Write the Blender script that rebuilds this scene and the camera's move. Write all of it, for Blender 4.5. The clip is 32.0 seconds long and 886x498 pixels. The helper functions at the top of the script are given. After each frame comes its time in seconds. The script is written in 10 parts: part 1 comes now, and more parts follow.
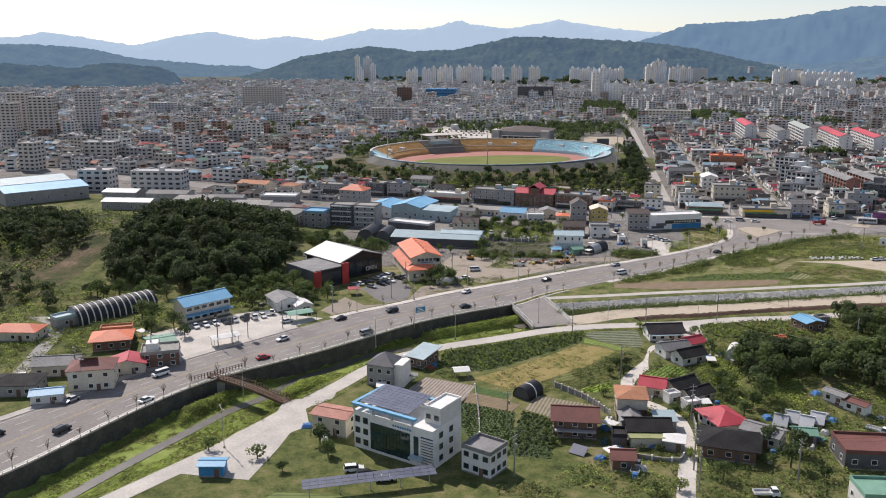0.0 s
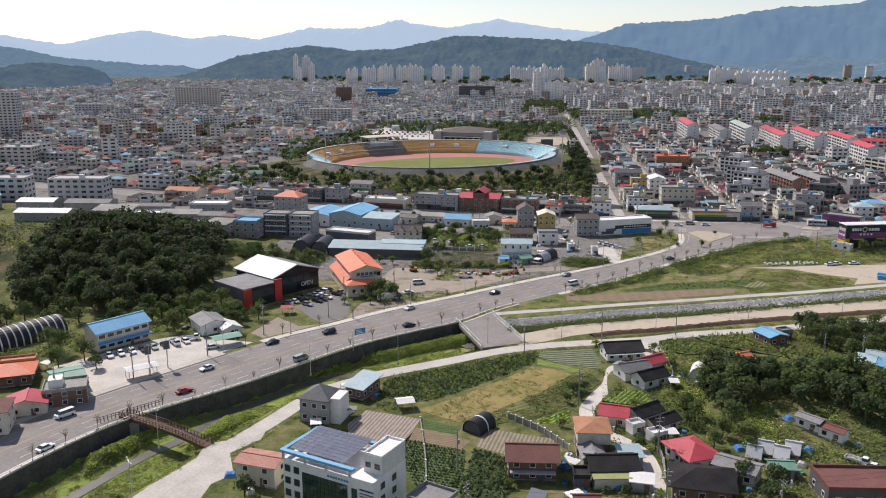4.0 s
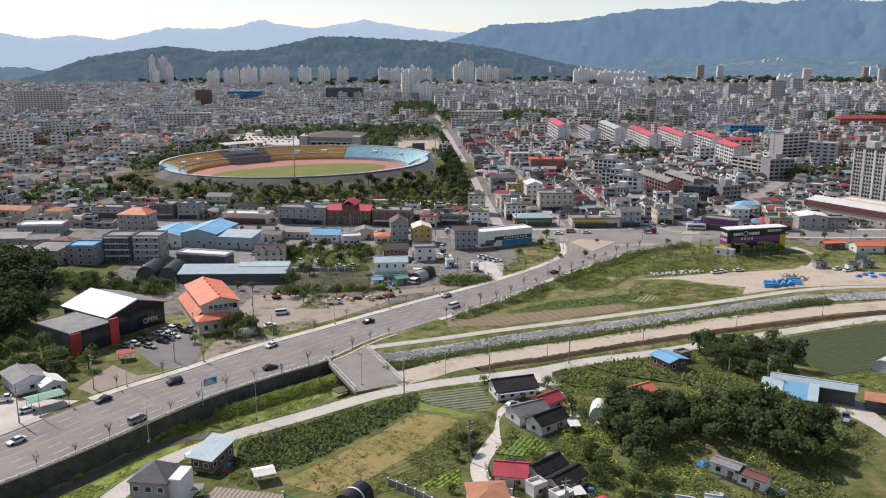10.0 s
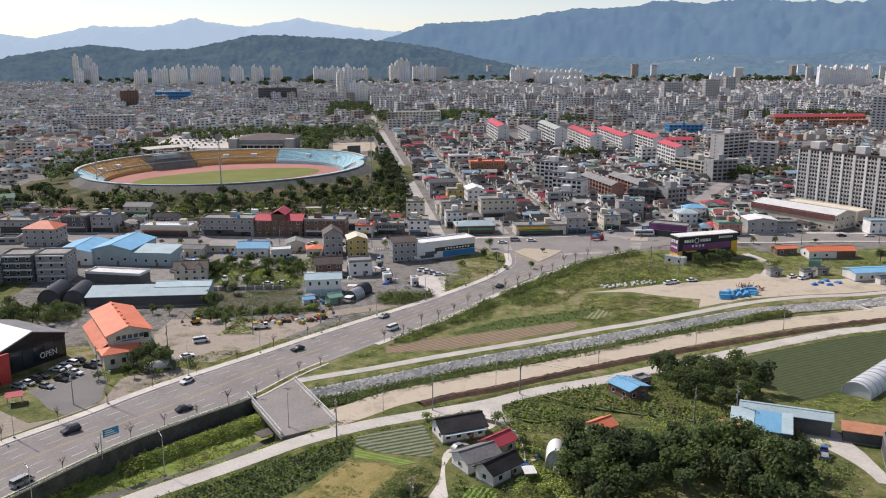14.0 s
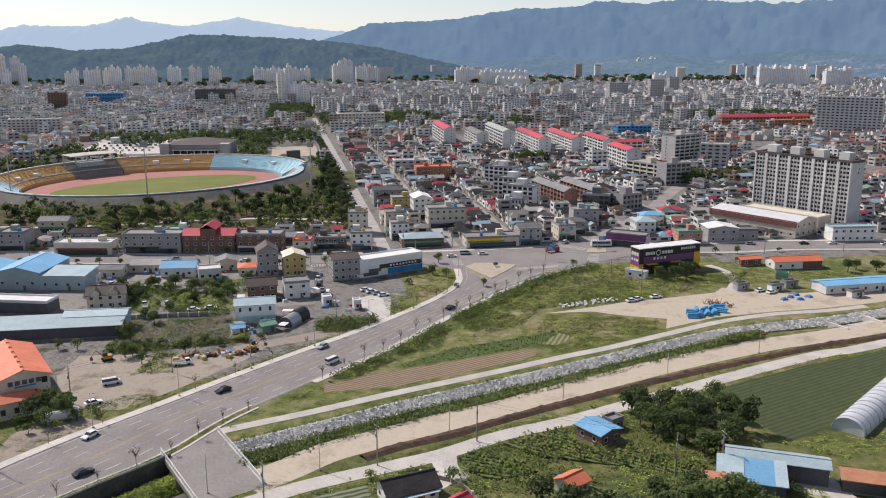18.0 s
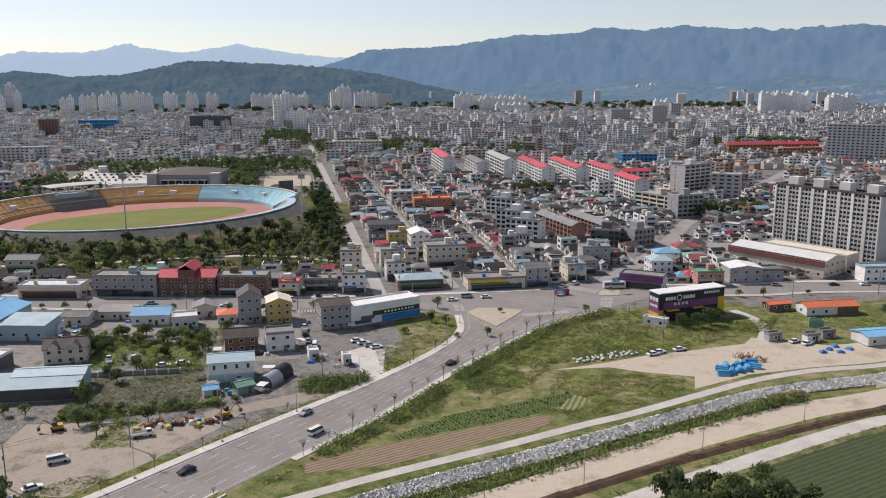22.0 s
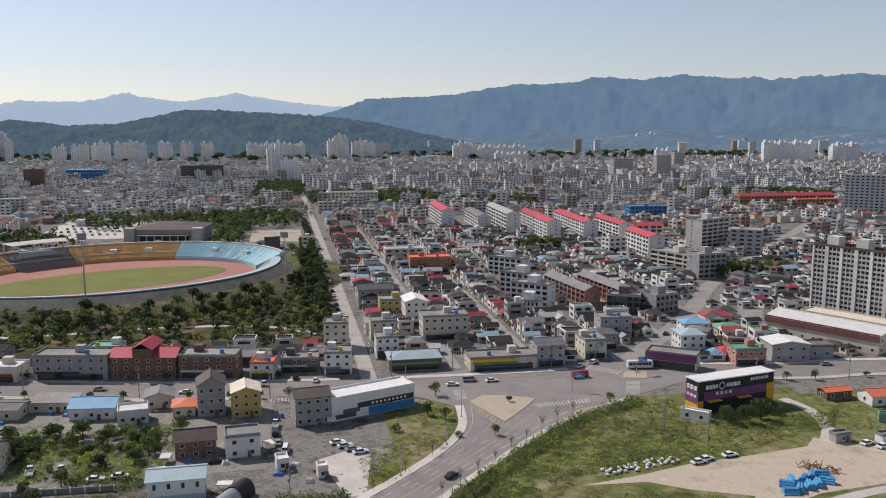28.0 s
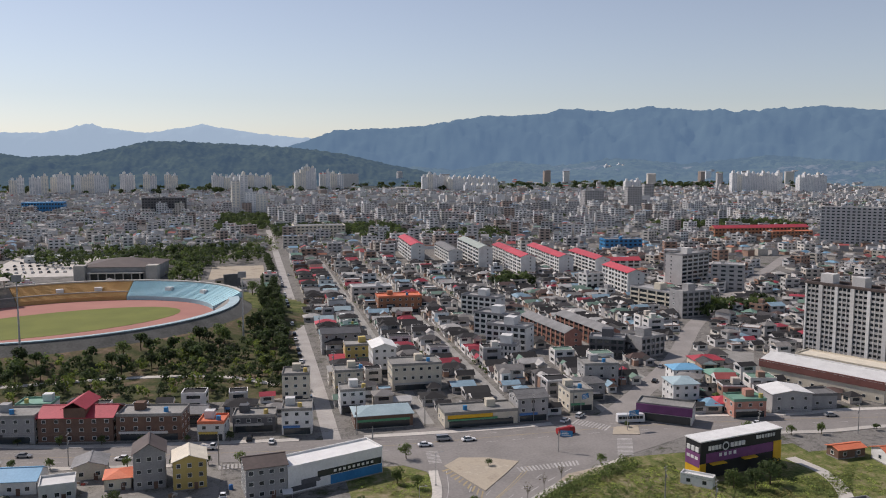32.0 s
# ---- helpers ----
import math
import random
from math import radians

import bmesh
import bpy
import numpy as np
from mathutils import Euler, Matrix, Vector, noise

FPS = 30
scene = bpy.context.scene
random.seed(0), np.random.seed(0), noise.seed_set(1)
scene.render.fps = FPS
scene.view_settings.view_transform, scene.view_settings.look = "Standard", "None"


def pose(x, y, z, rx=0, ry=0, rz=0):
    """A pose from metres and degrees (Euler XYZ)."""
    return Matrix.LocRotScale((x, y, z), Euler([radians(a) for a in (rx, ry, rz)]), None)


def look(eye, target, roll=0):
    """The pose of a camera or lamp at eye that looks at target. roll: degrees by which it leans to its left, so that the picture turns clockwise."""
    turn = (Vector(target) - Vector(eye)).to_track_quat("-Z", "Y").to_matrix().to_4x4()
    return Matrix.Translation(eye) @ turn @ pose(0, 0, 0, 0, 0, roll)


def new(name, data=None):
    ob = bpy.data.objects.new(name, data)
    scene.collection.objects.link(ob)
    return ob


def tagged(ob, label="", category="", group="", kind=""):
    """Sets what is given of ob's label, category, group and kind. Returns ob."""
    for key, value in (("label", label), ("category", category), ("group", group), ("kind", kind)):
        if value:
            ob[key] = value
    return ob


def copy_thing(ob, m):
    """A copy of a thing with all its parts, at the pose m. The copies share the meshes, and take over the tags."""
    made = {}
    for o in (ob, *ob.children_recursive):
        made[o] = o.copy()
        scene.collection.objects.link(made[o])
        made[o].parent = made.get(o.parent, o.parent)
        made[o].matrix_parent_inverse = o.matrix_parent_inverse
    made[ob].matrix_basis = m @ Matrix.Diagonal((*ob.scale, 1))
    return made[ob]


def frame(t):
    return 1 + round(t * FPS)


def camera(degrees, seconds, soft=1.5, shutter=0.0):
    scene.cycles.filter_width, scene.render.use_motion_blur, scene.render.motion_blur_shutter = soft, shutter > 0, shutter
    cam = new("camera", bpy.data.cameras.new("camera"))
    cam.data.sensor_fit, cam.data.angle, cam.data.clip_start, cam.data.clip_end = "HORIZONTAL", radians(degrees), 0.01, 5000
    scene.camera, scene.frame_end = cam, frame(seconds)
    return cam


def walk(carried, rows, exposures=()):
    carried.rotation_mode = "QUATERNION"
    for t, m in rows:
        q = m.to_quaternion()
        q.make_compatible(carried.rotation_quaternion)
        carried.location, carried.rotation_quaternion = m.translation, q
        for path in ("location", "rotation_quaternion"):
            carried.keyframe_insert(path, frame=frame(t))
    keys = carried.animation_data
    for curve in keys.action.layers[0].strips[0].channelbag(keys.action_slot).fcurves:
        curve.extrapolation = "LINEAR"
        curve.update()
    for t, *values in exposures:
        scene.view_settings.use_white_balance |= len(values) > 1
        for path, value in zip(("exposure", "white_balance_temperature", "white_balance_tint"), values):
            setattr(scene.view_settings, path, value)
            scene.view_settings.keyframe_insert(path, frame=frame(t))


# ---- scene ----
cam = camera(55.0, 32.0, soft=1.05)
PATH = [
    (0, 12.73, -24.57, 92.99, 76.899, 10.043),
    (0.5, 12.23, -21.52, 92.96, 76.890, 9.546),
    (1, 11.77, -18.52, 92.92, 76.882, 9.049),
    (1.5, 11.33, -15.56, 92.89, 76.872, 8.563),
    (2, 10.92, -12.64, 92.86, 76.862, 8.078),
    (2.5, 10.54, -9.74, 92.82, 76.852, 7.592),
    (3, 10.19, -6.87, 92.79, 76.842, 7.104),
    (3.5, 9.88, -4.01, 92.76, 76.848, 6.625),
    (5.5, 8.96, 7.38, 92.65, 76.873, 4.420),
    (6, 8.81, 10.25, 92.62, 76.879, 3.759),
    (6.5, 8.70, 13.13, 92.59, 76.872, 3.074),
    (7, 8.63, 16.03, 92.57, 76.878, 2.298),
    (7.5, 8.59, 18.96, 92.55, 76.885, 1.544),
    (8, 8.59, 21.92, 92.52, 76.888, 0.762),
    (8.5, 8.62, 24.91, 92.50, 76.896, -0.049),
    (9, 8.69, 27.94, 92.48, 76.900, -0.874),
    (9.5, 8.79, 31.00, 92.46, 76.883, -1.714),
    (10, 8.93, 34.11, 92.44, 76.913, -2.552),
    (10.5, 9.11, 37.26, 92.42, 76.895, -3.348),
    (11, 9.32, 40.45, 92.41, 76.889, -4.142),
    (11.5, 9.56, 43.70, 92.39, 76.883, -4.927),
    (12, 9.84, 46.99, 92.37, 76.876, -5.584),
    (12.5, 10.15, 50.33, 92.36, 76.864, -5.690),
    (13, 10.50, 53.73, 92.34, 76.855, -5.806),
    (13.5, 10.88, 57.17, 92.33, 76.856, -6.166),
    (14, 11.28, 60.67, 92.32, 76.849, -6.723),
    (14.5, 11.72, 64.22, 92.31, 76.840, -7.439),
    (15, 12.19, 67.83, 92.30, 76.854, -8.145),
    (15.5, 12.69, 71.48, 92.29, 76.842, -8.853),
    (17.5, 14.96, 86.61, 92.26, 76.848, -10.392),
    (18, 15.59, 90.52, 92.26, 76.846, -10.408),
    (18.5, 16.24, 94.46, 92.25, 76.913, -10.415),
    (19, 16.91, 98.45, 92.25, 77.024, -10.420),
    (19.5, 17.60, 102.48, 92.25, 77.176, -10.421),
    (20, 18.31, 106.54, 92.24, 77.378, -10.451),
    (20.5, 19.03, 110.63, 92.24, 77.565, -10.450),
    (21, 19.77, 114.76, 92.24, 77.751, -10.472),
    (21.5, 20.52, 118.91, 92.25, 78.145, -10.478),
    (22, 21.29, 123.08, 92.25, 78.537, -10.482),
    (22.5, 22.06, 127.27, 92.25, 78.898, -10.467),
    (23, 22.84, 131.47, 92.25, 79.259, -10.460),
    (23.5, 23.62, 135.67, 92.26, 79.497, -10.469),
    (24, 24.41, 139.89, 92.27, 79.747, -10.442),
    (24.5, 25.20, 144.09, 92.27, 79.988, -10.425),
    (25, 25.98, 148.29, 92.28, 80.241, -10.409),
    (25.5, 26.77, 152.48, 92.29, 80.489, -10.416),
    (27.5, 29.82, 168.94, 92.33, 81.463, -10.472),
    (28, 30.55, 172.95, 92.34, 81.728, -10.582),
    (28.5, 31.26, 176.91, 92.36, 82.002, -10.712),
    (29, 31.95, 180.80, 92.37, 82.243, -10.890),
    (29.5, 32.61, 184.61, 92.39, 82.491, -11.058),
    (30, 33.25, 188.35, 92.40, 82.760, -11.312),
    (30.5, 33.86, 192.00, 92.42, 83.044, -11.623),
    (31, 34.43, 195.54, 92.44, 83.290, -11.965),
    (31.5, 34.97, 198.98, 92.46, 83.560, -12.328),
    (32, 35.47, 202.30, 92.48, 83.803, -12.679),
]
ROLL = 0.038
walk(cam, [(t, pose(x, y, z, rx, 0, rz)) for t, x, y, z, rx, rz in PATH],
     [(0, 0.13, 6350, 16), (19, 0.07, 6350, 17), (25, -0.07, 6350, 17), (32, -0.24, 6350, 17)])

# ---- light ----
SUN_AZ, SUN_EL = -45.0, 46.0
world = bpy.data.worlds.new("sky")
scene.world = world
world.use_nodes = True
wn = world.node_tree.nodes
sky = wn.new("ShaderNodeTexSky")
sky.sky_type, sky.sun_disc = "NISHITA", False
sky.sun_elevation, sky.sun_rotation = radians(SUN_EL), radians(SUN_AZ)
sky.air_density, sky.dust_density, sky.ozone_density, sky.altitude = 1.0, 0.3, 2.0, 200
wn["Background"].inputs["Strength"].default_value = 0.108
tone = wn.new("ShaderNodeHueSaturation")
tone.inputs["Saturation"].default_value = 0.66
world.node_tree.links.new(sky.outputs[0], tone.inputs["Color"])
world.node_tree.links.new(tone.outputs[0], wn["Background"].inputs["Color"])
sun_data = bpy.data.lights.new("sun", "SUN")
sun_data.energy, sun_data.angle, sun_data.color = 4.5, radians(0.6), (1.0, 0.93, 0.83)
sun = new("sun", sun_data)
_a, _e = radians(SUN_AZ), radians(SUN_EL)
sun.matrix_world = look((0, 0, 300), (-300 * math.sin(_a) * math.cos(_e), -300 * math.cos(_a) * math.cos(_e), 300 - 300 * math.sin(_e)))

# ---- materials ----
def mat(name, c1, c2=None, rough=0.8, metal=0.0, scale=0.4, fine=6.0, vary=0.12, bump=0.0, spec=0.3, island=0.0):
    """Base colour wandering between two tones at two scales, with a little change from object to object."""
    m = bpy.data.materials.new(name)
    m.use_nodes = True
    nt, n = m.node_tree, m.node_tree.nodes
    b = n["Principled BSDF"]
    c2 = c2 or tuple(v * 0.72 for v in c1)
    geo = n.new("ShaderNodeNewGeometry")
    tex = n.new("ShaderNodeNewGeometry")
    big = n.new("ShaderNodeTexNoise")
    big.inputs["Scale"].default_value = scale
    big.inputs["Detail"].default_value = 4
    small = n.new("ShaderNodeTexNoise")
    small.inputs["Scale"].default_value = fine
    small.inputs["Detail"].default_value = 3
    nt.links.new(tex.outputs["Position"], big.inputs["Vector"])
    nt.links.new(tex.outputs["Position"], small.inputs["Vector"])
    add = n.new("ShaderNodeMath")
    add.operation = "MULTIPLY_ADD"
    add.inputs[1].default_value = 0.45
    nt.links.new(small.outputs["Fac"], add.inputs[0])
    half = n.new("ShaderNodeMath")
    half.operation = "MULTIPLY"
    half.inputs[1].default_value = 0.55
    nt.links.new(big.outputs["Fac"], half.inputs[0])
    nt.links.new(half.outputs[0], add.inputs[2])
    ramp = n.new("ShaderNodeValToRGB")
    ramp.color_ramp.elements[0].position, ramp.color_ramp.elements[1].position = 0.36, 0.64
    ramp.color_ramp.elements[0].color, ramp.color_ramp.elements[1].color = (*c2, 1), (*c1, 1)
    nt.links.new(add.outputs[0], ramp.inputs[0])
    hsv = n.new("ShaderNodeHueSaturation")
    nt.links.new(ramp.outputs[0], hsv.inputs["Color"])
    info = n.new("ShaderNodeObjectInfo")
    rng = n.new("ShaderNodeMapRange")
    rng.inputs["To Min"].default_value, rng.inputs["To Max"].default_value = 1 - vary, 1 + vary
    nt.links.new(geo.outputs["Random Per Island"] if island else info.outputs["Random"], rng.inputs["Value"])
    nt.links.new(rng.outputs[0], hsv.inputs["Value"])
    nt.links.new(hsv.outputs[0], b.inputs["Base Color"])
    b.inputs["Roughness"].default_value, b.inputs["Metallic"].default_value = rough, metal
    b.inputs["Specular IOR Level"].default_value = spec
    if bump:
        bp = n.new("ShaderNodeBump")
        bp.inputs["Strength"].default_value, bp.inputs["Distance"].default_value = 0.6, bump
        nt.links.new(small.outputs["Fac"], bp.inputs["Height"])
        nt.links.new(bp.outputs[0], b.inputs["Normal"])
    return m


def palette(name, colours, rough=0.75, vary=0.25, island=True, scale=0.5):
    """One of several paints, picked for each piece, weathered by noise."""
    m = mat(name, (0.5, 0.5, 0.5), rough=rough, scale=scale)
    nt, n = m.node_tree, m.node_tree.nodes
    old = n["Color Ramp"]
    old.color_ramp.elements[0].color, old.color_ramp.elements[1].color = (1 - vary, 1 - vary, 1 - vary, 1), (1.05, 1.05, 1.05, 1)
    pick = n.new("ShaderNodeValToRGB")
    pick.color_ramp.interpolation = "CONSTANT"
    e = pick.color_ramp.elements
    e[0].color, e[0].position = (*colours[0], 1), 0
    e[1].color, e[1].position = (*colours[1], 1), 1 / len(colours)
    for k in range(2, len(colours)):
        x = e.new(k / len(colours))
        x.color = (*colours[k], 1)
    src = n["Geometry"].outputs["Random Per Island"] if island else n["Object Info"].outputs["Random"]
    nt.links.new(src, pick.inputs[0])
    mix = n.new("ShaderNodeMix")
    mix.data_type, mix.blend_type = "RGBA", "MULTIPLY"
    mix.inputs["Factor"].default_value = 1
    nt.links.new(pick.outputs[0], mix.inputs[6])
    nt.links.new(old.outputs[0], mix.inputs[7])
    nt.links.new(mix.outputs[2], n["Hue/Saturation/Value"].inputs["Color"])
    return m


def striped(name, c1, c2, width, angle, rough=0.9, wobble=1.5, sharp=0.25):
    """Ground worked in rows: two tones in waves across the given direction."""
    m = mat(name, c1, c2, rough=rough)
    nt, n = m.node_tree, m.node_tree.nodes
    tex = n["Geometry.001"]
    rot = n.new("ShaderNodeMapping")
    rot.inputs["Rotation"].default_value = (0, 0, radians(-angle))
    nt.links.new(tex.outputs["Position"], rot.inputs["Vector"])
    w = n.new("ShaderNodeTexWave")
    w.bands_direction = "Y"
    w.inputs["Scale"].default_value = 0.314 / width
    w.inputs["Distortion"].default_value, w.inputs["Detail"].default_value, w.inputs["Detail Scale"].default_value = wobble, 3, 2.5
    nt.links.new(rot.outputs[0], w.inputs["Vector"])
    mx = n.new("ShaderNodeMath")
    mx.operation = "MULTIPLY_ADD"
    mx.inputs[1].default_value = sharp
    nt.links.new(w.outputs["Fac"], mx.inputs[0])
    old = n["Color Ramp"].inputs[0].links[0].from_socket
    off = n.new("ShaderNodeMath")
    off.operation = "SUBTRACT"
    off.inputs[1].default_value = sharp / 2
    nt.links.new(old, off.inputs[0])
    nt.links.new(off.outputs[0], mx.inputs[2])
    nt.links.new(mx.outputs[0], n["Color Ramp"].inputs[0])
    return m


def glass(name, c, rough=0.12):
    m = mat(name, c, tuple(v * 0.6 for v in c), rough=rough, spec=0.6, scale=0.3, vary=0.3)
    return m


def leaf_mat(name, c1, c2):
    m = mat(name, c1, c2, rough=0.7, scale=0.25, fine=1.6, vary=0.22, spec=0.2)
    nt, n = m.node_tree, m.node_tree.nodes
    b = n["Principled BSDF"]
    tr = n.new("ShaderNodeBsdfTranslucent")
    warm = n.new("ShaderNodeHueSaturation")
    warm.inputs["Saturation"].default_value, warm.inputs["Value"].default_value = 1.1, 1.5
    nt.links.new(n["Hue/Saturation/Value"].outputs[0], warm.inputs["Color"])
    nt.links.new(warm.outputs[0], tr.inputs["Color"])
    mx = n.new("ShaderNodeMixShader")
    mx.inputs[0].default_value = 0.4
    nt.links.new(b.outputs[0], mx.inputs[1])
    nt.links.new(tr.outputs[0], mx.inputs[2])
    nt.links.new(mx.outputs[0], n["Material Output"].inputs["Surface"])
    return m


def rough_ground(name, tones, rough=0.95, big=0.035, mid=0.22, fine=1.5, bump=0.12, spec=0.1):
    """Uneven ground: several tones in patches, broken up at three scales."""
    m = mat(name, tones[0], tones[-1], rough, scale=big, fine=fine, bump=bump, spec=spec)
    nt, n = m.node_tree, m.node_tree.nodes
    third = n.new("ShaderNodeTexNoise")
    third.inputs["Scale"].default_value, third.inputs["Detail"].default_value, third.inputs["Roughness"].default_value = mid, 6, 0.7
    n["Noise Texture.001"].inputs["Detail"].default_value = 5
    n["Noise Texture.001"].inputs["Roughness"].default_value = 0.75
    nt.links.new(n["Geometry.001"].outputs["Position"], third.inputs["Vector"])
    mx = n.new("ShaderNodeMath")
    mx.operation = "MULTIPLY_ADD"
    mx.inputs[1].default_value = 0.9
    nt.links.new(third.outputs["Fac"], mx.inputs[0])
    nt.links.new(n["Math"].outputs[0], mx.inputs[2])
    low = n.new("ShaderNodeMath")
    low.operation = "SUBTRACT"
    low.inputs[1].default_value = 0.45
    nt.links.new(mx.outputs[0], low.inputs[0])
    ramp = n["Color Ramp"]
    e = ramp.color_ramp.elements
    e[0].position, e[1].position = 0.3, 0.7
    e[0].color, e[1].color = (*tones[0], 1), (*tones[-1], 1)
    for k, c in enumerate(tones[1:-1]):
        x = e.new(0.3 + 0.4 * (k + 1) / (len(tones) - 1))
        x.color = (*c, 1)
    nt.links.new(low.outputs[0], ramp.inputs[0])
    return m


M = {}
M["asphalt"] = mat("asphalt", (0.3, 0.277, 0.255), (0.215, 0.198, 0.183), 0.9, scale=0.08, fine=1.2, bump=0.01)
M["asphalt_dark"] = mat("asphalt_dark", (0.11, 0.11, 0.115), (0.075, 0.075, 0.08), 0.9, scale=0.1, fine=1.5)
M["gravel"] = rough_ground("gravel", [(0.15, 0.14, 0.09), (0.26, 0.225, 0.18), (0.35, 0.3, 0.245), (0.28, 0.245, 0.2), (0.43, 0.37, 0.29)], 0.95, 0.05, 0.14, 1.5, bump=0.03)
M["concrete"] = mat("concrete", (0.56, 0.52, 0.46), (0.4, 0.375, 0.34), 0.85, scale=0.15, fine=1.4)
M["concrete_grey"] = mat("concrete_grey", (0.34, 0.325, 0.3), (0.19, 0.185, 0.17), 0.85, scale=0.12, fine=1.6)
M["yard_ground"] = rough_ground("yard_ground", [(0.07, 0.08, 0.04), (0.17, 0.16, 0.14), (0.26, 0.245, 0.22), (0.19, 0.178, 0.16), (0.33, 0.305, 0.27)], 0.9, 0.06, 0.15, 1.3, bump=0.0)
# Creek wall: dark from stains, and darkened further to paint its shade.
M["wall_stain_shade"] = mat("wall_stain_shade", (0.1, 0.095, 0.085), (0.05, 0.048, 0.043), 0.9, scale=0.3, fine=1.5, bump=0.05)
M["sand"] = rough_ground("sand", [(0.297, 0.252, 0.189), (0.378, 0.324, 0.252), (0.45, 0.387, 0.297), (0.396, 0.342, 0.27), (0.504, 0.441, 0.342)], 0.95, 0.04, 0.12, 1.0, bump=0.03)
M["dirt"] = mat("dirt", (0.36, 0.28, 0.19), (0.24, 0.18, 0.12), 0.95, scale=0.1, fine=1)
M["dirt_dark"] = mat("dirt_dark", (0.12, 0.07, 0.045), (0.06, 0.04, 0.028), 0.95, scale=0.2, fine=1.2)
M["town_ground"] = rough_ground("town_ground", [(0.05, 0.06, 0.026), (0.13, 0.122, 0.11), (0.22, 0.207, 0.188), (0.11, 0.105, 0.095), (0.29, 0.27, 0.245)], 0.9, 0.05, 0.12, 0.9, bump=0.0)
M["grass"] = rough_ground("grass", [(0.0378, 0.0504, 0.0168), (0.0714, 0.0882, 0.0286), (0.109, 0.122, 0.042), (0.16, 0.151, 0.063), (0.21, 0.176, 0.101)])
M["verge"] = rough_ground("verge", [(0.0451, 0.0615, 0.018), (0.082, 0.102, 0.0312), (0.135, 0.148, 0.0492), (0.213, 0.184, 0.0984), (0.279, 0.238, 0.156)])
M["tuft"] = mat("tuft", (0.229, 0.255, 0.0748), (0.123, 0.15, 0.044), 0.9, scale=0.15, fine=1.5, vary=0.3, island=1.0, spec=0.1)
M["tuft_lush"] = mat("tuft_lush", (0.42, 0.5, 0.11), (0.25, 0.32, 0.07), 0.9, scale=0.15, fine=1.5, vary=0.3, island=1.0, spec=0.1)
M["tuft_dark"] = mat("tuft_dark", (0.17, 0.21, 0.065), (0.09, 0.12, 0.04), 0.9, scale=0.15, fine=1.5, vary=0.3, island=1.0, spec=0.1)
M["tuft_dry"] = mat("tuft_dry", (0.221, 0.2, 0.0765), (0.128, 0.123, 0.0467), 0.9, scale=0.15, fine=1.5, vary=0.3, island=1.0, spec=0.1)
M["grass_dry"] = rough_ground("grass_dry", [(0.09, 0.1, 0.034), (0.16, 0.16, 0.055), (0.24, 0.215, 0.085), (0.32, 0.27, 0.14)])
M["grass_lush"] = rough_ground("grass_lush", [(0.1, 0.14, 0.034), (0.17, 0.22, 0.05), (0.22, 0.27, 0.07), (0.29, 0.28, 0.13)])
M["water"] = mat("water", (0.13, 0.12, 0.1), (0.085, 0.08, 0.068), 0.35, spec=0.3, scale=0.3, fine=2)
M["white_line"] = mat("white_line", (0.48, 0.46, 0.43), (0.3, 0.28, 0.26), 0.7, scale=0.4, fine=3)
M["yellow_line"] = mat("yellow_line", (0.42, 0.32, 0.14), (0.31, 0.26, 0.18), 0.7, scale=0.3, fine=3)
M["white"] = mat("white", (0.74, 0.73, 0.7), (0.6, 0.59, 0.56), 0.6, scale=0.3, fine=2)
M["cream"] = mat("cream", (0.66, 0.6, 0.48), (0.5, 0.45, 0.36), 0.7, scale=0.3, fine=2)
M["grey"] = mat("grey", (0.38, 0.37, 0.36), (0.27, 0.265, 0.26), 0.7, scale=0.3, fine=2)
M["dark_grey"] = mat("dark_grey", (0.12, 0.12, 0.125), (0.08, 0.08, 0.085), 0.6, scale=0.3, fine=2)
M["black"] = mat("black", (0.028, 0.028, 0.03), (0.018, 0.018, 0.02), 0.5)
M["brown_brick"] = mat("brown_brick", (0.2, 0.12, 0.085), (0.13, 0.08, 0.06), 0.85, scale=0.4, fine=3)
M["red"] = mat("red", (0.5, 0.06, 0.05), (0.38, 0.045, 0.04), 0.55, scale=0.3, fine=2)
M["red_roof"] = mat("red_roof", (0.5, 0.07, 0.09), (0.37, 0.05, 0.065), 0.6, scale=0.2, fine=1.5)
M["orange_roof"] = mat("orange_roof", (0.66, 0.2, 0.1), (0.52, 0.14, 0.07), 0.6, scale=0.2, fine=1.5)
M["tile_orange"] = mat("tile_orange", (0.46, 0.22, 0.12), (0.33, 0.15, 0.085), 0.8, scale=0.5, fine=3)
M["tile_pink"] = mat("tile_pink", (0.5, 0.26, 0.2), (0.36, 0.17, 0.13), 0.8, scale=0.4, fine=3)
M["maroon"] = mat("maroon", (0.2, 0.085, 0.07), (0.14, 0.06, 0.05), 0.7, scale=0.3, fine=2)
M["blue_roof"] = mat("blue_roof", (0.2, 0.43, 0.62), (0.14, 0.33, 0.5), 0.5, scale=0.15, fine=1.5)
M["blue_strong"] = mat("blue_strong", (0.05, 0.25, 0.5), (0.035, 0.18, 0.38), 0.5, scale=0.3, fine=2)
M["pale_blue"] = mat("pale_blue", (0.4, 0.5, 0.52), (0.3, 0.39, 0.41), 0.5, scale=0.2, fine=1.5)
M["green_roof"] = mat("green_roof", (0.2, 0.36, 0.27), (0.14, 0.27, 0.2), 0.6, scale=0.3)
M["yellow_wall"] = mat("yellow_wall", (0.55, 0.42, 0.14), (0.44, 0.33, 0.11), 0.7, scale=0.3)
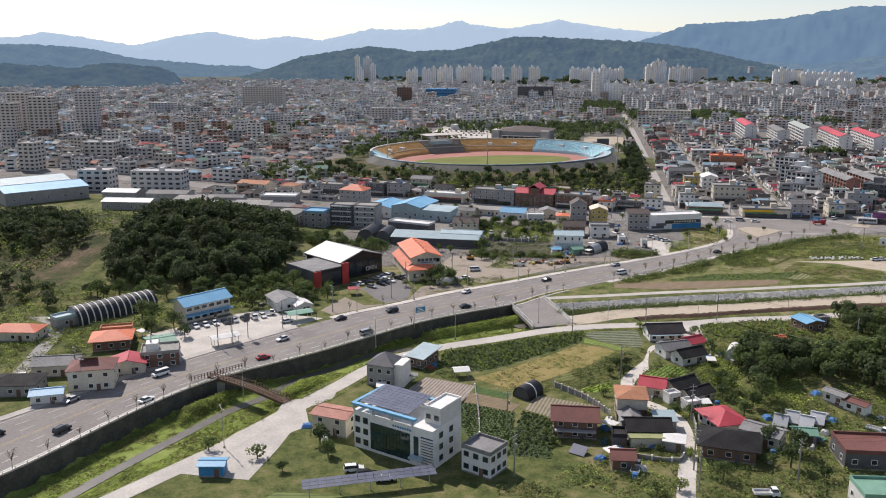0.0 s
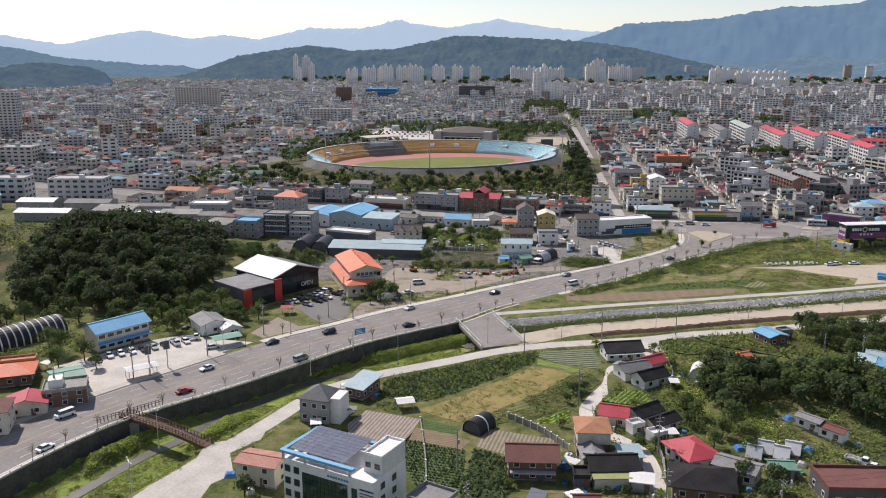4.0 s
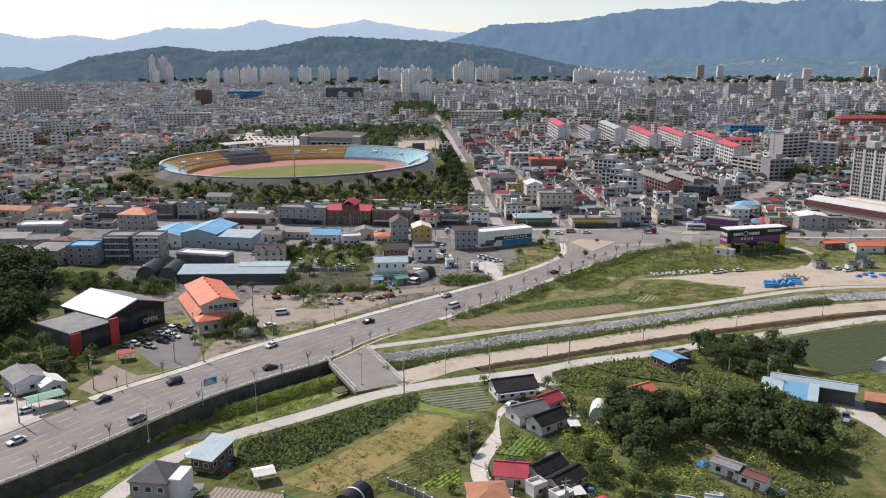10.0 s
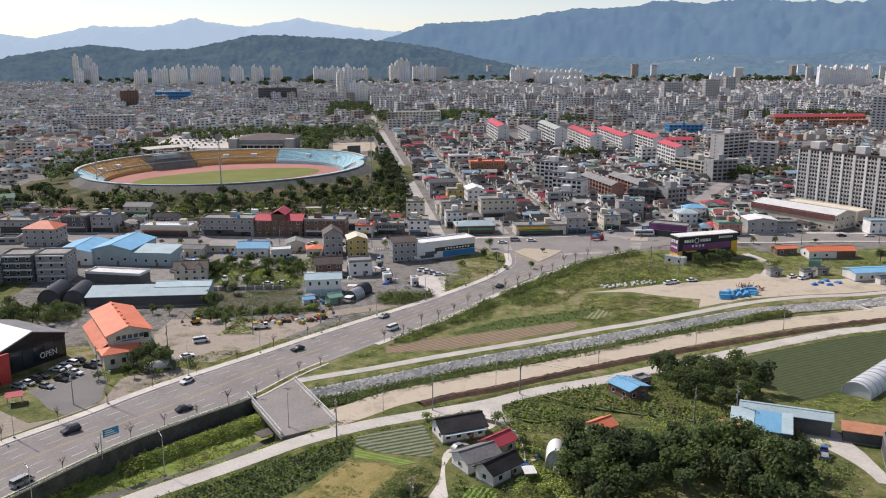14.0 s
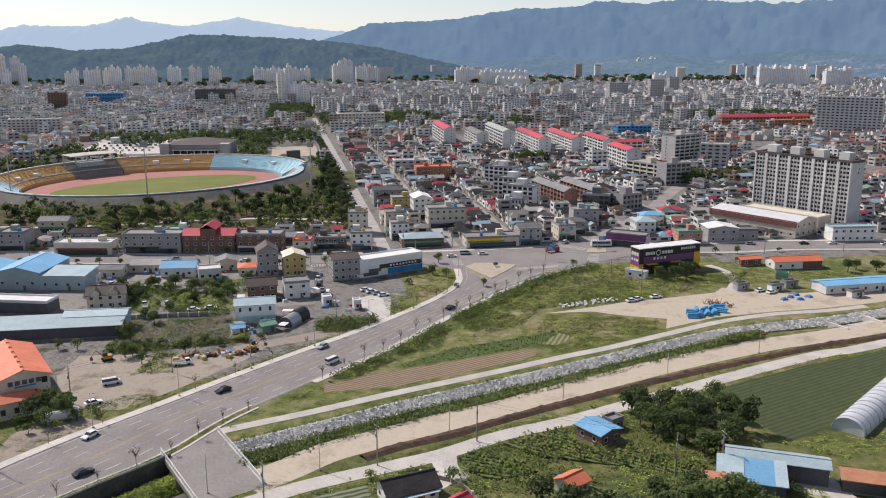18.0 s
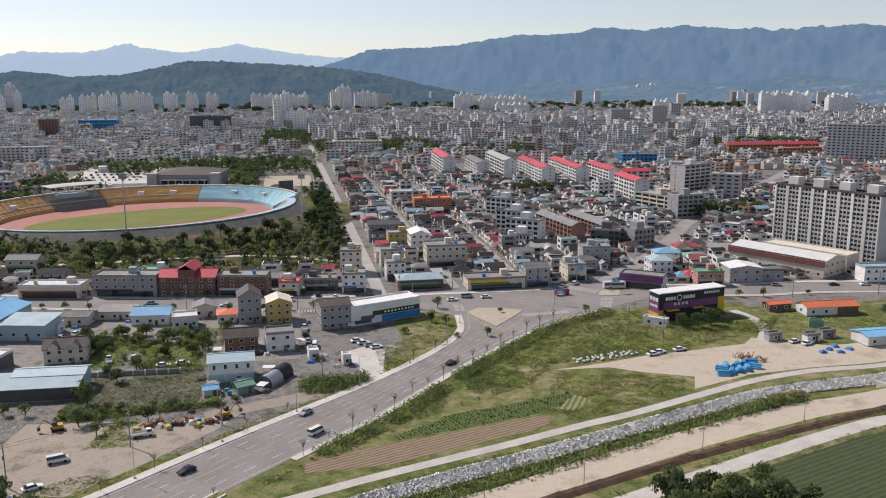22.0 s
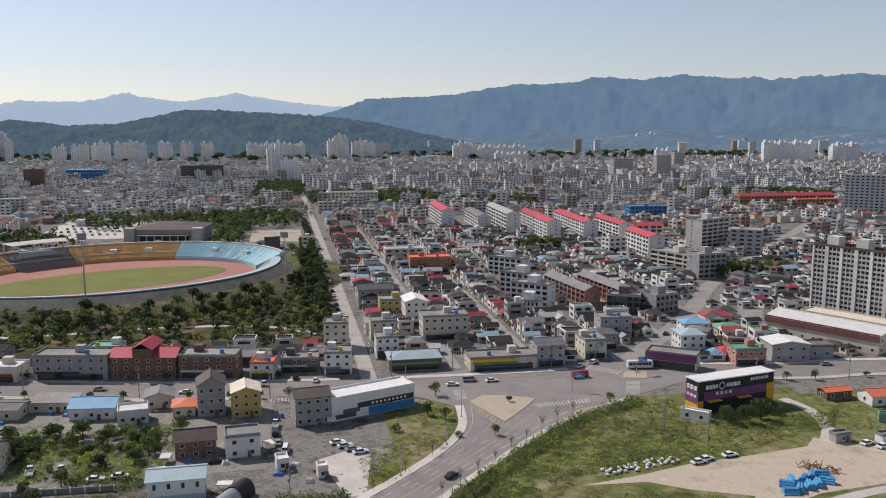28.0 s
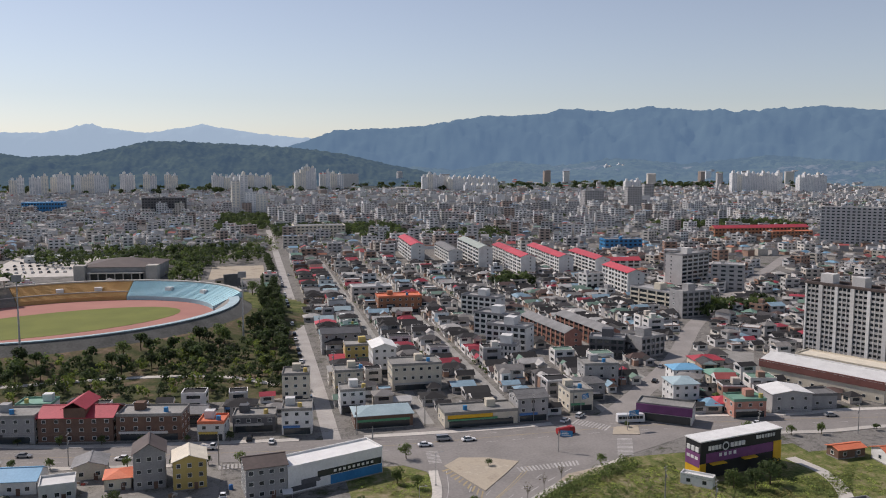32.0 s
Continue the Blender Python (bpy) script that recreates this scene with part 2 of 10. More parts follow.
M["yellow"] = mat("yellow", (0.7, 0.42, 0.03), (0.6, 0.34, 0.02), 0.55)
M["purple"] = mat("purple", (0.2, 0.07, 0.18), (0.14, 0.05, 0.13), 0.6)
M["black_roof"] = mat("black_roof", (0.042, 0.04, 0.039), (0.02, 0.019, 0.02), 0.8, scale=0.3, fine=2.5, vary=0.35, spec=0.15)
M["grey_roof"] = mat("grey_roof", (0.24, 0.235, 0.23), (0.15, 0.148, 0.145), 0.7, scale=0.2, fine=1.5, vary=0.25, spec=0.2)
M["steel"] = mat("steel", (0.5, 0.5, 0.5), (0.4, 0.4, 0.4), 0.4, 0.5)
M["plastic"] = mat("plastic", (0.6, 0.61, 0.62), (0.45, 0.46, 0.47), 0.35, scale=0.3)
M["wood"] = mat("wood", (0.16, 0.1, 0.065), (0.1, 0.062, 0.042), 0.8, fine=3)
M["bark"] = mat("bark", (0.12, 0.09, 0.06), (0.07, 0.05, 0.035), 0.9, fine=4)
M["glass"] = glass("glass", (0.035, 0.045, 0.05))
M["glass_green"] = glass("glass_green", (0.03, 0.06, 0.055), 0.08)
M["solar"] = mat("solar", (0.14, 0.15, 0.19), (0.1, 0.11, 0.15), 0.3, spec=0.6)
M["stone"] = mat("stone", (0.8, 0.765, 0.71), (0.6, 0.575, 0.535), 0.9, vary=0.16, scale=0.8, island=1.0)
M["leaf"] = leaf_mat("leaf", (0.135, 0.175, 0.06), (0.07, 0.097, 0.034))
M["leaf_dark"] = leaf_mat("leaf_dark", (0.095, 0.13, 0.05), (0.048, 0.068, 0.029))
M["leaf_pine"] = leaf_mat("leaf_pine", (0.07, 0.092, 0.037), (0.035, 0.05, 0.021))
M["leaf_light"] = leaf_mat("leaf_light", (0.26, 0.31, 0.08), (0.15, 0.19, 0.05))
M["seat_orange"] = mat("seat_orange", (0.55, 0.345, 0.14), (0.44, 0.27, 0.105), 0.7, scale=0.12, fine=1.0)
M["seat_blue"] = mat("seat_blue", (0.44, 0.65, 0.7), (0.36, 0.55, 0.6), 0.7, scale=0.12, fine=1.0)
M["track_red"] = mat("track_red", (0.4, 0.19, 0.15), (0.32, 0.145, 0.115), 0.85, scale=0.05)
M["pitch"] = mat("pitch", (0.2, 0.215, 0.05), (0.15, 0.165, 0.04), 0.95, scale=0.06)


# ---- mesh helpers ----
def obj(name, bm, material, parent=None, label="", m=None):
    me = bpy.data.meshes.new(name)
    bmesh.ops.recalc_face_normals(bm, faces=bm.faces[:])
    bm.to_mesh(me)
    bm.free()
    for x in material if isinstance(material, (list, tuple)) else (material,):
        me.materials.append(x)
    ob = new(name, me)
    if parent:
        ob.parent = parent
    if m is not None:
        ob.matrix_basis = m
    if label:
        ob["label"] = label
    return ob


def part(name, bm, material, parent, label="", m=None):
    return obj(name, bm, material, parent, label, m)


def shared(name, me, parent=None, m=None):
    """An object of its own on a mesh that others use too."""
    ob = new(name, me)
    if parent:
        ob.parent = parent
    if m is not None:
        ob.matrix_basis = m
    return ob


def thing(name, m, label, category, group="", kind=""):
    ob = new(name)
    ob.empty_display_size = 0.5
    ob.matrix_basis = m
    return tagged(ob, label, category, group, kind)


def box(bm, x0, x1, y0, y1, z0, z1, mi=0):
    v = [bm.verts.new(p) for p in ((x0, y0, z0), (x1, y0, z0), (x1, y1, z0), (x0, y1, z0), (x0, y0, z1), (x1, y0, z1), (x1, y1, z1), (x0, y1, z1))]
    for f in ((0, 3, 2, 1), (4, 5, 6, 7), (0, 1, 5, 4), (1, 2, 6, 5), (2, 3, 7, 6), (3, 0, 4, 7)):
        bm.faces.new([v[k] for k in f]).material_index = mi
    return bm


def boxed(*dims):
    return box(bmesh.new(), *dims)


def tube(bm, p, q, r0, r1=None, n=8, mi=0):
    """A tapered round bar from p to q."""
    p, q = Vector(p), Vector(q)
    r1 = r0 if r1 is None else r1
    z = (q - p).normalized()
    x = z.orthogonal().normalized()
    y = z.cross(x)
    a = [bm.verts.new(p + r0 * (x * math.cos(2 * math.pi * k / n) + y * math.sin(2 * math.pi * k / n))) for k in range(n)]
    b = [bm.verts.new(q + r1 * (x * math.cos(2 * math.pi * k / n) + y * math.sin(2 * math.pi * k / n))) for k in range(n)]
    for k in range(n):
        bm.faces.new((a[k], a[(k + 1) % n], b[(k + 1) % n], b[k])).material_index = mi
    bm.faces.new(a[::-1]).material_index = mi
    bm.faces.new(b).material_index = mi
    return bm


def gable(bm, w, d, z, rise, over=0.4, t=0.15, along="x"):
    """A pitched roof with two thick slopes, ridge along x or y, centred on the origin."""
    L, S = (w / 2 + over, d / 2 + over) if along == "x" else (d / 2 + over, w / 2 + over)
    e = z - rise * over / max(S - over, 0.1)
    prof = [(-S, e), (0, z + rise), (S, e), (S, e + t), (0, z + rise + t), (-S, e + t)]
    ends = []
    for l in (-L, L):
        ends.append([bm.verts.new((l, s, h) if along == "x" else (s, l, h)) for s, h in prof])
    a, b = ends
    for k in range(6):
        bm.faces.new((a[k], a[(k + 1) % 6], b[(k + 1) % 6], b[k]))
    for q in (a, b):
        bm.faces.new((q[0], q[1], q[4], q[5]))
        bm.faces.new((q[1], q[2], q[3], q[4]))
    return bm


def gable_wall(bm, w, d, z, rise, along="x"):
    """The triangles of wall under a pitched roof, as a prism."""
    L, S = (w / 2, d / 2) if along == "x" else (d / 2, w / 2)
    a, b = [[bm.verts.new((l, s, h) if along == "x" else (s, l, h)) for s, h in ((-S, z), (S, z), (0, z + rise))] for l in (-L, L)]
    bm.faces.new(a), bm.faces.new(b)
    for k in range(3):
        bm.faces.new((a[k], a[(k + 1) % 3], b[(k + 1) % 3], b[k]))
    return bm


def hip(bm, w, d, z, rise, over=0.5, t=0.15):
    W, D = w / 2 + over, d / 2 + over
    r = max(abs(W - D), 0.3)
    lo = [bm.verts.new(p) for p in ((-W, -D, z - t), (W, -D, z - t), (W, D, z - t), (-W, D, z - t))]
    mid = [bm.verts.new((v.co.x, v.co.y, z)) for v in lo]
    top = [bm.verts.new(p) for p in (((-r, 0, z + rise), (r, 0, z + rise)) if W > D else ((0, -r, z + rise), (0, r, z + rise)))]
    bm.faces.new(lo[::-1])
    for k in range(4):
        bm.faces.new((lo[k], lo[(k + 1) % 4], mid[(k + 1) % 4], mid[k]))
    if W > D:
        sides = ((0, 1, 1, 0), (1, 2, 1), (2, 3, 0, 1), (3, 0, 0))
    else:
        sides = ((0, 1, 0), (1, 2, 1, 0), (2, 3, 1), (3, 0, 0, 1))
    for s in sides:
        bm.faces.new([mid[s[0]], mid[s[1]]] + [top[k] for k in s[2:]])
    return bm


def parapet(bm, w, d, z, h=0.9, t=0.25):
    for b in ((-w / 2, w / 2, -d / 2, -d / 2 + t), (-w / 2, w / 2, d / 2 - t, d / 2), (-w / 2, -w / 2 + t, -d / 2 + t, d / 2 - t), (w / 2 - t, w / 2, -d / 2 + t, d / 2 - t)):
        box(bm, *b, z, z + h)
    return bm


def smooth(points, n=6):
    """A rounded line through the points (Catmull-Rom)."""
    P = [Vector((*p, 0)) if len(p) == 2 else Vector(p) for p in points]
    P = [2 * P[0] - P[1]] + P + [2 * P[-1] - P[-2]]
    out = []
    for k in range(1, len(P) - 2):
        a, b, c, d = P[k - 1 : k + 3]
        for s in range(n):
            t = s / n
            out.append(0.5 * (2 * b + (c - a) * t + (2 * a - 5 * b + 4 * c - d) * t * t + (3 * b - a - 3 * c + d) * t ** 3))
    return out + [P[-2]]


def resample(line, n):
    L = [0.0]
    for a, b in zip(line, line[1:]):
        L.append(L[-1] + (b - a).length)
    out, k = [], 0
    for i in range(n):
        s = L[-1] * i / (n - 1)
        while k < len(L) - 2 and L[k + 1] < s:
            k += 1
        u = (s - L[k]) / max(L[k + 1] - L[k], 1e-6)
        out.append(line[k].lerp(line[k + 1], u))
    return out


def band(bm, left, right, z0, z1):
    """A slab between two lines of equally many points."""
    rows = []
    for a, b in zip(left, right):
        rows.append([bm.verts.new((p.x, p.y, p.z + z)) for p, z in ((a, z1), (b, z1), (b, z0), (a, z0))])
    for r, s in zip(rows, rows[1:]):
        for k in range(4):
            bm.faces.new((r[k], r[(k + 1) % 4], s[(k + 1) % 4], s[k]))
    bm.faces.new(rows[0]), bm.faces.new(rows[-1])
    return bm


def offset(line, d):
    """The line moved d metres to its left."""
    out = []
    for k, p in enumerate(line):
        a, b = line[max(k - 1, 0)], line[min(k + 1, len(line) - 1)]
        t = (b - a).normalized()
        out.append(Vector((p.x - t.y * d, p.y + t.x * d, p.z)))
    return out


def way(name, points, width, z, material, label, n=5, thick=0.3):
    """A road or path of one width along a rounded line."""
    line = smooth(points, n)
    ob = obj(name, band(bmesh.new(), offset(line, width / 2), offset(line, -width / 2), z - thick, z), material)
    return tagged(ob, label, name.replace("_", " "), kind="structure")


def plot(name, points, z, material, label, thick=0.25, category=""):
    """A flat piece of ground with an outline."""
    bm = bmesh.new()
    v = [bm.verts.new((x, y, z)) for x, y in points]
    f = bm.faces.new(v)
    r = bmesh.ops.extrude_face_region(bm, geom=[f])
    for e in r["geom"]:
        if isinstance(e, bmesh.types.BMVert):
            e.co.z -= thick
    bmesh.ops.triangulate(bm, faces=[x for x in bm.faces if len(x.verts) > 4])
    return tagged(obj(name, bm, material), label, category or name.replace("_", " "), kind="structure")


def inside(x, y, poly):
    c, j = False, len(poly) - 1
    for i in range(len(poly)):
        (xi, yi), (xj, yj) = poly[i][:2], poly[j][:2]
        if (yi > y) != (yj > y) and x < (xj - xi) * (y - yi) / (yj - yi) + xi:
            c = not c
        j = i
    return c


def near_line(x, y, line):
    """How far a place lies from a line."""
    best = 1e9
    for a, b in zip(line, line[1:]):
        dx, dy = b[0] - a[0], b[1] - a[1]
        u = max(0, min(1, ((x - a[0]) * dx + (y - a[1]) * dy) / (dx * dx + dy * dy + 1e-9)))
        best = min(best, math.hypot(x - a[0] - u * dx, y - a[1] - u * dy))
    return best


def from_arrays(name, verts, faces, materials, mids=None):
    me = bpy.data.meshes.new(name)
    me.from_pydata(verts, [], faces)
    for x in materials:
        me.materials.append(x)
    if mids is not None:
        me.polygons.foreach_set("material_index", mids)
    me.update()
    return me

# ---- the lie of the land ----
ROAD_NEAR = [(-136, 88), (-122, 115), (-113, 137), (-104, 168), (-93, 192), (-71, 219), (-47, 252), (-31, 268), (-15, 282), (0, 302), (29, 330), (47, 348), (71, 376), (90, 396), (105, 411), (122, 425), (145, 438)]
ROAD_FAR = [(-160, 106), (-146, 132), (-137, 152), (-125, 176), (-112, 201), (-94, 229), (-75, 256), (-58, 274), (-42, 292), (-19, 313), (-2, 329), (17, 346), (40, 366), (62, 388), (76, 405), (84, 421), (87, 440)]
CREEK_S = [(-104, 88), (-95, 113), (-86, 131.5), (-75.4, 152.6), (-72.4, 161.3), (-68.9, 169.5), (-66.8, 175.9), (-60.3, 195), (-56, 205), (-50.5, 216), (-43, 226), (-36, 232.4), (-28, 238.6), (-14, 248.2), (-3, 256), (2, 258)]
ROCK_TOP = [(-2, 286), (20, 294.4), (38, 302), (58, 309.3), (76, 315.3), (93, 321.5), (112.6, 328.8), (134, 336.6), (157, 344.4), (182, 348.6), (205, 351), (260, 362)]
LANE = [(-101, 86), (-92, 111), (-83, 130), (-72.5, 151.7), (-69.5, 160.4), (-66.0, 168.6), (-63.9, 175.0), (-56.2, 194.5), (-52, 206.5), (-46.7, 217.4), (-41, 223.8), (-34.6, 230), (-27.6, 235), (-16.6, 242.4), (-8, 248.6), (-1, 253.5), (8, 258), (18, 262), (34, 266.6), (48, 270.6), (65, 278), (83, 283), (97, 288), (124, 298), (155, 309), (178, 316.2), (194, 319), (260, 338)]
VILLAGE = [(47.5, 269), (47, 257), (43.5, 248.3), (35.5, 243.5), (33.6, 236), (32, 229), (28, 220), (25, 211), (26.3, 200), (32, 194.5), (37, 187), (38, 172), (36, 155), (33, 130)]
STAD_C, STAD_A, STAD_B, STAD_R = (-71.5, 695.0), 104.0, 87.0, 26.0
near_line_pts = [(p.x, p.y) for p in smooth(ROAD_NEAR, 4)]
south_pts = [(p.x, p.y) for p in smooth(CREEK_S, 4)]
rock_pts = [(p.x, p.y) for p in smooth(ROCK_TOP, 4)]
CREEK_POLY = [p for p in near_line_pts if p[1] < 284] + south_pts[::-1]

# raised grassy banks in the creek bed
MOUNDS = [
    [(-72, 219), (-74.4, 224.5), (-66.2, 231), (-60, 236), (-52.7, 243.5), (-46.5, 250.5), (-46.8, 245), (-54.4, 237.8), (-63.1, 230.5), (-66.5, 225)],
    [(-43.8, 253), (-33.3, 262.5), (-16.7, 276), (-10, 281), (-9, 273), (-21.9, 264.4), (-32.2, 256.4), (-42, 248.6)],
    [(-86, 207), (-78, 219), (-76, 215), (-80, 206), (-86, 194)], [(-72, 203), (-66, 208), (-61, 207), (-69, 190), (-76, 186)],
    [(-97, 178), (-88, 196), (-86, 188), (-93, 170)]]


def stad(x, y):
    c, s = math.cos(radians(STAD_R)), math.sin(radians(STAD_R))
    dx, dy = x - STAD_C[0], y - STAD_C[1]
    return math.hypot((c * dx + s * dy) / STAD_A, (c * dy - s * dx) / STAD_B)


def side(x, y, line):
    """Distance from a line; positive on its left."""
    best, sg = 1e9, 1
    for a, b in zip(line, line[1:]):
        dx, dy = b[0] - a[0], b[1] - a[1]
        u = max(0, min(1, ((x - a[0]) * dx + (y - a[1]) * dy) / (dx * dx + dy * dy + 1e-9)))
        d = math.hypot(x - a[0] - u * dx, y - a[1] - u * dy)
        if d < best:
            best, sg = d, (1 if dx * (y - a[1]) - dy * (x - a[0]) > 0 else -1)
    return best * sg


def land(x, y):
    """Height of the ground."""
    z = 0.0
    if -150 < x < 25 and 80 < y < 300 and inside(x, y, CREEK_POLY):
        w, s = near_line(x, y, near_line_pts), near_line(x, y, south_pts)
        z = -4.6 * min(1, w / 0.8) * min(1, s / 7.0)
        for bank_edge in MOUNDS:
            if inside(x, y, bank_edge):
                z = max(z, -4.6 + 1.9 * min(1, near_line(x, y, bank_edge + bank_edge[:1]) / 2.2))
    if -12 < x < 270 and 240 < y < 390:
        d = -side(x, y, rock_pts)
        flat = 10.5 - 4.5 * max(0, min(1, (x - 138) / 20))
        if 0 < d < flat + 4.5:
            z = min(z, -2.4 * (min(1, d / 3.8) if d < flat else (flat + 4.5 - d) / 4.5))
    if x < -60 and 200 < y < 520:
        z += 15 * math.exp(-(((x + 172) / 46) ** 2 + ((y - 345) / 42) ** 2))
        z += 9 * math.exp(-(((x + 275) / 55) ** 2 + ((y - 330) / 55) ** 2))
    if 30 < x < 150 and 150 < y < 300:
        z += 4 * math.exp(-(((x - 84) / 26) ** 2 + ((y - 222) / 22) ** 2))
    e = stad(x, y)
    if e < 1.5:
        z += 1.0 if e < 0.9 else 5.0 * max(0, min(1, (1.4 - e) / 0.32))
    return z


def axis(spans):
    out = []
    for a, b, s in spans:
        n = max(1, round((b - a) / s))
        out += [a + (b - a) * k / n for k in range(n)]
    return out + [spans[-1][1]]


M["slope"] = rough_ground("slope", [(0.03, 0.04, 0.016), (0.05, 0.06, 0.024), (0.08, 0.08, 0.038), (0.12, 0.09, 0.058), (0.19, 0.14, 0.095)], 0.95, 0.05, 0.12, 0.9)
# Field tones past the town, cooled to paint in distance haze.
M["hazed_fields"] = rough_ground("hazed_fields", [(0.05, 0.066, 0.05), (0.075, 0.09, 0.07), (0.12, 0.125, 0.1), (0.085, 0.1, 0.08), (0.2, 0.2, 0.18)], 1.0, 0.004, 0.012, 0.05, bump=0.0)
xs = axis([(-4900, -1200, 370), (-1200, -320, 55), (-320, -140, 8), (-140, 215, 2.5), (215, 340, 8), (340, 1200, 55), (1200, 4900, 370)])
ys = axis([(-1500, -100, 200), (-100, 80, 20), (80, 390, 2.5), (390, 560, 8), (560, 860, 8), (860, 1500, 50), (1500, 4900, 340)])
verts = [(x, y, land(x, y)) for y in ys for x in xs]
nx = len(xs)
faces, mids = [], []
for j in range(len(ys) - 1):
    for i in range(nx - 1):
        faces.append((j * nx + i, j * nx + i + 1, (j + 1) * nx + i + 1, (j + 1) * nx + i))
        x, y = (xs[i] + xs[i + 1]) / 2, (ys[j] + ys[j + 1]) / 2
        z = land(x, y)
        if z < -0.5:
            m = 2 if x < -8 and y < 290 else 1
        elif -150 < x < 54 and 524 < y < 645 and stad(x, y) > 1.05:
            m = 5
        elif y > 455 - 0.1 * x and stad(x, y) > 1.4 and y < 2500:
            m = 0
        elif -115 < x < 60 and 330 < y < 470 and -side(x, y, near_line_pts) < -24:
            m = 0
        elif stad(x, y) < 1.5 and y < 700 or x < -195 and 240 < y < 425:
            m = 5
        else:
            m = 3 if y > 2400 else (1 if x < -112 or y < 285 or y > 460 else 4)
        mids.append(m)
ground = tagged(new("ground", from_arrays("ground", verts, faces, [M["town_ground"], M["grass"], M["grass_lush"], M["hazed_fields"], M["verge"], M["slope"]], mids)),
                "grassy and paved valley floor with a creek bed", "ground", kind="structure")

# main road, its sidewalks and its markings
N = 150
near_e, far_e = resample(smooth(ROAD_NEAR), N), resample(smooth(ROAD_FAR), N)
road = tagged(obj("road", band(bmesh.new(), far_e, near_e, -0.6, 0.06), M["asphalt"]), "wide worn grey asphalt road curving past the creek", "road", kind="structure")
mid_e = [(a + b) / 2 for a, b in zip(near_e, far_e)]


def walkway(name, edge, d0, d1, label):
    n2 = [p for p in edge]
    ob = obj(name, band(bmesh.new(), offset(n2, d0), offset(n2, d1), -0.4, 0.2), M["concrete"])
    return tagged(ob, label, "pavement", kind="structure")


walkway("pavement", near_e[:87], 1.6, -1.6, "pale concrete pavement above the creek wall")
walkway("pavement", near_e[93:], 0.4, -1.8, "pale concrete pavement beside the road verge")
walkway("pavement", far_e[60:], 2.4, -0.4, "pale concrete pavement along the road")
walkway("pavement", far_e[4:56], 2.6, -0.2, "pale concrete pavement along the road")


def dashes(line, gap, length, width, z, material, name, label, start=0.0):
    L, bm, s = 0.0, bmesh.new(), start
    acc = [0.0]
    for a, b in zip(line, line[1:]):
        acc.append(acc[-1] + (b - a).length)

    def at(d):
        k = max(0, min(len(acc) - 2, int(np.searchsorted(acc, d)) - 1))
        u = (d - acc[k]) / max(acc[k + 1] - acc[k], 1e-6)
        return line[k].lerp(line[k + 1], u), (line[k + 1] - line[k]).normalized()
    while s + length < acc[-1]:
        p, t = at(s)
        q, t2 = at(s + length)
        o, o2 = Vector((-t.y, t.x, 0)) * width / 2, Vector((-t2.y, t2.x, 0)) * width / 2
        v = [bm.verts.new((c.x, c.y, z)) for c in (p + o, p - o, q - o2, q + o2)]
        bm.faces.new(v)
        s += length + gap
    return tagged(obj(name, bm, material), label, "road marking", kind="structure")


def lane_line(f):
    return [a.lerp(b, f) for a, b in zip(near_e, far_e)]


for f in (0.2, 0.36, 0.64, 0.8):
    dashes(lane_line(f), 5, 4, 0.28, 0.075, M["white_line"], "lane_marking", "worn white dashed lane line", start=4)
for f in (0.488, 0.512):
    dashes(lane_line(f), 0, 3, 0.22, 0.075, M["yellow_line"], "centre_line", "faded double yellow centre line")
for f in (0.05, 0.95):
    dashes(lane_line(f), 0, 3, 0.2, 0.075, M["white_line"], "edge_line", "worn white edge line")

# streets of the town
M["street_pale"] = mat("street_pale", (0.4, 0.375, 0.345), (0.28, 0.262, 0.24), 0.9, scale=0.1, fine=1.2)
CROSS = [(-420, 585), (-250, 532), (-120, 500), (-70, 488), (-28, 477), (30, 469), (75, 465), (120, 464), (165, 466), (220, 457), (262, 455), (400, 430), (560, 400)]
DIAG = [(150, 470), (172, 492), (222, 551), (273, 624), (326, 687), (420, 790), (520, 900)]
way("cross_street", CROSS, 17, 0.05, M["asphalt"], "wide grey cross street along the town edge")
way("diagonal_street", DIAG, 9, 0.045, M["asphalt"], "grey street leading diagonally into town")
way("long_street", [(59.5, 465), (59.5, 588), (58.5, 815), (57, 1100), (55, 1300)], 5.8, 0.04, M["street_pale"], "long straight pale street through the houses")
STREETS_X = [94, 127, 160, 194, 228]
for sx in STREETS_X:
    way("side_street", [(sx, 484), (sx + 1, 700), (sx, 960)], 3.6, 0.035, M["concrete_grey"], "narrow grey side street between houses")
plot("junction", [(84, 440), (86, 421), (108, 412), (125, 426), (148, 440), (180, 455), (178, 474), (150, 482), (90, 480), (66, 474), (70, 456)], 0.068, M["asphalt"], "broad grey asphalt junction", category="road")
plot("traffic_island", [(90, 443), (96, 449), (105, 447), (113, 442), (107, 434), (97, 422)], 0.24, M["sand"], "sandy paved traffic island", category="traffic island")
plot("traffic_island", [(118.6, 423.5), (124, 429), (139.6, 433.3), (143.5, 431), (127, 425)], 0.25, M["sand"], "sandy paved traffic island", category="traffic island")
plot("traffic_island", [(151.5, 459.5), (155, 466.5), (164, 466.5), (160.4, 457.3)], 0.24, M["sand"], "sandy paved traffic island", category="traffic island")


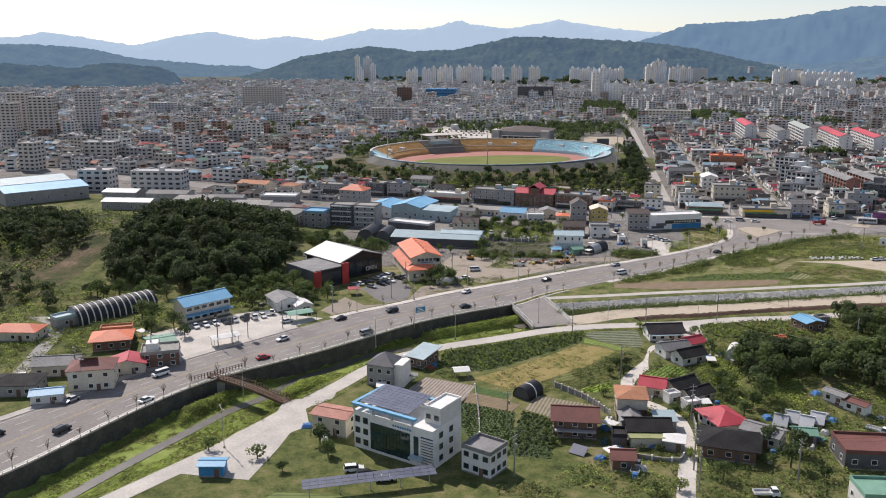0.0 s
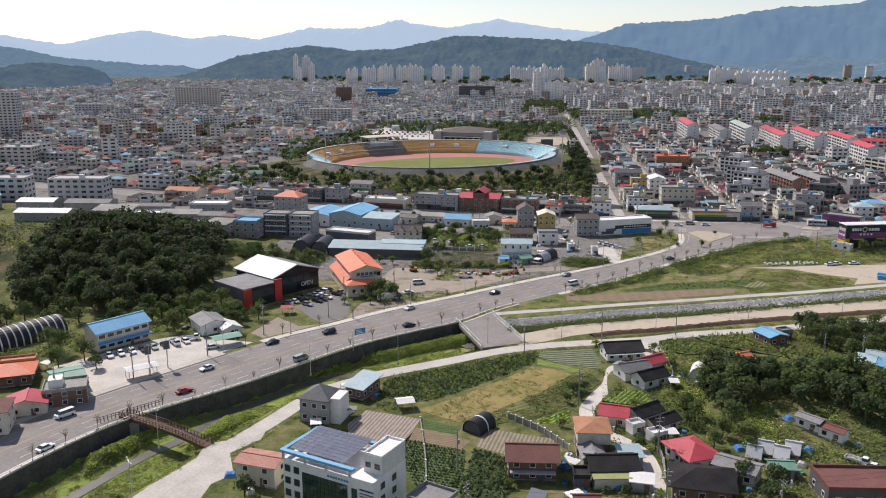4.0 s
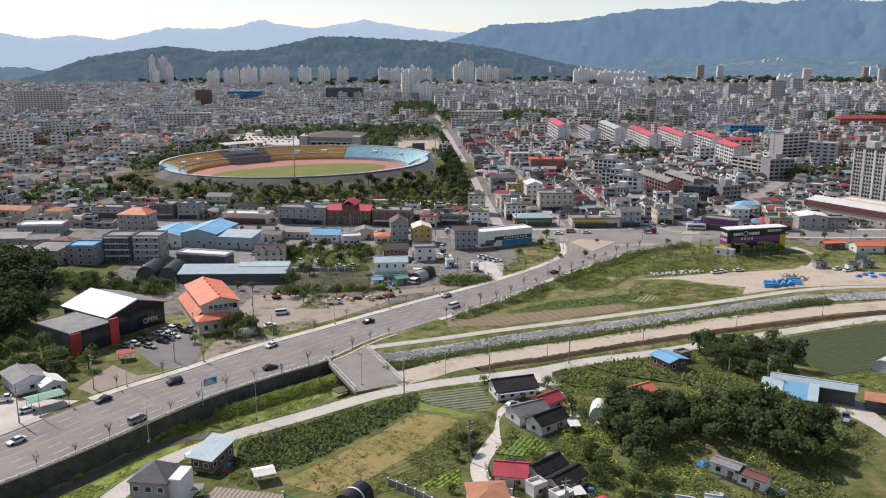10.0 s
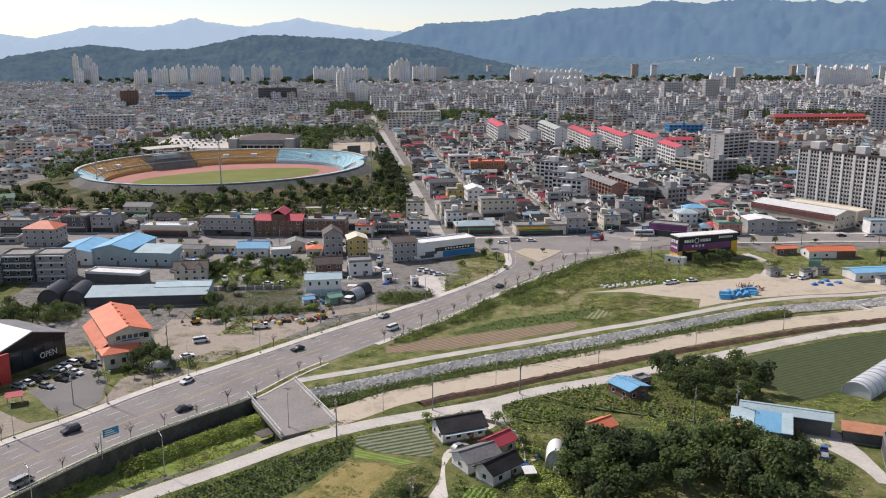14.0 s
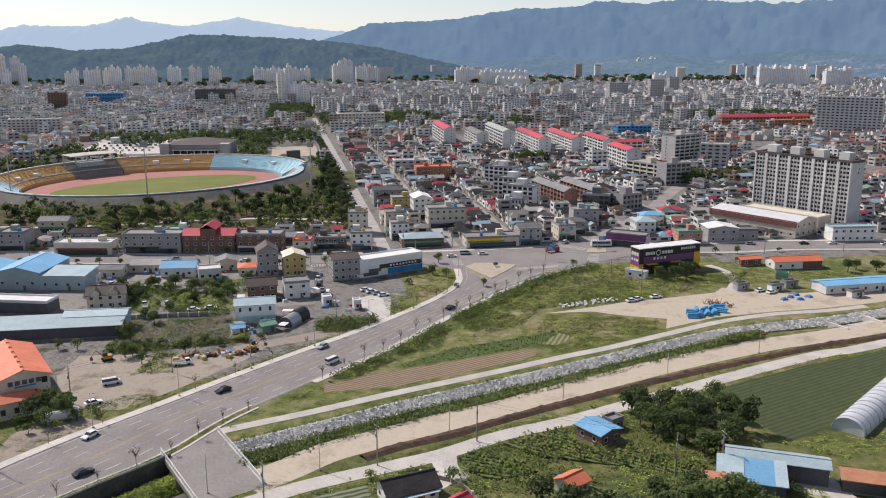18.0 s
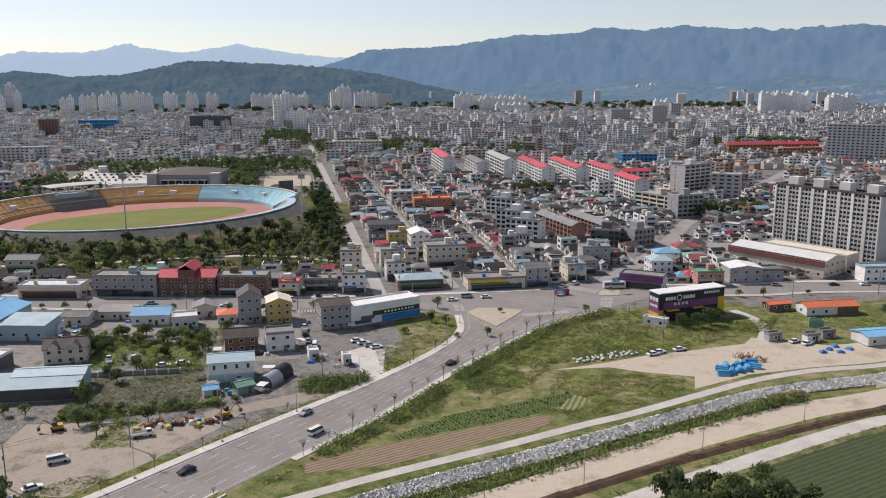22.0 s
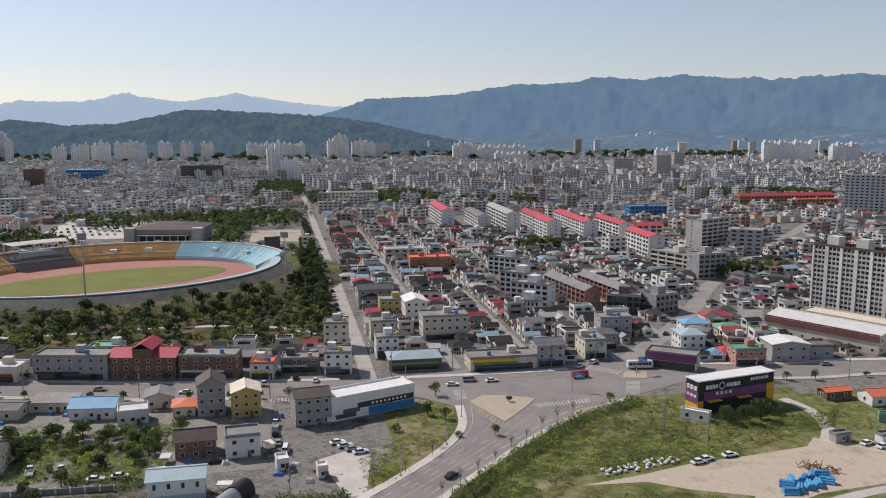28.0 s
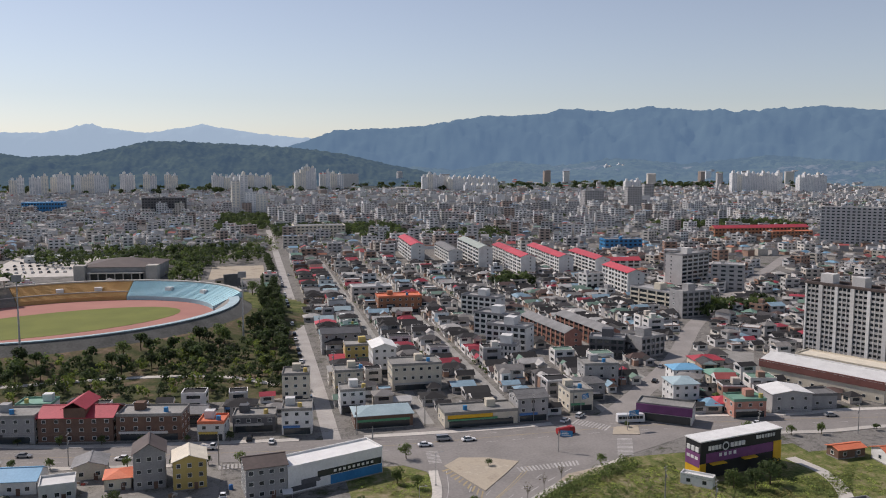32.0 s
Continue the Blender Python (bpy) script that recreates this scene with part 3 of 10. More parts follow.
def crosswalk(a, b, c, e, n, width=0.5, name="crosswalk_bar", material="white_line"):
    """Bars laid from the edge a-b across to the edge c-e."""
    a, b, c, e = [Vector((*p, 0)) for p in (a, b, c, e)]
    for k in range(n):
        f0, f1 = (k + 0.5 - width / 2) / n, (k + 0.5 + width / 2) / n
        bm = bmesh.new()
        q = [a.lerp(b, f0), a.lerp(b, f1), c.lerp(e, f1), c.lerp(e, f0)]
        lo, hi = [bm.verts.new((v.x, v.y, 0.073)) for v in q], [bm.verts.new((v.x, v.y, 0.085)) for v in q]
        bm.faces.new(hi)
        for j in range(4):
            bm.faces.new((lo[j], lo[(j + 1) % 4], hi[(j + 1) % 4], hi[j]))
        part(name, bm, M[material], bpy.data.objects["junction"])


crosswalk((110.5, 437.4), (131.1, 439.1), (110.7, 433.6), (130.3, 435.2), 17)
crosswalk((142.1, 473.7), (151.1, 463.6), (146.3, 478.1), (155.0, 467.8), 11)
crosswalk((151.4, 455.8), (144.8, 440.5), (156.3, 454.8), (149.7, 439.5), 13)
crosswalk((86, 446), (87, 457), (90, 446), (91, 457), 9)
crosswalk((88.2, 440.5), (95.0, 416.5), (90.6, 441.4), (96.6, 421), 10, 0.35, "hatch_bar", "yellow_line")
for k in range(9):
    part("crosswalk_bar", box(bmesh.new(), 24 + k * 1.2, 24.7 + k * 1.2, 455, 459, 0.075, 0.085), M["white_line"], bpy.data.objects["junction"])
dashes(smooth([(-60, 485), (-28, 477), (30, 469), (75, 465), (165, 466), (262, 455), (400, 430)]), 0, 3, 0.25, 0.075, M["yellow_line"], "centre_line", "faded yellow centre line")
for o in (4.2, -4.2):
    dashes(offset(smooth([(-60, 485), (-28, 477), (30, 469), (75, 465), (165, 466), (262, 455), (400, 430)]), o), 5, 4, 0.22, 0.075, M["white_line"], "lane_marking", "white dashed lane line")

# lanes south of the creek
way("lane", LANE, 5.2, 0.06, M["concrete"], "pale concrete lane along the creek")
way("lane", VILLAGE, 4.0, 0.05, M["concrete"], "pale concrete village lane between houses")
way("lane", [(-30, 120), (0, 128), (33, 130), (70, 138), (110, 150), (150, 175)], 7, 0.065, M["asphalt"], "grey asphalt village road")
way("lane", [(50, 270), (49.5, 263), (53, 256.5), (62, 252), (69, 249.5)], 3.4, 0.055, M["concrete"], "pale concrete spur lane")
way("track", [(88, 182), (84, 191), (80, 203), (76, 209)], 4, 0.05, M["concrete_grey"], "grey concrete farm track")
way("lane", [(-151, 150), (-152, 175), (-152, 187), (-158, 205), (-164, 222), (-172, 233), (-200, 244)], 5, 0.05, M["concrete_grey"], "grey lane climbing past houses")
plot("forecourt", [(-67.6, 181.1), (-61.4, 184.8), (-55.5, 191.7), (-55.2, 185.2), (-60.2, 177.3), (-55.8, 167.4), (-59.2, 162.6), (-59.1, 153.6), (-60, 138), (-78, 138), (-77.4, 146), (-74.8, 151.9), (-72.1, 160.5), (-67.1, 173.9)], 0.04, M["concrete"], "pale concrete forecourt of the office", category="yard")
plot("car_park", [(-133, 226), (-111, 206), (-97, 228), (-80, 254), (-106, 258), (-113, 253)], 0.05, M["concrete"], "pale concrete car park", category="car park")
plot("car_park", [(-86, 345), (-74, 345), (-66, 322), (-62.9, 312.3), (-57.5, 298), (-55.5, 285), (-58, 280.6), (-62.5, 276.2), (-68, 281), (-73, 288.5), (-86, 303)], 0.05, mat("worn_tarmac", (0.19, 0.18, 0.17), (0.14, 0.134, 0.128), 0.9, scale=0.1, fine=1.5), "grey asphalt car park with white bays", category="car park")
plot("yard", [(-53, 340), (-50, 356), (-30, 354), (-10, 350), (8, 356), (0, 342), (-18, 322), (-30, 311), (-46, 314)], 0.045, M["gravel"], "brown gravel yard beside the hall", category="yard")
plot("yard", [(-112, 392), (-60, 392), (-58, 398), (0, 392), (10, 398), (24, 398), (25, 462), (-70, 478), (-112, 488)], 0.035, M["yard_ground"], "grey paved yard among sheds", category="yard")
plot("dirt_lot", [(104, 372), (122, 371), (131, 364.5), (145, 358), (140, 348), (163, 356.5), (185, 359), (206, 359.4), (225, 361.5), (262, 368), (255, 386), (236, 380), (206, 379), (192, 386), (184, 392), (178, 386), (160, 383), (138, 380), (120, 375)], 0.05, M["sand"], "sandy storage lot by the creek", category="yard")
plot("dirt_path", [(-2, 350), (30, 361), (52, 379), (50, 384), (28, 368), (-4, 356)], 0.05, M["gravel"], "sandy track along the verge", category="path")
plot("forecourt", [(44, 376), (49, 377), (53, 404), (48, 408), (38, 402)], 0.06, M["concrete"], "pale concrete driveway to yards", category="path")
plot("yard", [(120, 243), (131, 244.5), (131, 231), (129, 216), (117.5, 222)], 0.3, M["concrete"], "pale concrete yard by the sheds", category="yard")
way("bank_path", [(-6, 292), (2, 294.8), (20, 300.8), (38, 307.6), (58, 314.3), (77, 320.7), (97, 328), (114, 333.4), (137, 342.3), (162, 351.6), (185, 356.2), (206, 356.6), (224, 359)], 3.4, 0.08, M["concrete"], "pale concrete path above the stone bank")
way("dirt_track", [(4, 264), (13, 270), (23, 277), (40, 283.6), (54, 288.8), (69, 293.6), (86, 300.8), (104, 307.8), (124, 315), (145, 321.6), (167, 327.6), (190, 331.5), (260, 347)], 10, 0.03, M["sand"], "sandy works track beside the creek")
ditch_line = smooth([(30, 272), (39, 276.4), (52.5, 280.6), (68, 287), (83.4, 292.8), (100.7, 298.9), (119.5, 305.2), (139, 311), (160, 317), (183.5, 323.2), (198, 325.4), (212, 328)], 6)


def berm(name, line, half, hgt, material, label):
    """A ridge of dug earth, uneven along its crest."""
    line = resample(line, 160)
    bm = bmesh.new()
    cols = []
    for k, (p, q, r) in enumerate(zip(offset(line, half), line, offset(line, -half))):
        n1 = noise.noise(Vector((q.x * 0.7, q.y * 0.7, 3)))
        cols.append([bm.verts.new(v) for v in ((p.x, p.y, -0.1), (q.x * 0.7 + p.x * 0.3, q.y * 0.7 + p.y * 0.3, hgt * (0.75 + 0.5 * n1)), (q.x * 0.7 + r.x * 0.3, q.y * 0.7 + r.y * 0.3, hgt * (0.7 - 0.4 * n1)), (r.x, r.y, -0.1))])
    for c, e in zip(cols, cols[1:]):
        for k in range(3):
            bm.faces.new((c[k], c[k + 1], e[k + 1], e[k]))
    return tagged(obj(name, bm, material), label, "earth bank", kind="structure")


berm("earth_bank", ditch_line, 2.1, 1.0, M["dirt_dark"], "freshly dug dark brown earth ridge")

# fields
FIELDS = [
    ("dark_field", [(-31.5, 214), (-31.5, 225.5), (-25, 231), (-10, 241.4), (2, 249.2), (11.5, 254), (12, 249), (10.6, 244.1), (2.5, 234.2), (-7.1, 222.8), (-13.8, 215.5), (-20.5, 211.6)], "leafy dark green crop field", striped("crop_dark", (0.1, 0.135, 0.045), (0.05, 0.07, 0.026), 1.1, 40)),
    ("straw_field", [(-19.5, 206.5), (-10.6, 215.3), (-0.3, 227.3), (10.6, 241.6), (18.6, 239.8), (22.2, 236.3), (13.4, 222.6), (1, 208), (-5, 202.2), (-8, 200)], "yellowed straw field in rows", rough_ground("crop_straw", [(0.1, 0.12, 0.036), (0.17, 0.16, 0.055), (0.24, 0.2, 0.075), (0.3, 0.24, 0.1), (0.15, 0.145, 0.05)], 0.95, 0.03, 0.16, 1.2)),
    ("weedy_field", [(-4.8, 202), (1.2, 207.8), (13.7, 222.4), (22.5, 236.3), (26.3, 237), (30.5, 231.5), (24.5, 221.5), (20.5, 212.5), (11.3, 204.8), (0.7, 199.5)], "weedy green and brown field", striped("crop_weedy", (0.16, 0.16, 0.05), (0.08, 0.095, 0.03), 1.6, 40)),
    ("mulch_field", [(-36, 196), (-33, 205), (-18, 201), (-20, 182), (-33, 184)], "field under grey mulch film", striped("mulch", (0.34, 0.3, 0.26), (0.2, 0.16, 0.125), 1.0, 78, sharp=0.4)),
    ("crop_plot", [(-18, 201), (-7, 197), (-8, 193), (-18, 196)], "small dark green crop plot", striped("crop_a", (0.08, 0.14, 0.03), (0.04, 0.07, 0.02), 0.9, -10)),
    ("bare_plot", [(-18, 196), (-4, 190), (-6, 185), (-20, 189)], "bare brown earth plot", striped("bare", (0.26, 0.2, 0.12), (0.17, 0.13, 0.08), 0.9, -10)),
    ("crop_plot", [(-20, 189), (-5, 184), (-4, 166), (-14, 166), (-21, 179)], "dark green vegetable plot in rows", striped("crop_b", (0.085, 0.13, 0.04), (0.04, 0.055, 0.025), 1.2, -12, sharp=0.4)),
    ("mulch_plot", [(0, 197), (16, 193), (16, 186), (5, 183), (-3, 187)], "greyish vegetable plot in rows", striped("mulch_b", (0.27, 0.23, 0.17), (0.14, 0.13, 0.075), 1.0, 80, sharp=0.4)),
    ("crop_plot", [(-3, 186), (5, 182), (6, 160), (-5, 160)], "dark green leafy plot", striped("crop_c", (0.075, 0.115, 0.035), (0.035, 0.05, 0.022), 1.3, 70, sharp=0.4)),
    ("vegetable_plot", [(12.8, 254.5), (29.5, 260), (31.5, 248), (29.5, 241.5), (17.8, 245.6), (12.6, 250)], "vegetable plot with white film rows", striped("crop_d", (0.2, 0.21, 0.14), (0.05, 0.07, 0.026), 1.7, 15, sharp=0.5)),
    ("lettuce_plot", [(29.4, 217.6), (37.6, 227), (42, 224.4), (42, 217), (34.6, 215.8)], "light green plot in neat rows", striped("crop_e", (0.17, 0.25, 0.05), (0.075, 0.12, 0.03), 1.2, 60, sharp=0.5)),
    ("corn_field", [(63.8, 273), (80, 278), (82, 268), (96.7, 262.3), (106, 253.5), (103, 249.5), (85.7, 257.8), (70.1, 265.4)], "corn field in long rows", striped("corn_a", (0.12, 0.14, 0.05), (0.055, 0.075, 0.025), 1.5, -44, sharp=0.45)),
    ("corn_field", [(51.8, 267.5), (56, 270.3), (66.5, 262), (68, 257.8), (57, 256.2), (52.8, 260.8)], "corn patch in rows", striped("corn_b", (0.12, 0.14, 0.05), (0.055, 0.075, 0.025), 1.5, -30, sharp=0.45)),
    ("green_field", [(125, 294), (167, 308), (201, 316), (182, 291), (148, 268), (132, 262), (130, 281)], "broad dark green field", striped("crop_f", (0.062, 0.078, 0.028), (0.035, 0.048, 0.019), 1.6, 20, sharp=0.3)),
    ("ploughed_field", [(23.5, 319), (45.5, 326), (69, 331.7), (91, 337.2), (89, 330.5), (82.7, 327), (44, 314), (23, 313)], "brown ploughed strip with furrows", striped("plough", (0.27, 0.2, 0.13), (0.15, 0.11, 0.07), 1.3, 22, sharp=0.5)),
    ("dark_field", [(46, 329.7), (64.6, 342), (83, 346.5), (97.7, 350.7), (102.5, 352.6), (97.6, 344), (91.3, 338.9), (62.4, 331.4), (46.8, 327.8)], "dark green crop field", striped("crop_g", (0.12, 0.16, 0.05), (0.07, 0.1, 0.032), 1.3, 22, sharp=0.3)),
    ("seedling_field", [(94, 341), (103, 350), (107, 345), (98, 338.4)], "small field with pale raised rows", striped("crop_j", (0.27, 0.25, 0.13), (0.1, 0.13, 0.045), 1.6, 60, sharp=0.5)),
    ("row_field", [(-9, 118), (16, 126), (30, 127), (28, 140), (4, 139), (-9, 138)], "green field in neat rows", striped("crop_h", (0.17, 0.24, 0.06), (0.09, 0.12, 0.04), 1.5, 98, sharp=0.6)),
    ("roof_garden_field", [(-60, 118), (-28, 124), (-26, 136), (-52, 134)], "grassy plot in rows", striped("crop_i", (0.16, 0.2, 0.06), (0.09, 0.12, 0.04), 1.5, 10, sharp=0.4)),
    ("herb_plot", [(12.3, 248.6), (17.6, 245), (26.6, 239.4), (22.4, 238.4), (18.8, 241.4), (12, 243.4)], "fresh light green herb plot", striped("crop_k", (0.2, 0.27, 0.05), (0.11, 0.16, 0.035), 1.2, -30)),
    ("lettuce_plot", [(12, 204), (20.4, 210.6), (20.4, 203.6), (12.6, 201.4)], "light green plot in neat rows", striped("crop_l", (0.23, 0.33, 0.05), (0.11, 0.17, 0.035), 1.1, 50, sharp=0.5)),
]
for nm, pts, lab, m in FIELDS:
    zz = max(land(x, y) for x, y in pts) if nm != "corn_field" else 0.6
    plot(nm, pts, zz + 0.045, m, lab, category="field", thick=0.6)

# creek: retaining wall, water, stone bank
wall_line = [p for p in smooth(ROAD_NEAR, 6) if 118 < p.y < 283]
creek_wall = tagged(obj("creek_wall", band(bmesh.new(), offset(wall_line, -0.9), offset(wall_line, -1.7), -5.2, 0.75), M["wall_stain_shade"]), "stained concrete retaining wall of the creek, shade painted in", "retaining wall", kind="structure")
water_line = resample(smooth([(-104, 118), (-98, 140), (-91, 162), (-84.5, 181), (-79, 191), (-75.5, 200), (-72.5, 209), (-66.5, 217), (-61.4, 225.5), (-56.5, 232.4), (-50, 237.3), (-41, 241), (-32, 246.2), (-22.8, 252), (-14, 259.5), (-6, 267)], 6), 60)
for k, p in enumerate(water_line):
    p.z = -4.5
water = tagged(obj("water", band(bmesh.new(), offset(water_line, 1.6), offset(water_line, -1.6), -0.3, 0.03), M["water"]), "shallow dark creek water", "water", kind="structure")
water2 = way("water", [(-12, 264), (0, 272), (20, 281)], 4, -2.62, M["water"], "shallow dark creek water", thick=0.2)

# distant hills, far behind the town
def ridge(name, prof, dist, depth, material, label, low=-8.0, seed=1.0, rough=1.0, fx=0.0, fy=100.0, rows=22, fine=7):
    """A ridge whose skyline follows the given bearings and elevations, seen from the middle of the flight."""
    az = [a for a, _ in prof]
    A = np.linspace(az[0], az[-1], max(80, int((az[-1] - az[0]) * fine)))
    E = np.interp(A, az, [e for _, e in prof])
    V = []
    for j in range(rows):
        f = j / (rows - 1)
        for a, e in zip(A, E):
            r = dist - depth * (1 - f)
            top = 91 + dist * math.tan(radians(e))
            x, y = fx + r * math.sin(radians(a)), fy + r * math.cos(radians(a))
            n1 = noise.noise(Vector((x * 0.0035 * rough, y * 0.0035 * rough, seed)))
            n2 = noise.noise(Vector((x * 0.014 * rough, y * 0.014 * rough, seed + 7)))
            n3 = noise.noise(Vector((x * 0.05, y * 0.05, seed + 3)))
            h = low + (top - low) * (math.sin(f * math.pi / 2) ** 1.3) * (1 + (0.55 * n1 + 0.3 * n2 + 0.08 * n3) * (1 - f) * 1.3) + n3 * 5.0 + 3.5 * noise.noise(Vector((x * 0.09, y * 0.09, seed)))
            V.append((x, y, h))
    n = len(A)
    F = [(j * n + i, j * n + i + 1, (j + 1) * n + i + 1, (j + 1) * n + i) for j in range(rows - 1) for i in range(n - 1)]
    me = from_arrays(name, V, F, [material])
    for p in me.polygons:
        p.use_smooth = True
    return tagged(new(name, me), label, "mountain", kind="structure")


# Ridge material with a bluish glow added in place of distance haze.
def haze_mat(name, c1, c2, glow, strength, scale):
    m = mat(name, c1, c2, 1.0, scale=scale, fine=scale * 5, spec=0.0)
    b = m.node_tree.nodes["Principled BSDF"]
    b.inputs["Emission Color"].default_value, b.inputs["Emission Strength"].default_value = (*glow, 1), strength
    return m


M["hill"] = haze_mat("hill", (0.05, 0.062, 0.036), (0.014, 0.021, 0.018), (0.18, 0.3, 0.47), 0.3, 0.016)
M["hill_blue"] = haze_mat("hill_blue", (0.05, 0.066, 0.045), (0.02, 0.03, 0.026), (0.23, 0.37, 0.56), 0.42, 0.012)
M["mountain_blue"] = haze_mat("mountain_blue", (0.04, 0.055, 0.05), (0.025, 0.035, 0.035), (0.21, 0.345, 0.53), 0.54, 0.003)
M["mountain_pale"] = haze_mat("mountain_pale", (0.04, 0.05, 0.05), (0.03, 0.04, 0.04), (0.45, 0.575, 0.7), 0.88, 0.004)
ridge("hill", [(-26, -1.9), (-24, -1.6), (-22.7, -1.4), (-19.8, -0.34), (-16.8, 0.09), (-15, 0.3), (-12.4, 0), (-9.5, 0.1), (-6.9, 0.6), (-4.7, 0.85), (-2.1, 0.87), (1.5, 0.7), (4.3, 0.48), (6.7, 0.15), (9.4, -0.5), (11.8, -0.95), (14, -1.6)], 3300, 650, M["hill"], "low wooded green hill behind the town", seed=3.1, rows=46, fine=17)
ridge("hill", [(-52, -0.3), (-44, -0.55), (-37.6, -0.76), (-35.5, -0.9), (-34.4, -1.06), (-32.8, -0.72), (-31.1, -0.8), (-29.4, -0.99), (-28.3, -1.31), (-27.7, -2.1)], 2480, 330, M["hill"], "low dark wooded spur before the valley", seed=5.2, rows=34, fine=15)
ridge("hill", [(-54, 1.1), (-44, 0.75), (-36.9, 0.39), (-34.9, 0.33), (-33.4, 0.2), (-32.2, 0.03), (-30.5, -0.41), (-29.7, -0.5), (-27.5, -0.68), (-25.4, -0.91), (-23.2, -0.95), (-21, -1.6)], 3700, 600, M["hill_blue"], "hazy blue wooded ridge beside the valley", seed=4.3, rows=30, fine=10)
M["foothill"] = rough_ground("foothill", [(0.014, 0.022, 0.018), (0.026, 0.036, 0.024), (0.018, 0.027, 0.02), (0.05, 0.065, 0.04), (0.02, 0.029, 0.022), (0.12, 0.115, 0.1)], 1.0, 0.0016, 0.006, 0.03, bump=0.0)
# Blue emission over the foothill tones paints the haze before them.
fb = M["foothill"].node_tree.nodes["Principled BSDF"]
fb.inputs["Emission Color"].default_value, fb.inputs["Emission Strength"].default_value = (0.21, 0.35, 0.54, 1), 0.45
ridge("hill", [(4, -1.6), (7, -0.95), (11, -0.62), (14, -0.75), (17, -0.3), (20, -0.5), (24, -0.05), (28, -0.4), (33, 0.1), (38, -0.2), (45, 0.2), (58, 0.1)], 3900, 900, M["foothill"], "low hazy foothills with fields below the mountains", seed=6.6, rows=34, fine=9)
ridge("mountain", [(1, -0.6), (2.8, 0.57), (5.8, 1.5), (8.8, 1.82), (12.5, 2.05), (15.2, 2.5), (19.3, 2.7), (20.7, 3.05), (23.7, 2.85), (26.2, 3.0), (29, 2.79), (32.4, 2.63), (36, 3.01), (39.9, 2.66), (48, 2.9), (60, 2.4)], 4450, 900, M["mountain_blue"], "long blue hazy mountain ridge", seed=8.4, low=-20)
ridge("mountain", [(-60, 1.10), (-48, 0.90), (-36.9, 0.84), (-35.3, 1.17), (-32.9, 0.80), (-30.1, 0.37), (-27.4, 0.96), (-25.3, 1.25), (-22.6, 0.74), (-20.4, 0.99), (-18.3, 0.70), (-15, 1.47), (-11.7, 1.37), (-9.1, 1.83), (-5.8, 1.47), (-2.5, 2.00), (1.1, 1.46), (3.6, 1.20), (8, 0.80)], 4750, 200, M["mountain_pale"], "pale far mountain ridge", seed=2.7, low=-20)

way("path", [(196, 427), (198, 413.4), (194, 400), (186, 388)], 4.0, 0.07, M["concrete"], "pale curving path beside the tyre shop")
plot("car_park", [(246, 571), (266, 556), (245, 523), (231, 526)], 0.05, M["concrete_grey"], "grey concrete car park behind shops", category="car park")
plot("verge", [(-84, 263), (-78, 258.5), (-60, 277.5), (-45, 292.5), (-33, 304), (-46, 312), (-54, 300), (-55, 285), (-64, 274), (-70, 272), (-80, 281)], 0.032, M["gravel"], "bare gravel verge beside the car park", category="verge")

strip_line = near_e[34:87]
tagged(obj("grass_strip", band(bmesh.new(), offset(strip_line, 0.9), offset(strip_line, -0.85), 0.1, 0.23), M["verge"]), "narrow grass strip between road and creek wall", "verge", kind="structure")

cross_line = smooth(CROSS, 8)
for a, b, o in ((-230, 52, 9.9), (-230, 22, -9.9), (185, 420, 9.9), (185, 420, -9.9), (66, 140, 9.9)):
    seg = [p for p in cross_line if a <= p.x <= b]
    tagged(obj("pavement", band(bmesh.new(), offset(seg, o + 1.5), offset(seg, o - 1.5), -0.2, 0.19), M["concrete"]), "pale concrete pavement along the cross street", "pavement", kind="structure")

# ---- the town: thousands of far houses ----
ROOFS = palette("roof_paints", [(0.06, 0.057, 0.055), (0.17, 0.16, 0.155), (0.09, 0.085, 0.082), (0.28, 0.27, 0.26), (0.07, 0.066, 0.066), (0.36, 0.09, 0.085), (0.2, 0.19, 0.18), (0.1, 0.098, 0.1), (0.2, 0.35, 0.46), (0.42, 0.4, 0.37), (0.06, 0.058, 0.058), (0.36, 0.16, 0.1), (0.12, 0.115, 0.11), (0.17, 0.28, 0.22), (0.08, 0.077, 0.077)], 0.8)
WALLS = palette("wall_paints", [(0.7, 0.68, 0.65), (0.5, 0.485, 0.465), (0.78, 0.76, 0.73), (0.58, 0.52, 0.44), (0.4, 0.385, 0.375), (0.7, 0.68, 0.65), (0.36, 0.23, 0.17), (0.74, 0.7, 0.63)], 0.8)
town_rng = random.Random(7)


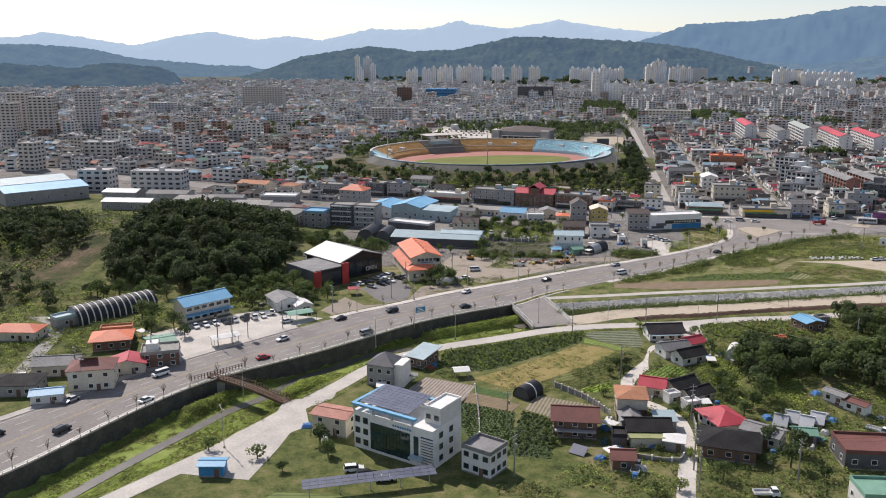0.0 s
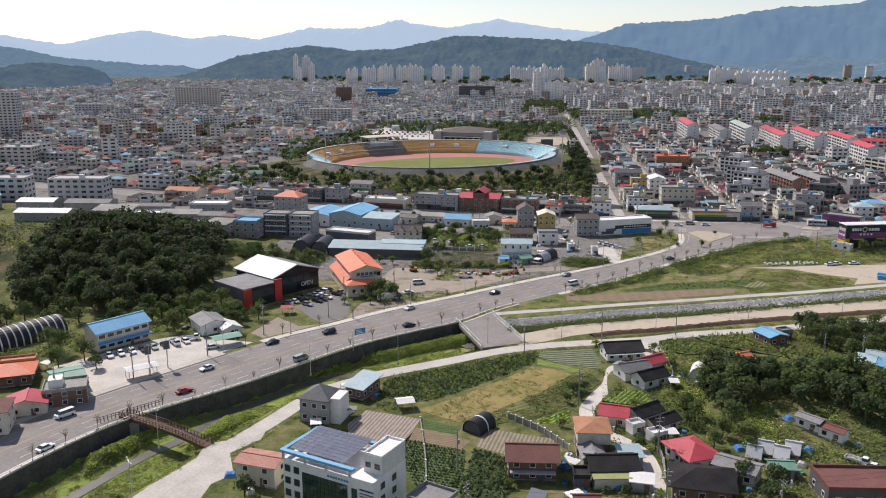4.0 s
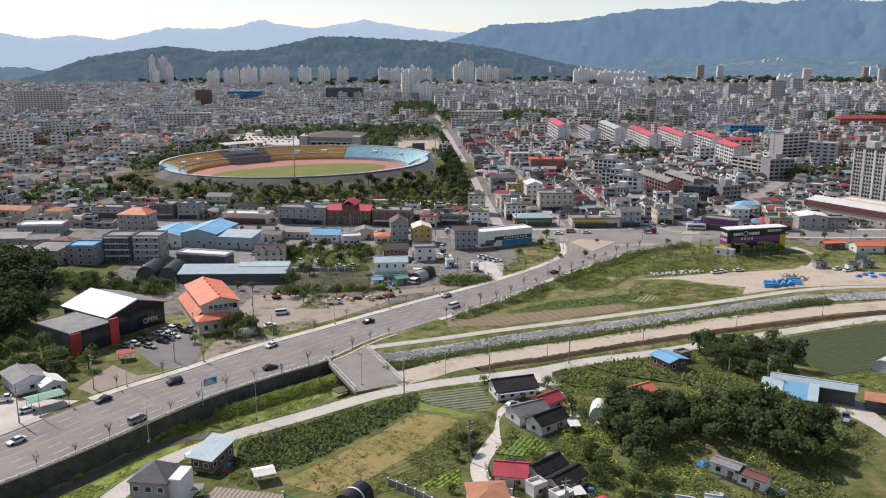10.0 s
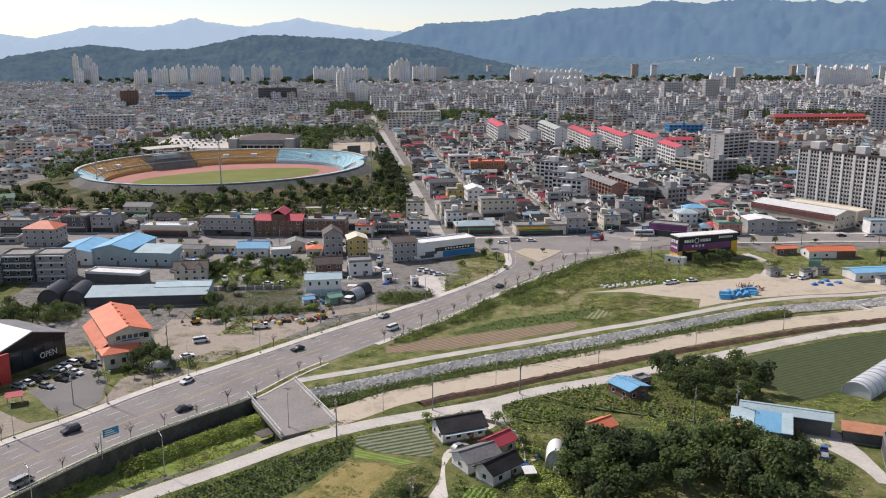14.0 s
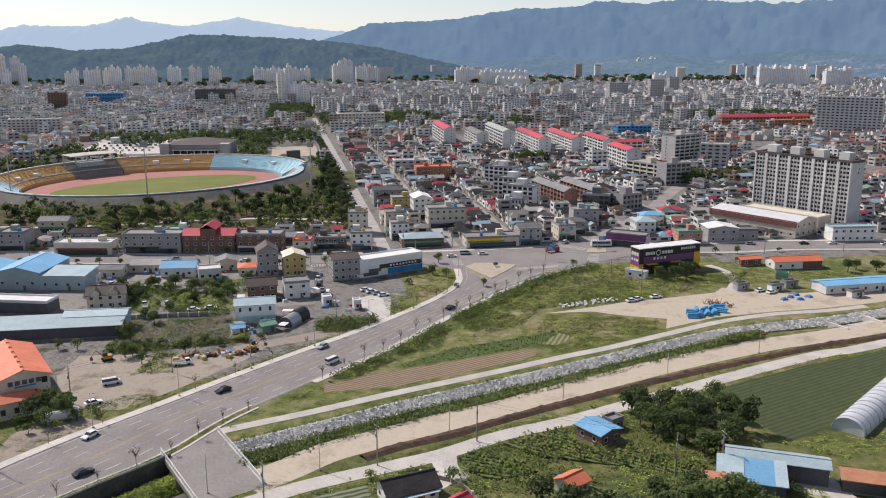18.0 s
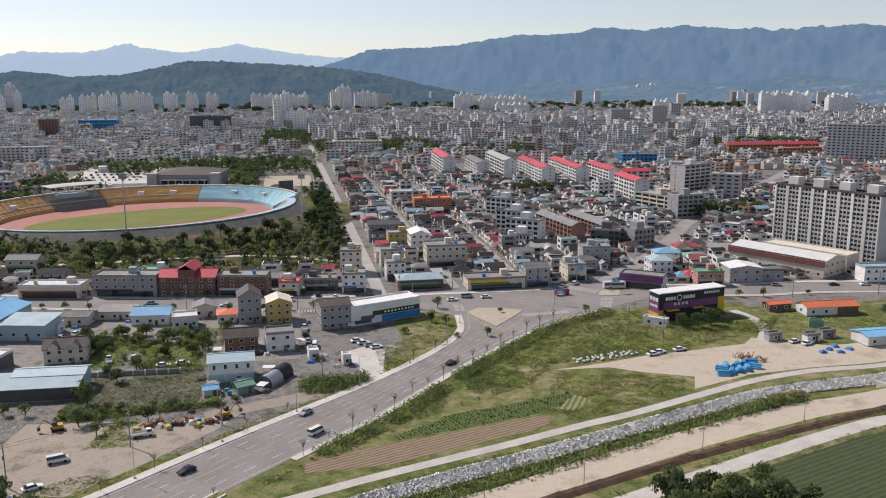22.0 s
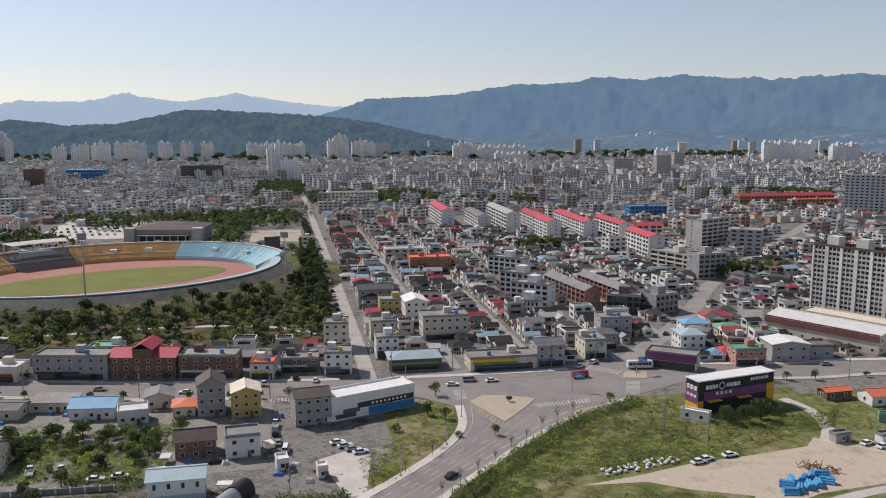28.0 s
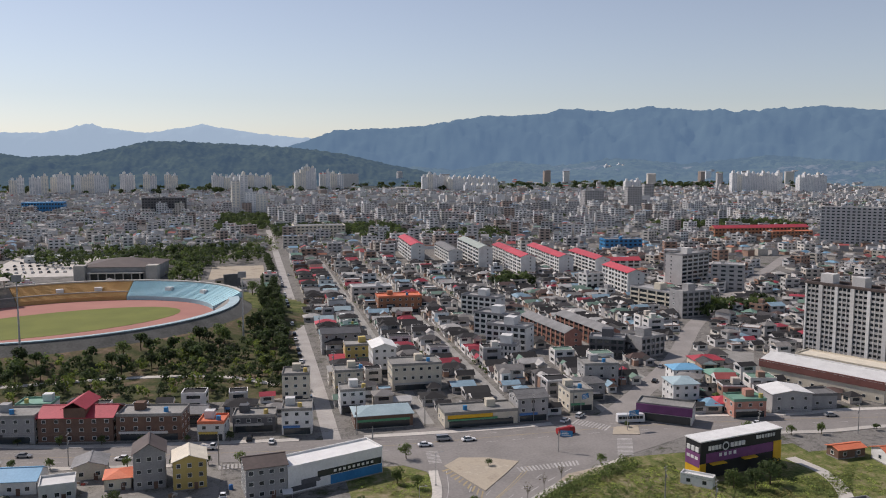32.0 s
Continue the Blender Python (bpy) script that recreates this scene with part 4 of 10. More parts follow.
class Heap:
    """Many plain buildings gathered into one mesh."""

    def __init__(self):
        self.v, self.f, self.m = [], [], []

    def quad(self, pts, mi):
        k = len(self.v)
        self.v += pts
        self.f.append(tuple(range(k, k + len(pts))))
        self.m.append(mi)

    def building(self, x, y, w, d, h, ang, roof, rise, floors, wins=True):
        c, s = math.cos(ang), math.sin(ang)

        def P(u, v, z):
            return (x + c * u - s * v, y + s * u + c * v, z)
        W, D = w / 2, d / 2
        k = len(self.v)
        ring = ((-W, -D), (W, -D), (W, D), (-W, D))
        self.v += [P(u, v, 0) for u, v in ring] + [P(u, v, h) for u, v in ring]
        for i in range(4):
            j = (i + 1) % 4
            self.f.append((k + i, k + j, k + 4 + j, k + 4 + i))
            self.m.append(0)
        k = len(self.v)
        if roof == "flat":
            t = 0.5
            self.v += [P(u, v, h) for u, v in ring] + [P(u, v, h + t) for u, v in ring] + [P(u * 0.93, v * 0.93, h + t) for u, v in ring] + [P(u * 0.93, v * 0.93, h + 0.1) for u, v in ring]
            for a in (0, 4, 8):
                for i in range(4):
                    j = (i + 1) % 4
                    self.f.append((k + a + i, k + a + j, k + a + 4 + j, k + a + 4 + i))
                    self.m.append(0 if a < 8 else 1)
            self.f.append((k + 12, k + 13, k + 14, k + 15))
            self.m.append(1)
            if h > 6:
                u, v, q = town_rng.uniform(-0.5, 0.5) * W, town_rng.uniform(-0.5, 0.5) * D, 1.4
                k = len(self.v)
                self.v += [P(u + a * q, v + b * q, z) for z in (h, h + 2.4) for a, b in ((-1, -1), (1, -1), (1, 1), (-1, 1))]
                self.f += [(k, k + 1, k + 5, k + 4), (k + 1, k + 2, k + 6, k + 5), (k + 2, k + 3, k + 7, k + 6), (k + 3, k, k + 4, k + 7), (k + 4, k + 5, k + 6, k + 7)]
                self.m += [0] * 5
        else:
            o = 0.5
            r = 0 if roof == "hip" and abs(W - D) < 0.5 else (max(W - D, 0.4) if roof == "hip" else W + o)
            self.v += [P(-W - o, -D - o, h - 0.1), P(W + o, -D - o, h - 0.1), P(W + o, D + o, h - 0.1), P(-W - o, D + o, h - 0.1), P(-r, 0, h + rise), P(r, 0, h + rise)]
            self.f += [(k, k + 1, k + 5, k + 4), (k + 1, k + 2, k + 5), (k + 2, k + 3, k + 4, k + 5), (k + 3, k, k + 4), (k + 3, k + 2, k + 1, k)]
            self.m += [1, 1 if roof == "hip" else 0, 1, 1 if roof == "hip" else 0, 1]
        if wins:
            fh = h / floors
            for fl in range(floors):
                z0, z1 = fl * fh + 0.35 * fh, fl * fh + 0.78 * fh
                for sd in range(4):
                    L = w if sd % 2 == 0 else d
                    n = max(1, int(L / 4.5))
                    for q in range(n):
                        m = (q + 0.5) / n * L - L / 2
                        hw = 0.28 * L / n
                        if sd == 0:
                            pts = [P(m - hw, -D - 0.05, z0), P(m + hw, -D - 0.05, z0), P(m + hw, -D - 0.05, z1), P(m - hw, -D - 0.05, z1)]
                        elif sd == 1:
                            pts = [P(W + 0.05, m - hw, z0), P(W + 0.05, m + hw, z0), P(W + 0.05, m + hw, z1), P(W + 0.05, m - hw, z1)]
                        elif sd == 3:
                            pts = [P(-W - 0.05, m + hw, z0), P(-W - 0.05, m - hw, z0), P(-W - 0.05, m - hw, z1), P(-W - 0.05, m + hw, z1)]
                        else:
                            continue
                        self.quad(pts, 2)

    def make(self, name, label, mats=None):
        ob = new(name, from_arrays(name, self.v, self.f, mats or [WALLS, ROOFS, M["glass"]], self.m))
        return tagged(ob, label, "houses", kind="stuff")


# places kept free of scattered houses
CLEAR = [[(-238, 498), (-238, 534), (-120, 566), (-110, 640), (56, 640), (58, 500), (-110, 496)], [(-180, 850), (-180, 1040), (-60, 1060), (56, 1060), (56, 830), (0, 830), (-60, 840)],
         [(158, 918), (164, 1040), (240, 1030), (318, 950), (330, 850), (312, 690), (270, 700), (268, 790), (225, 830), (195, 890)],
         [(232, 455), (232, 520), (285, 620), (360, 600), (360, 470)],
         [(290, 430), (290, 470), (620, 470), (620, 330), (290, 330)],
         [(-130, 460), (-130, 512), (60, 506), (60, 460)], [(64, 460), (64, 560), (96, 560), (180, 480), (180, 440)],
         [(545, 1160), (545, 1260), (745, 1260), (745, 1150)], [(60, 1170), (60, 1300), (215, 1320), (215, 1180)],
         [(-330, 420), (-330, 462), (-140, 505), (-130, 440)], [(-10, 1250), (60, 1280), (60, 1560), (-10, 1560)]]
LINES = [CROSS, DIAG, [(59, 460), (59, 1300)]]


def free(x, y, r=7):
    if stad(x, y) < 1.5 or any(inside(x, y, p) for p in CLEAR):
        return False
    return all(near_line(x, y, l) > r + (8.5 if l is CROSS else 4.5) for l in LINES)


def grid_house(x, y):
    """The close-built quarter between the long street and the diagonal one."""
    return 64 < x < 262 and 480 < y < 960 and y > 484 + max(0, (x - 172)) * 1.36


near_spots, far_spots = [], []
# rows of small houses along the side streets
lanes = [64] + STREETS_X + [262]
for a, b in zip(lanes, lanes[1:]):
    wdt = (b - a - 6) / 2
    y = 493.0
    while y < 960:
        for s in (0, 1):
            x = a + 3.2 + wdt * (s + 0.5)
            if free(x, y, 4.5) and grid_house(x, y) and not (138 < x < 178 and 562 < y < 690) and not (168 < x < 206 and 572 < y < 640):
                near_spots.append((x + town_rng.uniform(-0.6, 0.6), y + town_rng.uniform(-0.6, 0.6), wdt - 2.2, 0.0))
        y += 9.3
# the rest of the town, quarter by quarter
cell = 110
for cy in range(470, 2500, cell):
    for cx in range(-1500, 1700, cell):
        if abs(cx + 55) > 0.62 * (cy + 300) + 160:
            continue
        ang = town_rng.uniform(-0.5, 0.5)
        step = 13.0 if cy < 1300 else 15.5
        n = int(cell / step)
        for i in range(n):
            for j in range(n):
                u, v = (i + 0.5) * step - cell / 2, (j + 0.5) * step - cell / 2
                x = cx + cell / 2 + u * math.cos(ang) - v * math.sin(ang) + town_rng.uniform(-1.5, 1.5)
                y = cy + cell / 2 + u * math.sin(ang) + v * math.cos(ang) + town_rng.uniform(-1.5, 1.5)
                if j % 4 == 3 and town_rng.random() < 0.75:
                    continue
                if y < 470 + 0.28 * max(0, -x - 60) or not free(x, y) or (56 < x < 265 and 480 < y < 968 and grid_house(x, y)):
                    continue
                if y > 2050 and town_rng.random() < 0.35 or x > 900 and town_rng.random() < 0.3:
                    continue
                far_spots.append((x, y, step * 0.72, ang))
heap_near, heap_far = Heap(), Heap()
for x, y, w, ang in far_spots:
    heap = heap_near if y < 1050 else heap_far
    r = town_rng.random()
    core = math.exp(-((x - 350) / 500) ** 2 - ((y - 1500) / 450) ** 2) + 0.5 * math.exp(-((x + 450) / 300) ** 2 - ((y - 800) / 400) ** 2)
    if r < 0.07 + 0.17 * core:
        fl = town_rng.choice((3, 3, 4, 4, 5, 6) if core > 0.4 else (3, 3, 3, 4))
        heap.building(x, y, w * town_rng.uniform(0.9, 1.7), w * town_rng.uniform(0.75, 1.15), fl * 3.1, ang, "flat", 0, fl, wins=y < 1700)
    elif r < (0.3 if y < 1300 else 0.4):
        fl = town_rng.choice((1, 2, 2))
        heap.building(x, y, w * town_rng.uniform(0.75, 1.3), w * town_rng.uniform(0.6, 1.0), fl * 3.1, ang, "flat", 0, fl, wins=y < 900)
    else:
        fl = town_rng.choice((1, 1, 2))
        heap.building(x, y, w * town_rng.uniform(0.8, 1.05), w * town_rng.uniform(0.55, 0.85), fl * 2.9, ang + (math.pi / 2 if town_rng.random() < 0.4 else 0), "hip" if r < 0.75 else "gable", town_rng.uniform(1.2, 2.2), fl, wins=y < 860)
heap_near.make("town_houses", "crowded houses with dark grey, red and blue roofs")
# Far palettes are lighter than the near ones, standing in for haze.
ROOFS_FAR = palette("far_roofs_hazed", [(0.09, 0.088, 0.088), (0.24, 0.235, 0.23), (0.36, 0.35, 0.34), (0.14, 0.136, 0.133), (0.3, 0.1, 0.085), (0.2, 0.195, 0.19), (0.1, 0.097, 0.096), (0.22, 0.33, 0.43), (0.4, 0.385, 0.365), (0.12, 0.118, 0.116), (0.13, 0.126, 0.122), (0.17, 0.25, 0.2)], 0.8)
WALLS_FAR = palette("far_walls_hazed", [(0.74, 0.725, 0.7), (0.58, 0.57, 0.555), (0.8, 0.79, 0.77), (0.62, 0.58, 0.52), (0.5, 0.49, 0.48), (0.7, 0.685, 0.66), (0.42, 0.34, 0.29)], 0.8)
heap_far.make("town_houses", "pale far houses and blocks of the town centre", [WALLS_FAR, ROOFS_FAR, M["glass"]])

# nearer houses, each a thing of its own
WALL_SET = [M["white"], M["cream"], M["grey"], M["brown_brick"]]
win_me = {}


def window_mesh(w, h, frame_mat="white"):
    key = (round(w, 2), round(h, 2), frame_mat)
    if key not in win_me:
        bm = bmesh.new()
        t = 0.1
        ring = lambda o, y: [bm.verts.new(p) for p in ((-w / 2 - o, y, -o), (w / 2 + o, y, -o), (w / 2 + o, y, h + o), (-w / 2 - o, y, h + o))]
        a, b, c, e = ring(t, 0.03), ring(t, -0.09), ring(0, -0.09), ring(0, -0.02)
        for p, q in ((a, b), (b, c), (c, e)):
            for k in range(4):
                bm.faces.new((p[k], p[(k + 1) % 4], q[(k + 1) % 4], q[k])).material_index = 1
        bm.faces.new(e).material_index = 0
        bm.faces.new(a).material_index = 1
        bmesh.ops.recalc_face_normals(bm, faces=bm.faces[:])
        me = bpy.data.meshes.new("window")
        bm.to_mesh(me)
        bm.free()
        me.materials.append(M["glass"]), me.materials.append(M[frame_mat])
        win_me[key] = me
    return win_me[key]


def windows(parent, w, d, fh, floors, n, sides="swe", ww=1.5, wh=1.3, sill=1.0, frame_mat="white", base=0.0, skip=()):
    """Windows floor by floor on the named sides of a block centred on its parent; n: how many across the front."""
    me = window_mesh(ww, wh, frame_mat)
    for fl in range(floors):
        z = base + fl * fh + sill
        for sd in sides:
            L = w if sd in "sn" else d
            cnt = n if sd in "sn" else max(1, round(n * d / w))
            for q in range(cnt):
                if (fl, sd, q) in skip:
                    continue
                m = (q + 0.5) / cnt * L - L / 2
                at = {"s": pose(m, -d / 2, z), "n": pose(m, d / 2, z, 0, 0, 180), "e": pose(w / 2, m, z, 0, 0, 90), "w": pose(-w / 2, m, z, 0, 0, -90)}[sd]
                shared("window", me, parent, at)


def town_house(kind, w, d, floors, wall, roof, roof_kind):
    """A small Korean town house: walls, porch slab, roof, windows, sometimes a roof tank."""
    h = floors * 3.0
    bm = boxed(-w / 2, w / 2, -d / 2, d / 2, -0.3, h)
    if roof_kind == "gable":
        gable_wall(bm, w, d, h, 1.7)
    house = obj("house", bm, wall)
    bm = bmesh.new()
    if roof_kind == "hip":
        hip(bm, w, d, h + 0.05, 1.9, 0.7)
    elif roof_kind == "gable":
        gable(bm, w, d, h + 0.02, 1.7, 0.6)
    else:
        box(bm, -w / 2 + 0.25, w / 2 - 0.25, -d / 2 + 0.25, d / 2 - 0.25, h, h + 0.08)
        parapet(bm, w + 0.1, d + 0.1, h, 0.8)
    part("roof", bm, roof, house)
    windows(house, w, d, 3.0, floors, 2, "s", 1.7, 1.3)
    if floors > 1:
        part("balcony", boxed(-w / 2 - 0.1, w * 0.2, -d / 2 - 1.1, -d / 2 - 0.02, 2.85, 3.05), M["concrete_grey"], house)
    if roof_kind == "flat":
        bm = bmesh.new()
        tube(bm, (w * 0.2, d * 0.1, h + 0.08), (w * 0.2, d * 0.1, h + 1.5), 0.7, 0.7, 10)
        part("water_tank", bm, M["blue_strong"] if kind % 2 else M["yellow_wall"], house)
        part("stair_hut", boxed(-w * 0.35, -w * 0.05, d * 0.05, d * 0.35, h + 0.08, h + 2.3), wall, house)
    return house


LABELS = {"hip": "low house under a dark hipped roof", "gable": "small house under a pitched roof", "flat": "plain flat-roofed house with a roof tank"}
TYPES = []
for k, (w, d, fl, wl, rf, rk, word) in enumerate([
        (10.5, 8.4, 1, "cream", "black_roof", "hip", "black"), (10.5, 8.6, 2, "white", "black_roof", "hip", "black"), (10.2, 8.2, 1, "grey", "black_roof", "gable", "black"),
        (10.6, 8.6, 2, "brown_brick", "grey_roof", "flat", "grey"), (10.4, 8.2, 1, "white", "red_roof", "hip", "red"), (10.6, 8.4, 1, "cream", "grey_roof", "hip", "grey"),
        (10.2, 8.6, 2, "cream", "black_roof", "hip", "black"), (10.6, 8.4, 2, "white", "concrete_grey", "flat", "grey"), (10.2, 8.2, 1, "white", "pale_blue", "gable", "pale blue"),
        (10.4, 8.6, 1, "brown_brick", "black_roof", "hip", "black"), (10.6, 8.4, 1, "grey", "grey_roof", "gable", "grey"), (10.4, 8.2, 1, "cream", "red_roof", "gable", "red"),
        (10.5, 8.4, 1, "white", "green_roof", "flat", "green")]):
    hs = town_house(k, w, d, fl, M[wl], M[rf], rk)
    tagged(hs, "%s%s walled %s house with %s %s roof" % ("two-storey " if fl > 1 else "", wl.replace("_", " "), "town", word, {"hip": "hipped", "gable": "pitched", "flat": "flat"}[rk]), "house", "houses along the side streets")
    TYPES.append(hs)
order = [0, 1, 2, 0, 5, 6, 3, 0, 9, 4, 2, 1, 10, 7, 0, 6, 8, 9, 2, 11, 0, 12, 1]
used = set()
for k, (x, y, w, ang) in enumerate(near_spots):
    ty = order[town_rng.randrange(len(order))]
    s = w / 10.6
    m = Matrix.Translation((x, y, 0)) @ Matrix.Rotation(math.pi if town_rng.random() < 0.25 else 0, 4, "Z")
    s *= 1.12
    if k < 64:
        if ty not in used:
            used.add(ty)
            TYPES[ty].matrix_basis = m
        else:
            copy_thing(TYPES[ty], m).scale = (town_rng.uniform(0.82, 1.04), town_rng.uniform(0.84, 1.0), town_rng.uniform(0.9, 1.1))
heap2 = Heap()
for x, y, w, ang in near_spots:
    if town_rng.random() < 0.9:
        heap2.building(x + town_rng.uniform(-5, 5), y + 5.0, town_rng.uniform(2.5, 5), town_rng.uniform(1.6, 2.6), town_rng.uniform(2.0, 3.0), 0, town_rng.choice(("flat", "gable")), 0.6, 1, wins=False)
for x, y, w, ang in near_spots[64:]:
    kind = town_rng.random()
    turn = town_rng.uniform(-0.07, 0.07)
    if kind < 0.13:
        fl = town_rng.choice((1, 2, 2, 3))
        heap2.building(x, y, town_rng.uniform(8, 11), town_rng.uniform(6.8, 8.4), fl * 3.0, turn, "flat", 0, fl)
    else:
        hh = town_rng.choice((2.9, 2.9, 3.2, 5.8))
        side_x = town_rng.choice((-1, 1))
        heap2.building(x, y + 1.6, town_rng.uniform(8.6, 11.0), town_rng.uniform(4.6, 5.6), hh, turn, town_rng.choice(("hip", "gable", "gable")), town_rng.uniform(1.3, 1.9), 1 if hh < 4 else 2)
        heap2.building(x + side_x * town_rng.uniform(2.4, 3.2), y - 2.0, town_rng.uniform(4.4, 6.0), town_rng.uniform(3.2, 4.2), hh - 0.2, turn + math.pi / 2, town_rng.choice(("hip", "gable")), town_rng.uniform(1.1, 1.5), 1)
        heap2.building(x - side_x * town_rng.uniform(2.6, 4.0), y - 2.6, town_rng.uniform(2.2, 4.0), town_rng.uniform(2, 3.0), town_rng.uniform(2.0, 2.6), turn, town_rng.choice(("flat", "gable", "flat")), 0.5, 1, wins=False)
HOUSE_ROOFS = palette("house_roof_paints", [(0.026, 0.025, 0.025), (0.045, 0.042, 0.041), (0.03, 0.028, 0.028), (0.1, 0.093, 0.09), (0.028, 0.027, 0.027), (0.34, 0.05, 0.07), (0.05, 0.047, 0.046), (0.24, 0.225, 0.21), (0.035, 0.033, 0.033), (0.46, 0.44, 0.41), (0.036, 0.034, 0.033), (0.12, 0.08, 0.07), (0.25, 0.36, 0.43), (0.55, 0.53, 0.5), (0.045, 0.043, 0.043), (0.16, 0.24, 0.19)], 0.85)
heap2.make("town_houses", "rows of small houses with dark tiled roofs", [WALLS, HOUSE_ROOFS, M["glass"]])


# ---- blocks of flats ----
def flats(w, d, floors, m, wall, roof, label, stripes=0, fh=2.8, bays=8, group="", huts=0, name="apartment_building", rail=None):
    """A slab block: body, balcony bands floor by floor, stair-tower stripes, roof and roof huts."""
    h = floors * fh
    t = thing(name, m, label, "apartment building", group)
    part("wall", boxed(-w / 2, w / 2, -d / 2 + 0.8, d / 2, -0.5, h), wall, t)
    bw = w / bays
    for fl in range(floors):
        part("window_band", boxed(-w / 2 + 0.5, w / 2 - 0.5, -d / 2 + 0.3, -d / 2 + 0.79, fl * fh + 1.01, fl * fh + 2.6), M["glass"], t)
        part("balcony", boxed(-w / 2 + 0.3, w / 2 - 0.3, -d / 2, -d / 2 + 0.79, fl * fh - 0.05, fl * fh + 1.0), rail or wall, t)
    for k in range(bays + 1):
        x = -w / 2 + k * bw
        ww = 1.1 if k % 2 == 0 and stripes else 0.45
        part("pier", boxed(max(x - ww, -w / 2), min(x + ww, w / 2), -d / 2 - 0.15, -d / 2 + 0.79, 0, h), wall, t)
    if roof is not None:
        bm = bmesh.new()
        gable(bm, w, d, h + 0.02, 2.2, 0.5)
        r = part("roof", bm, roof, t)
        bm = gable_wall(bmesh.new(), w - 0.2, d - 0.2, h, 2.1)
        part("gable", bm, wall, t)
    else:
        part("roof", parapet(boxed(-w / 2, w / 2, -d / 2, d / 2, h + 0.01, h + 0.25), w, d, h + 0.25, 1.0), M["grey"], t)
    for k in range(huts):
        x = (k + 0.5) / huts * w - w / 2
        part("stair_hut", boxed(x - 2.6, x + 2.6, -1.5, 4, h + 0.25, h + 4.2), wall, t)
    me = window_mesh(1.1, 1.0)
    for fl in range(floors):
        for sx in (-1, 1):
            shared("window", me, t, pose(sx * w / 2, d * 0.15, fl * fh + 1.2, 0, 0, 90 * sx))
    return t


# the tall block beside the long hall
M["slab_wall"] = mat("slab_wall", (0.62, 0.6, 0.57), (0.5, 0.485, 0.46), 0.7, scale=0.2, fine=1.5)
M["slab_rail"] = mat("slab_rail", (0.44, 0.43, 0.415), (0.34, 0.33, 0.32), 0.7, scale=0.3, fine=1.5)
def tall_slab(m, w, d, floors, fh, bays, label):
    """A tall slab of flats: recessed balcony bands between white piers, a brown roof edge and lift huts."""
    h = floors * fh
    t = thing("apartment_building", m, label, "apartment building")
    part("wall", boxed(-w / 2, w / 2, -d / 2 + 1.2, d / 2, -0.5, h), M["slab_wall"], t)
    bw = w / bays
    for fl in range(floors):
        part("window_band", boxed(-w / 2 + 0.5, w / 2 - 0.5, -d / 2 + 0.75, -d / 2 + 1.19, fl * fh + 0.92, fl * fh + fh - 0.1), M["glass"], t)
        part("balcony", boxed(-w / 2 + 0.3, w / 2 - 0.3, -d / 2 + 0.15, -d / 2 + 1.19, fl * fh - 0.08, fl * fh + 0.9), M["slab_rail"], t)
    for k in range(bays + 1):
        x = -w / 2 + k * bw
        ww = 0.75 if k % 2 == 0 else 0.95
        part("pier", boxed(max(x - ww, -w / 2 - 0.02), min(x + ww, w / 2 + 0.02), -d / 2 - 0.15, -d / 2 + 1.18, -0.4, h + 0.3), M["white"] if k % 2 == 0 else M["slab_wall"], t)
        if k < bays:
            for q in (0.36, 0.64):
                part("mullion", boxed(x + bw * q - 0.16, x + bw * q + 0.16, -d / 2 + 0.05, -d / 2 + 0.74, 0, h), M["slab_wall"], t)
    part("roof", parapet(boxed(-w / 2, w / 2, -d / 2 + 1.2, d / 2, h + 0.01, h + 0.25), w + 0.5, d + 0.3, h + 0.31, 1.1, 1.2), M["hall_roof"], t, "brown roof edge")
    for k in range(4):
        x = (k + 0.62) / 4 * w - w / 2 - 1.5
        part("lift_hut", boxed(x - 3.0, x + 3.0, -2.0, 3.5, h + 0.26, h + 5.0), M["slab_wall"], t)
    me = window_mesh(1.0, 0.9)
    for fl in range(floors - 3, floors):
        shared("window", me, t, pose(w / 2, d * 0.1, fl * fh + 0.9, 0, 0, 90))


M["hall_roof"] = mat("hall_roof", (0.11, 0.085, 0.075), (0.075, 0.058, 0.052), 0.7, scale=0.2, fine=1.0)
tall_slab(pose(302, 520.6, 0, 0, 0, -67.7), 60, 12, 15, 2.27, 8, "tall pale slab block of flats with white piers")
# five-storey slabs with red or grey roofs, each given by its south-west corner
SLABS = [(172, 930, 84, "red_roof", 5, 3.1), (202, 914, 70, "grey_roof", 4, 2.8), (222, 888, 88, "pale_green", 5, 3.2), (242, 837, 48, "red_roof", 5, 2.8), (244.5, 886, 48, "red_roof", 5, 2.8), (271, 830, 46, "red_roof", 5, 2.8), (273.5, 877, 46, "red_roof", 5, 2.8), (294, 811, 62, "red_roof", 5, 2.8), (281, 726, 46, "red_roof", 5, 3.0)]
M["pale_green"] = mat("pale_green", (0.42, 0.46, 0.41), (0.32, 0.36, 0.32), 0.7, scale=0.2, fine=1.5)
for x, y, L, rf, fl, fh in SLABS:
    flats(L, 12, fl, pose(x + 6, y + L / 2, 0, 0, 0, -92), M["white"], M[rf], "five-storey white slab block with a %s roof" % rf.split("_")[0].replace("pale", "pale green"), 1, fh, 8, "slab blocks")
flats(34, 11, 4, pose(316, 822, 0, 0, 0, -4), M["white"], M["red_roof"], "five-storey white slab block with a red roof", 1, 2.9, 6, "slab blocks")

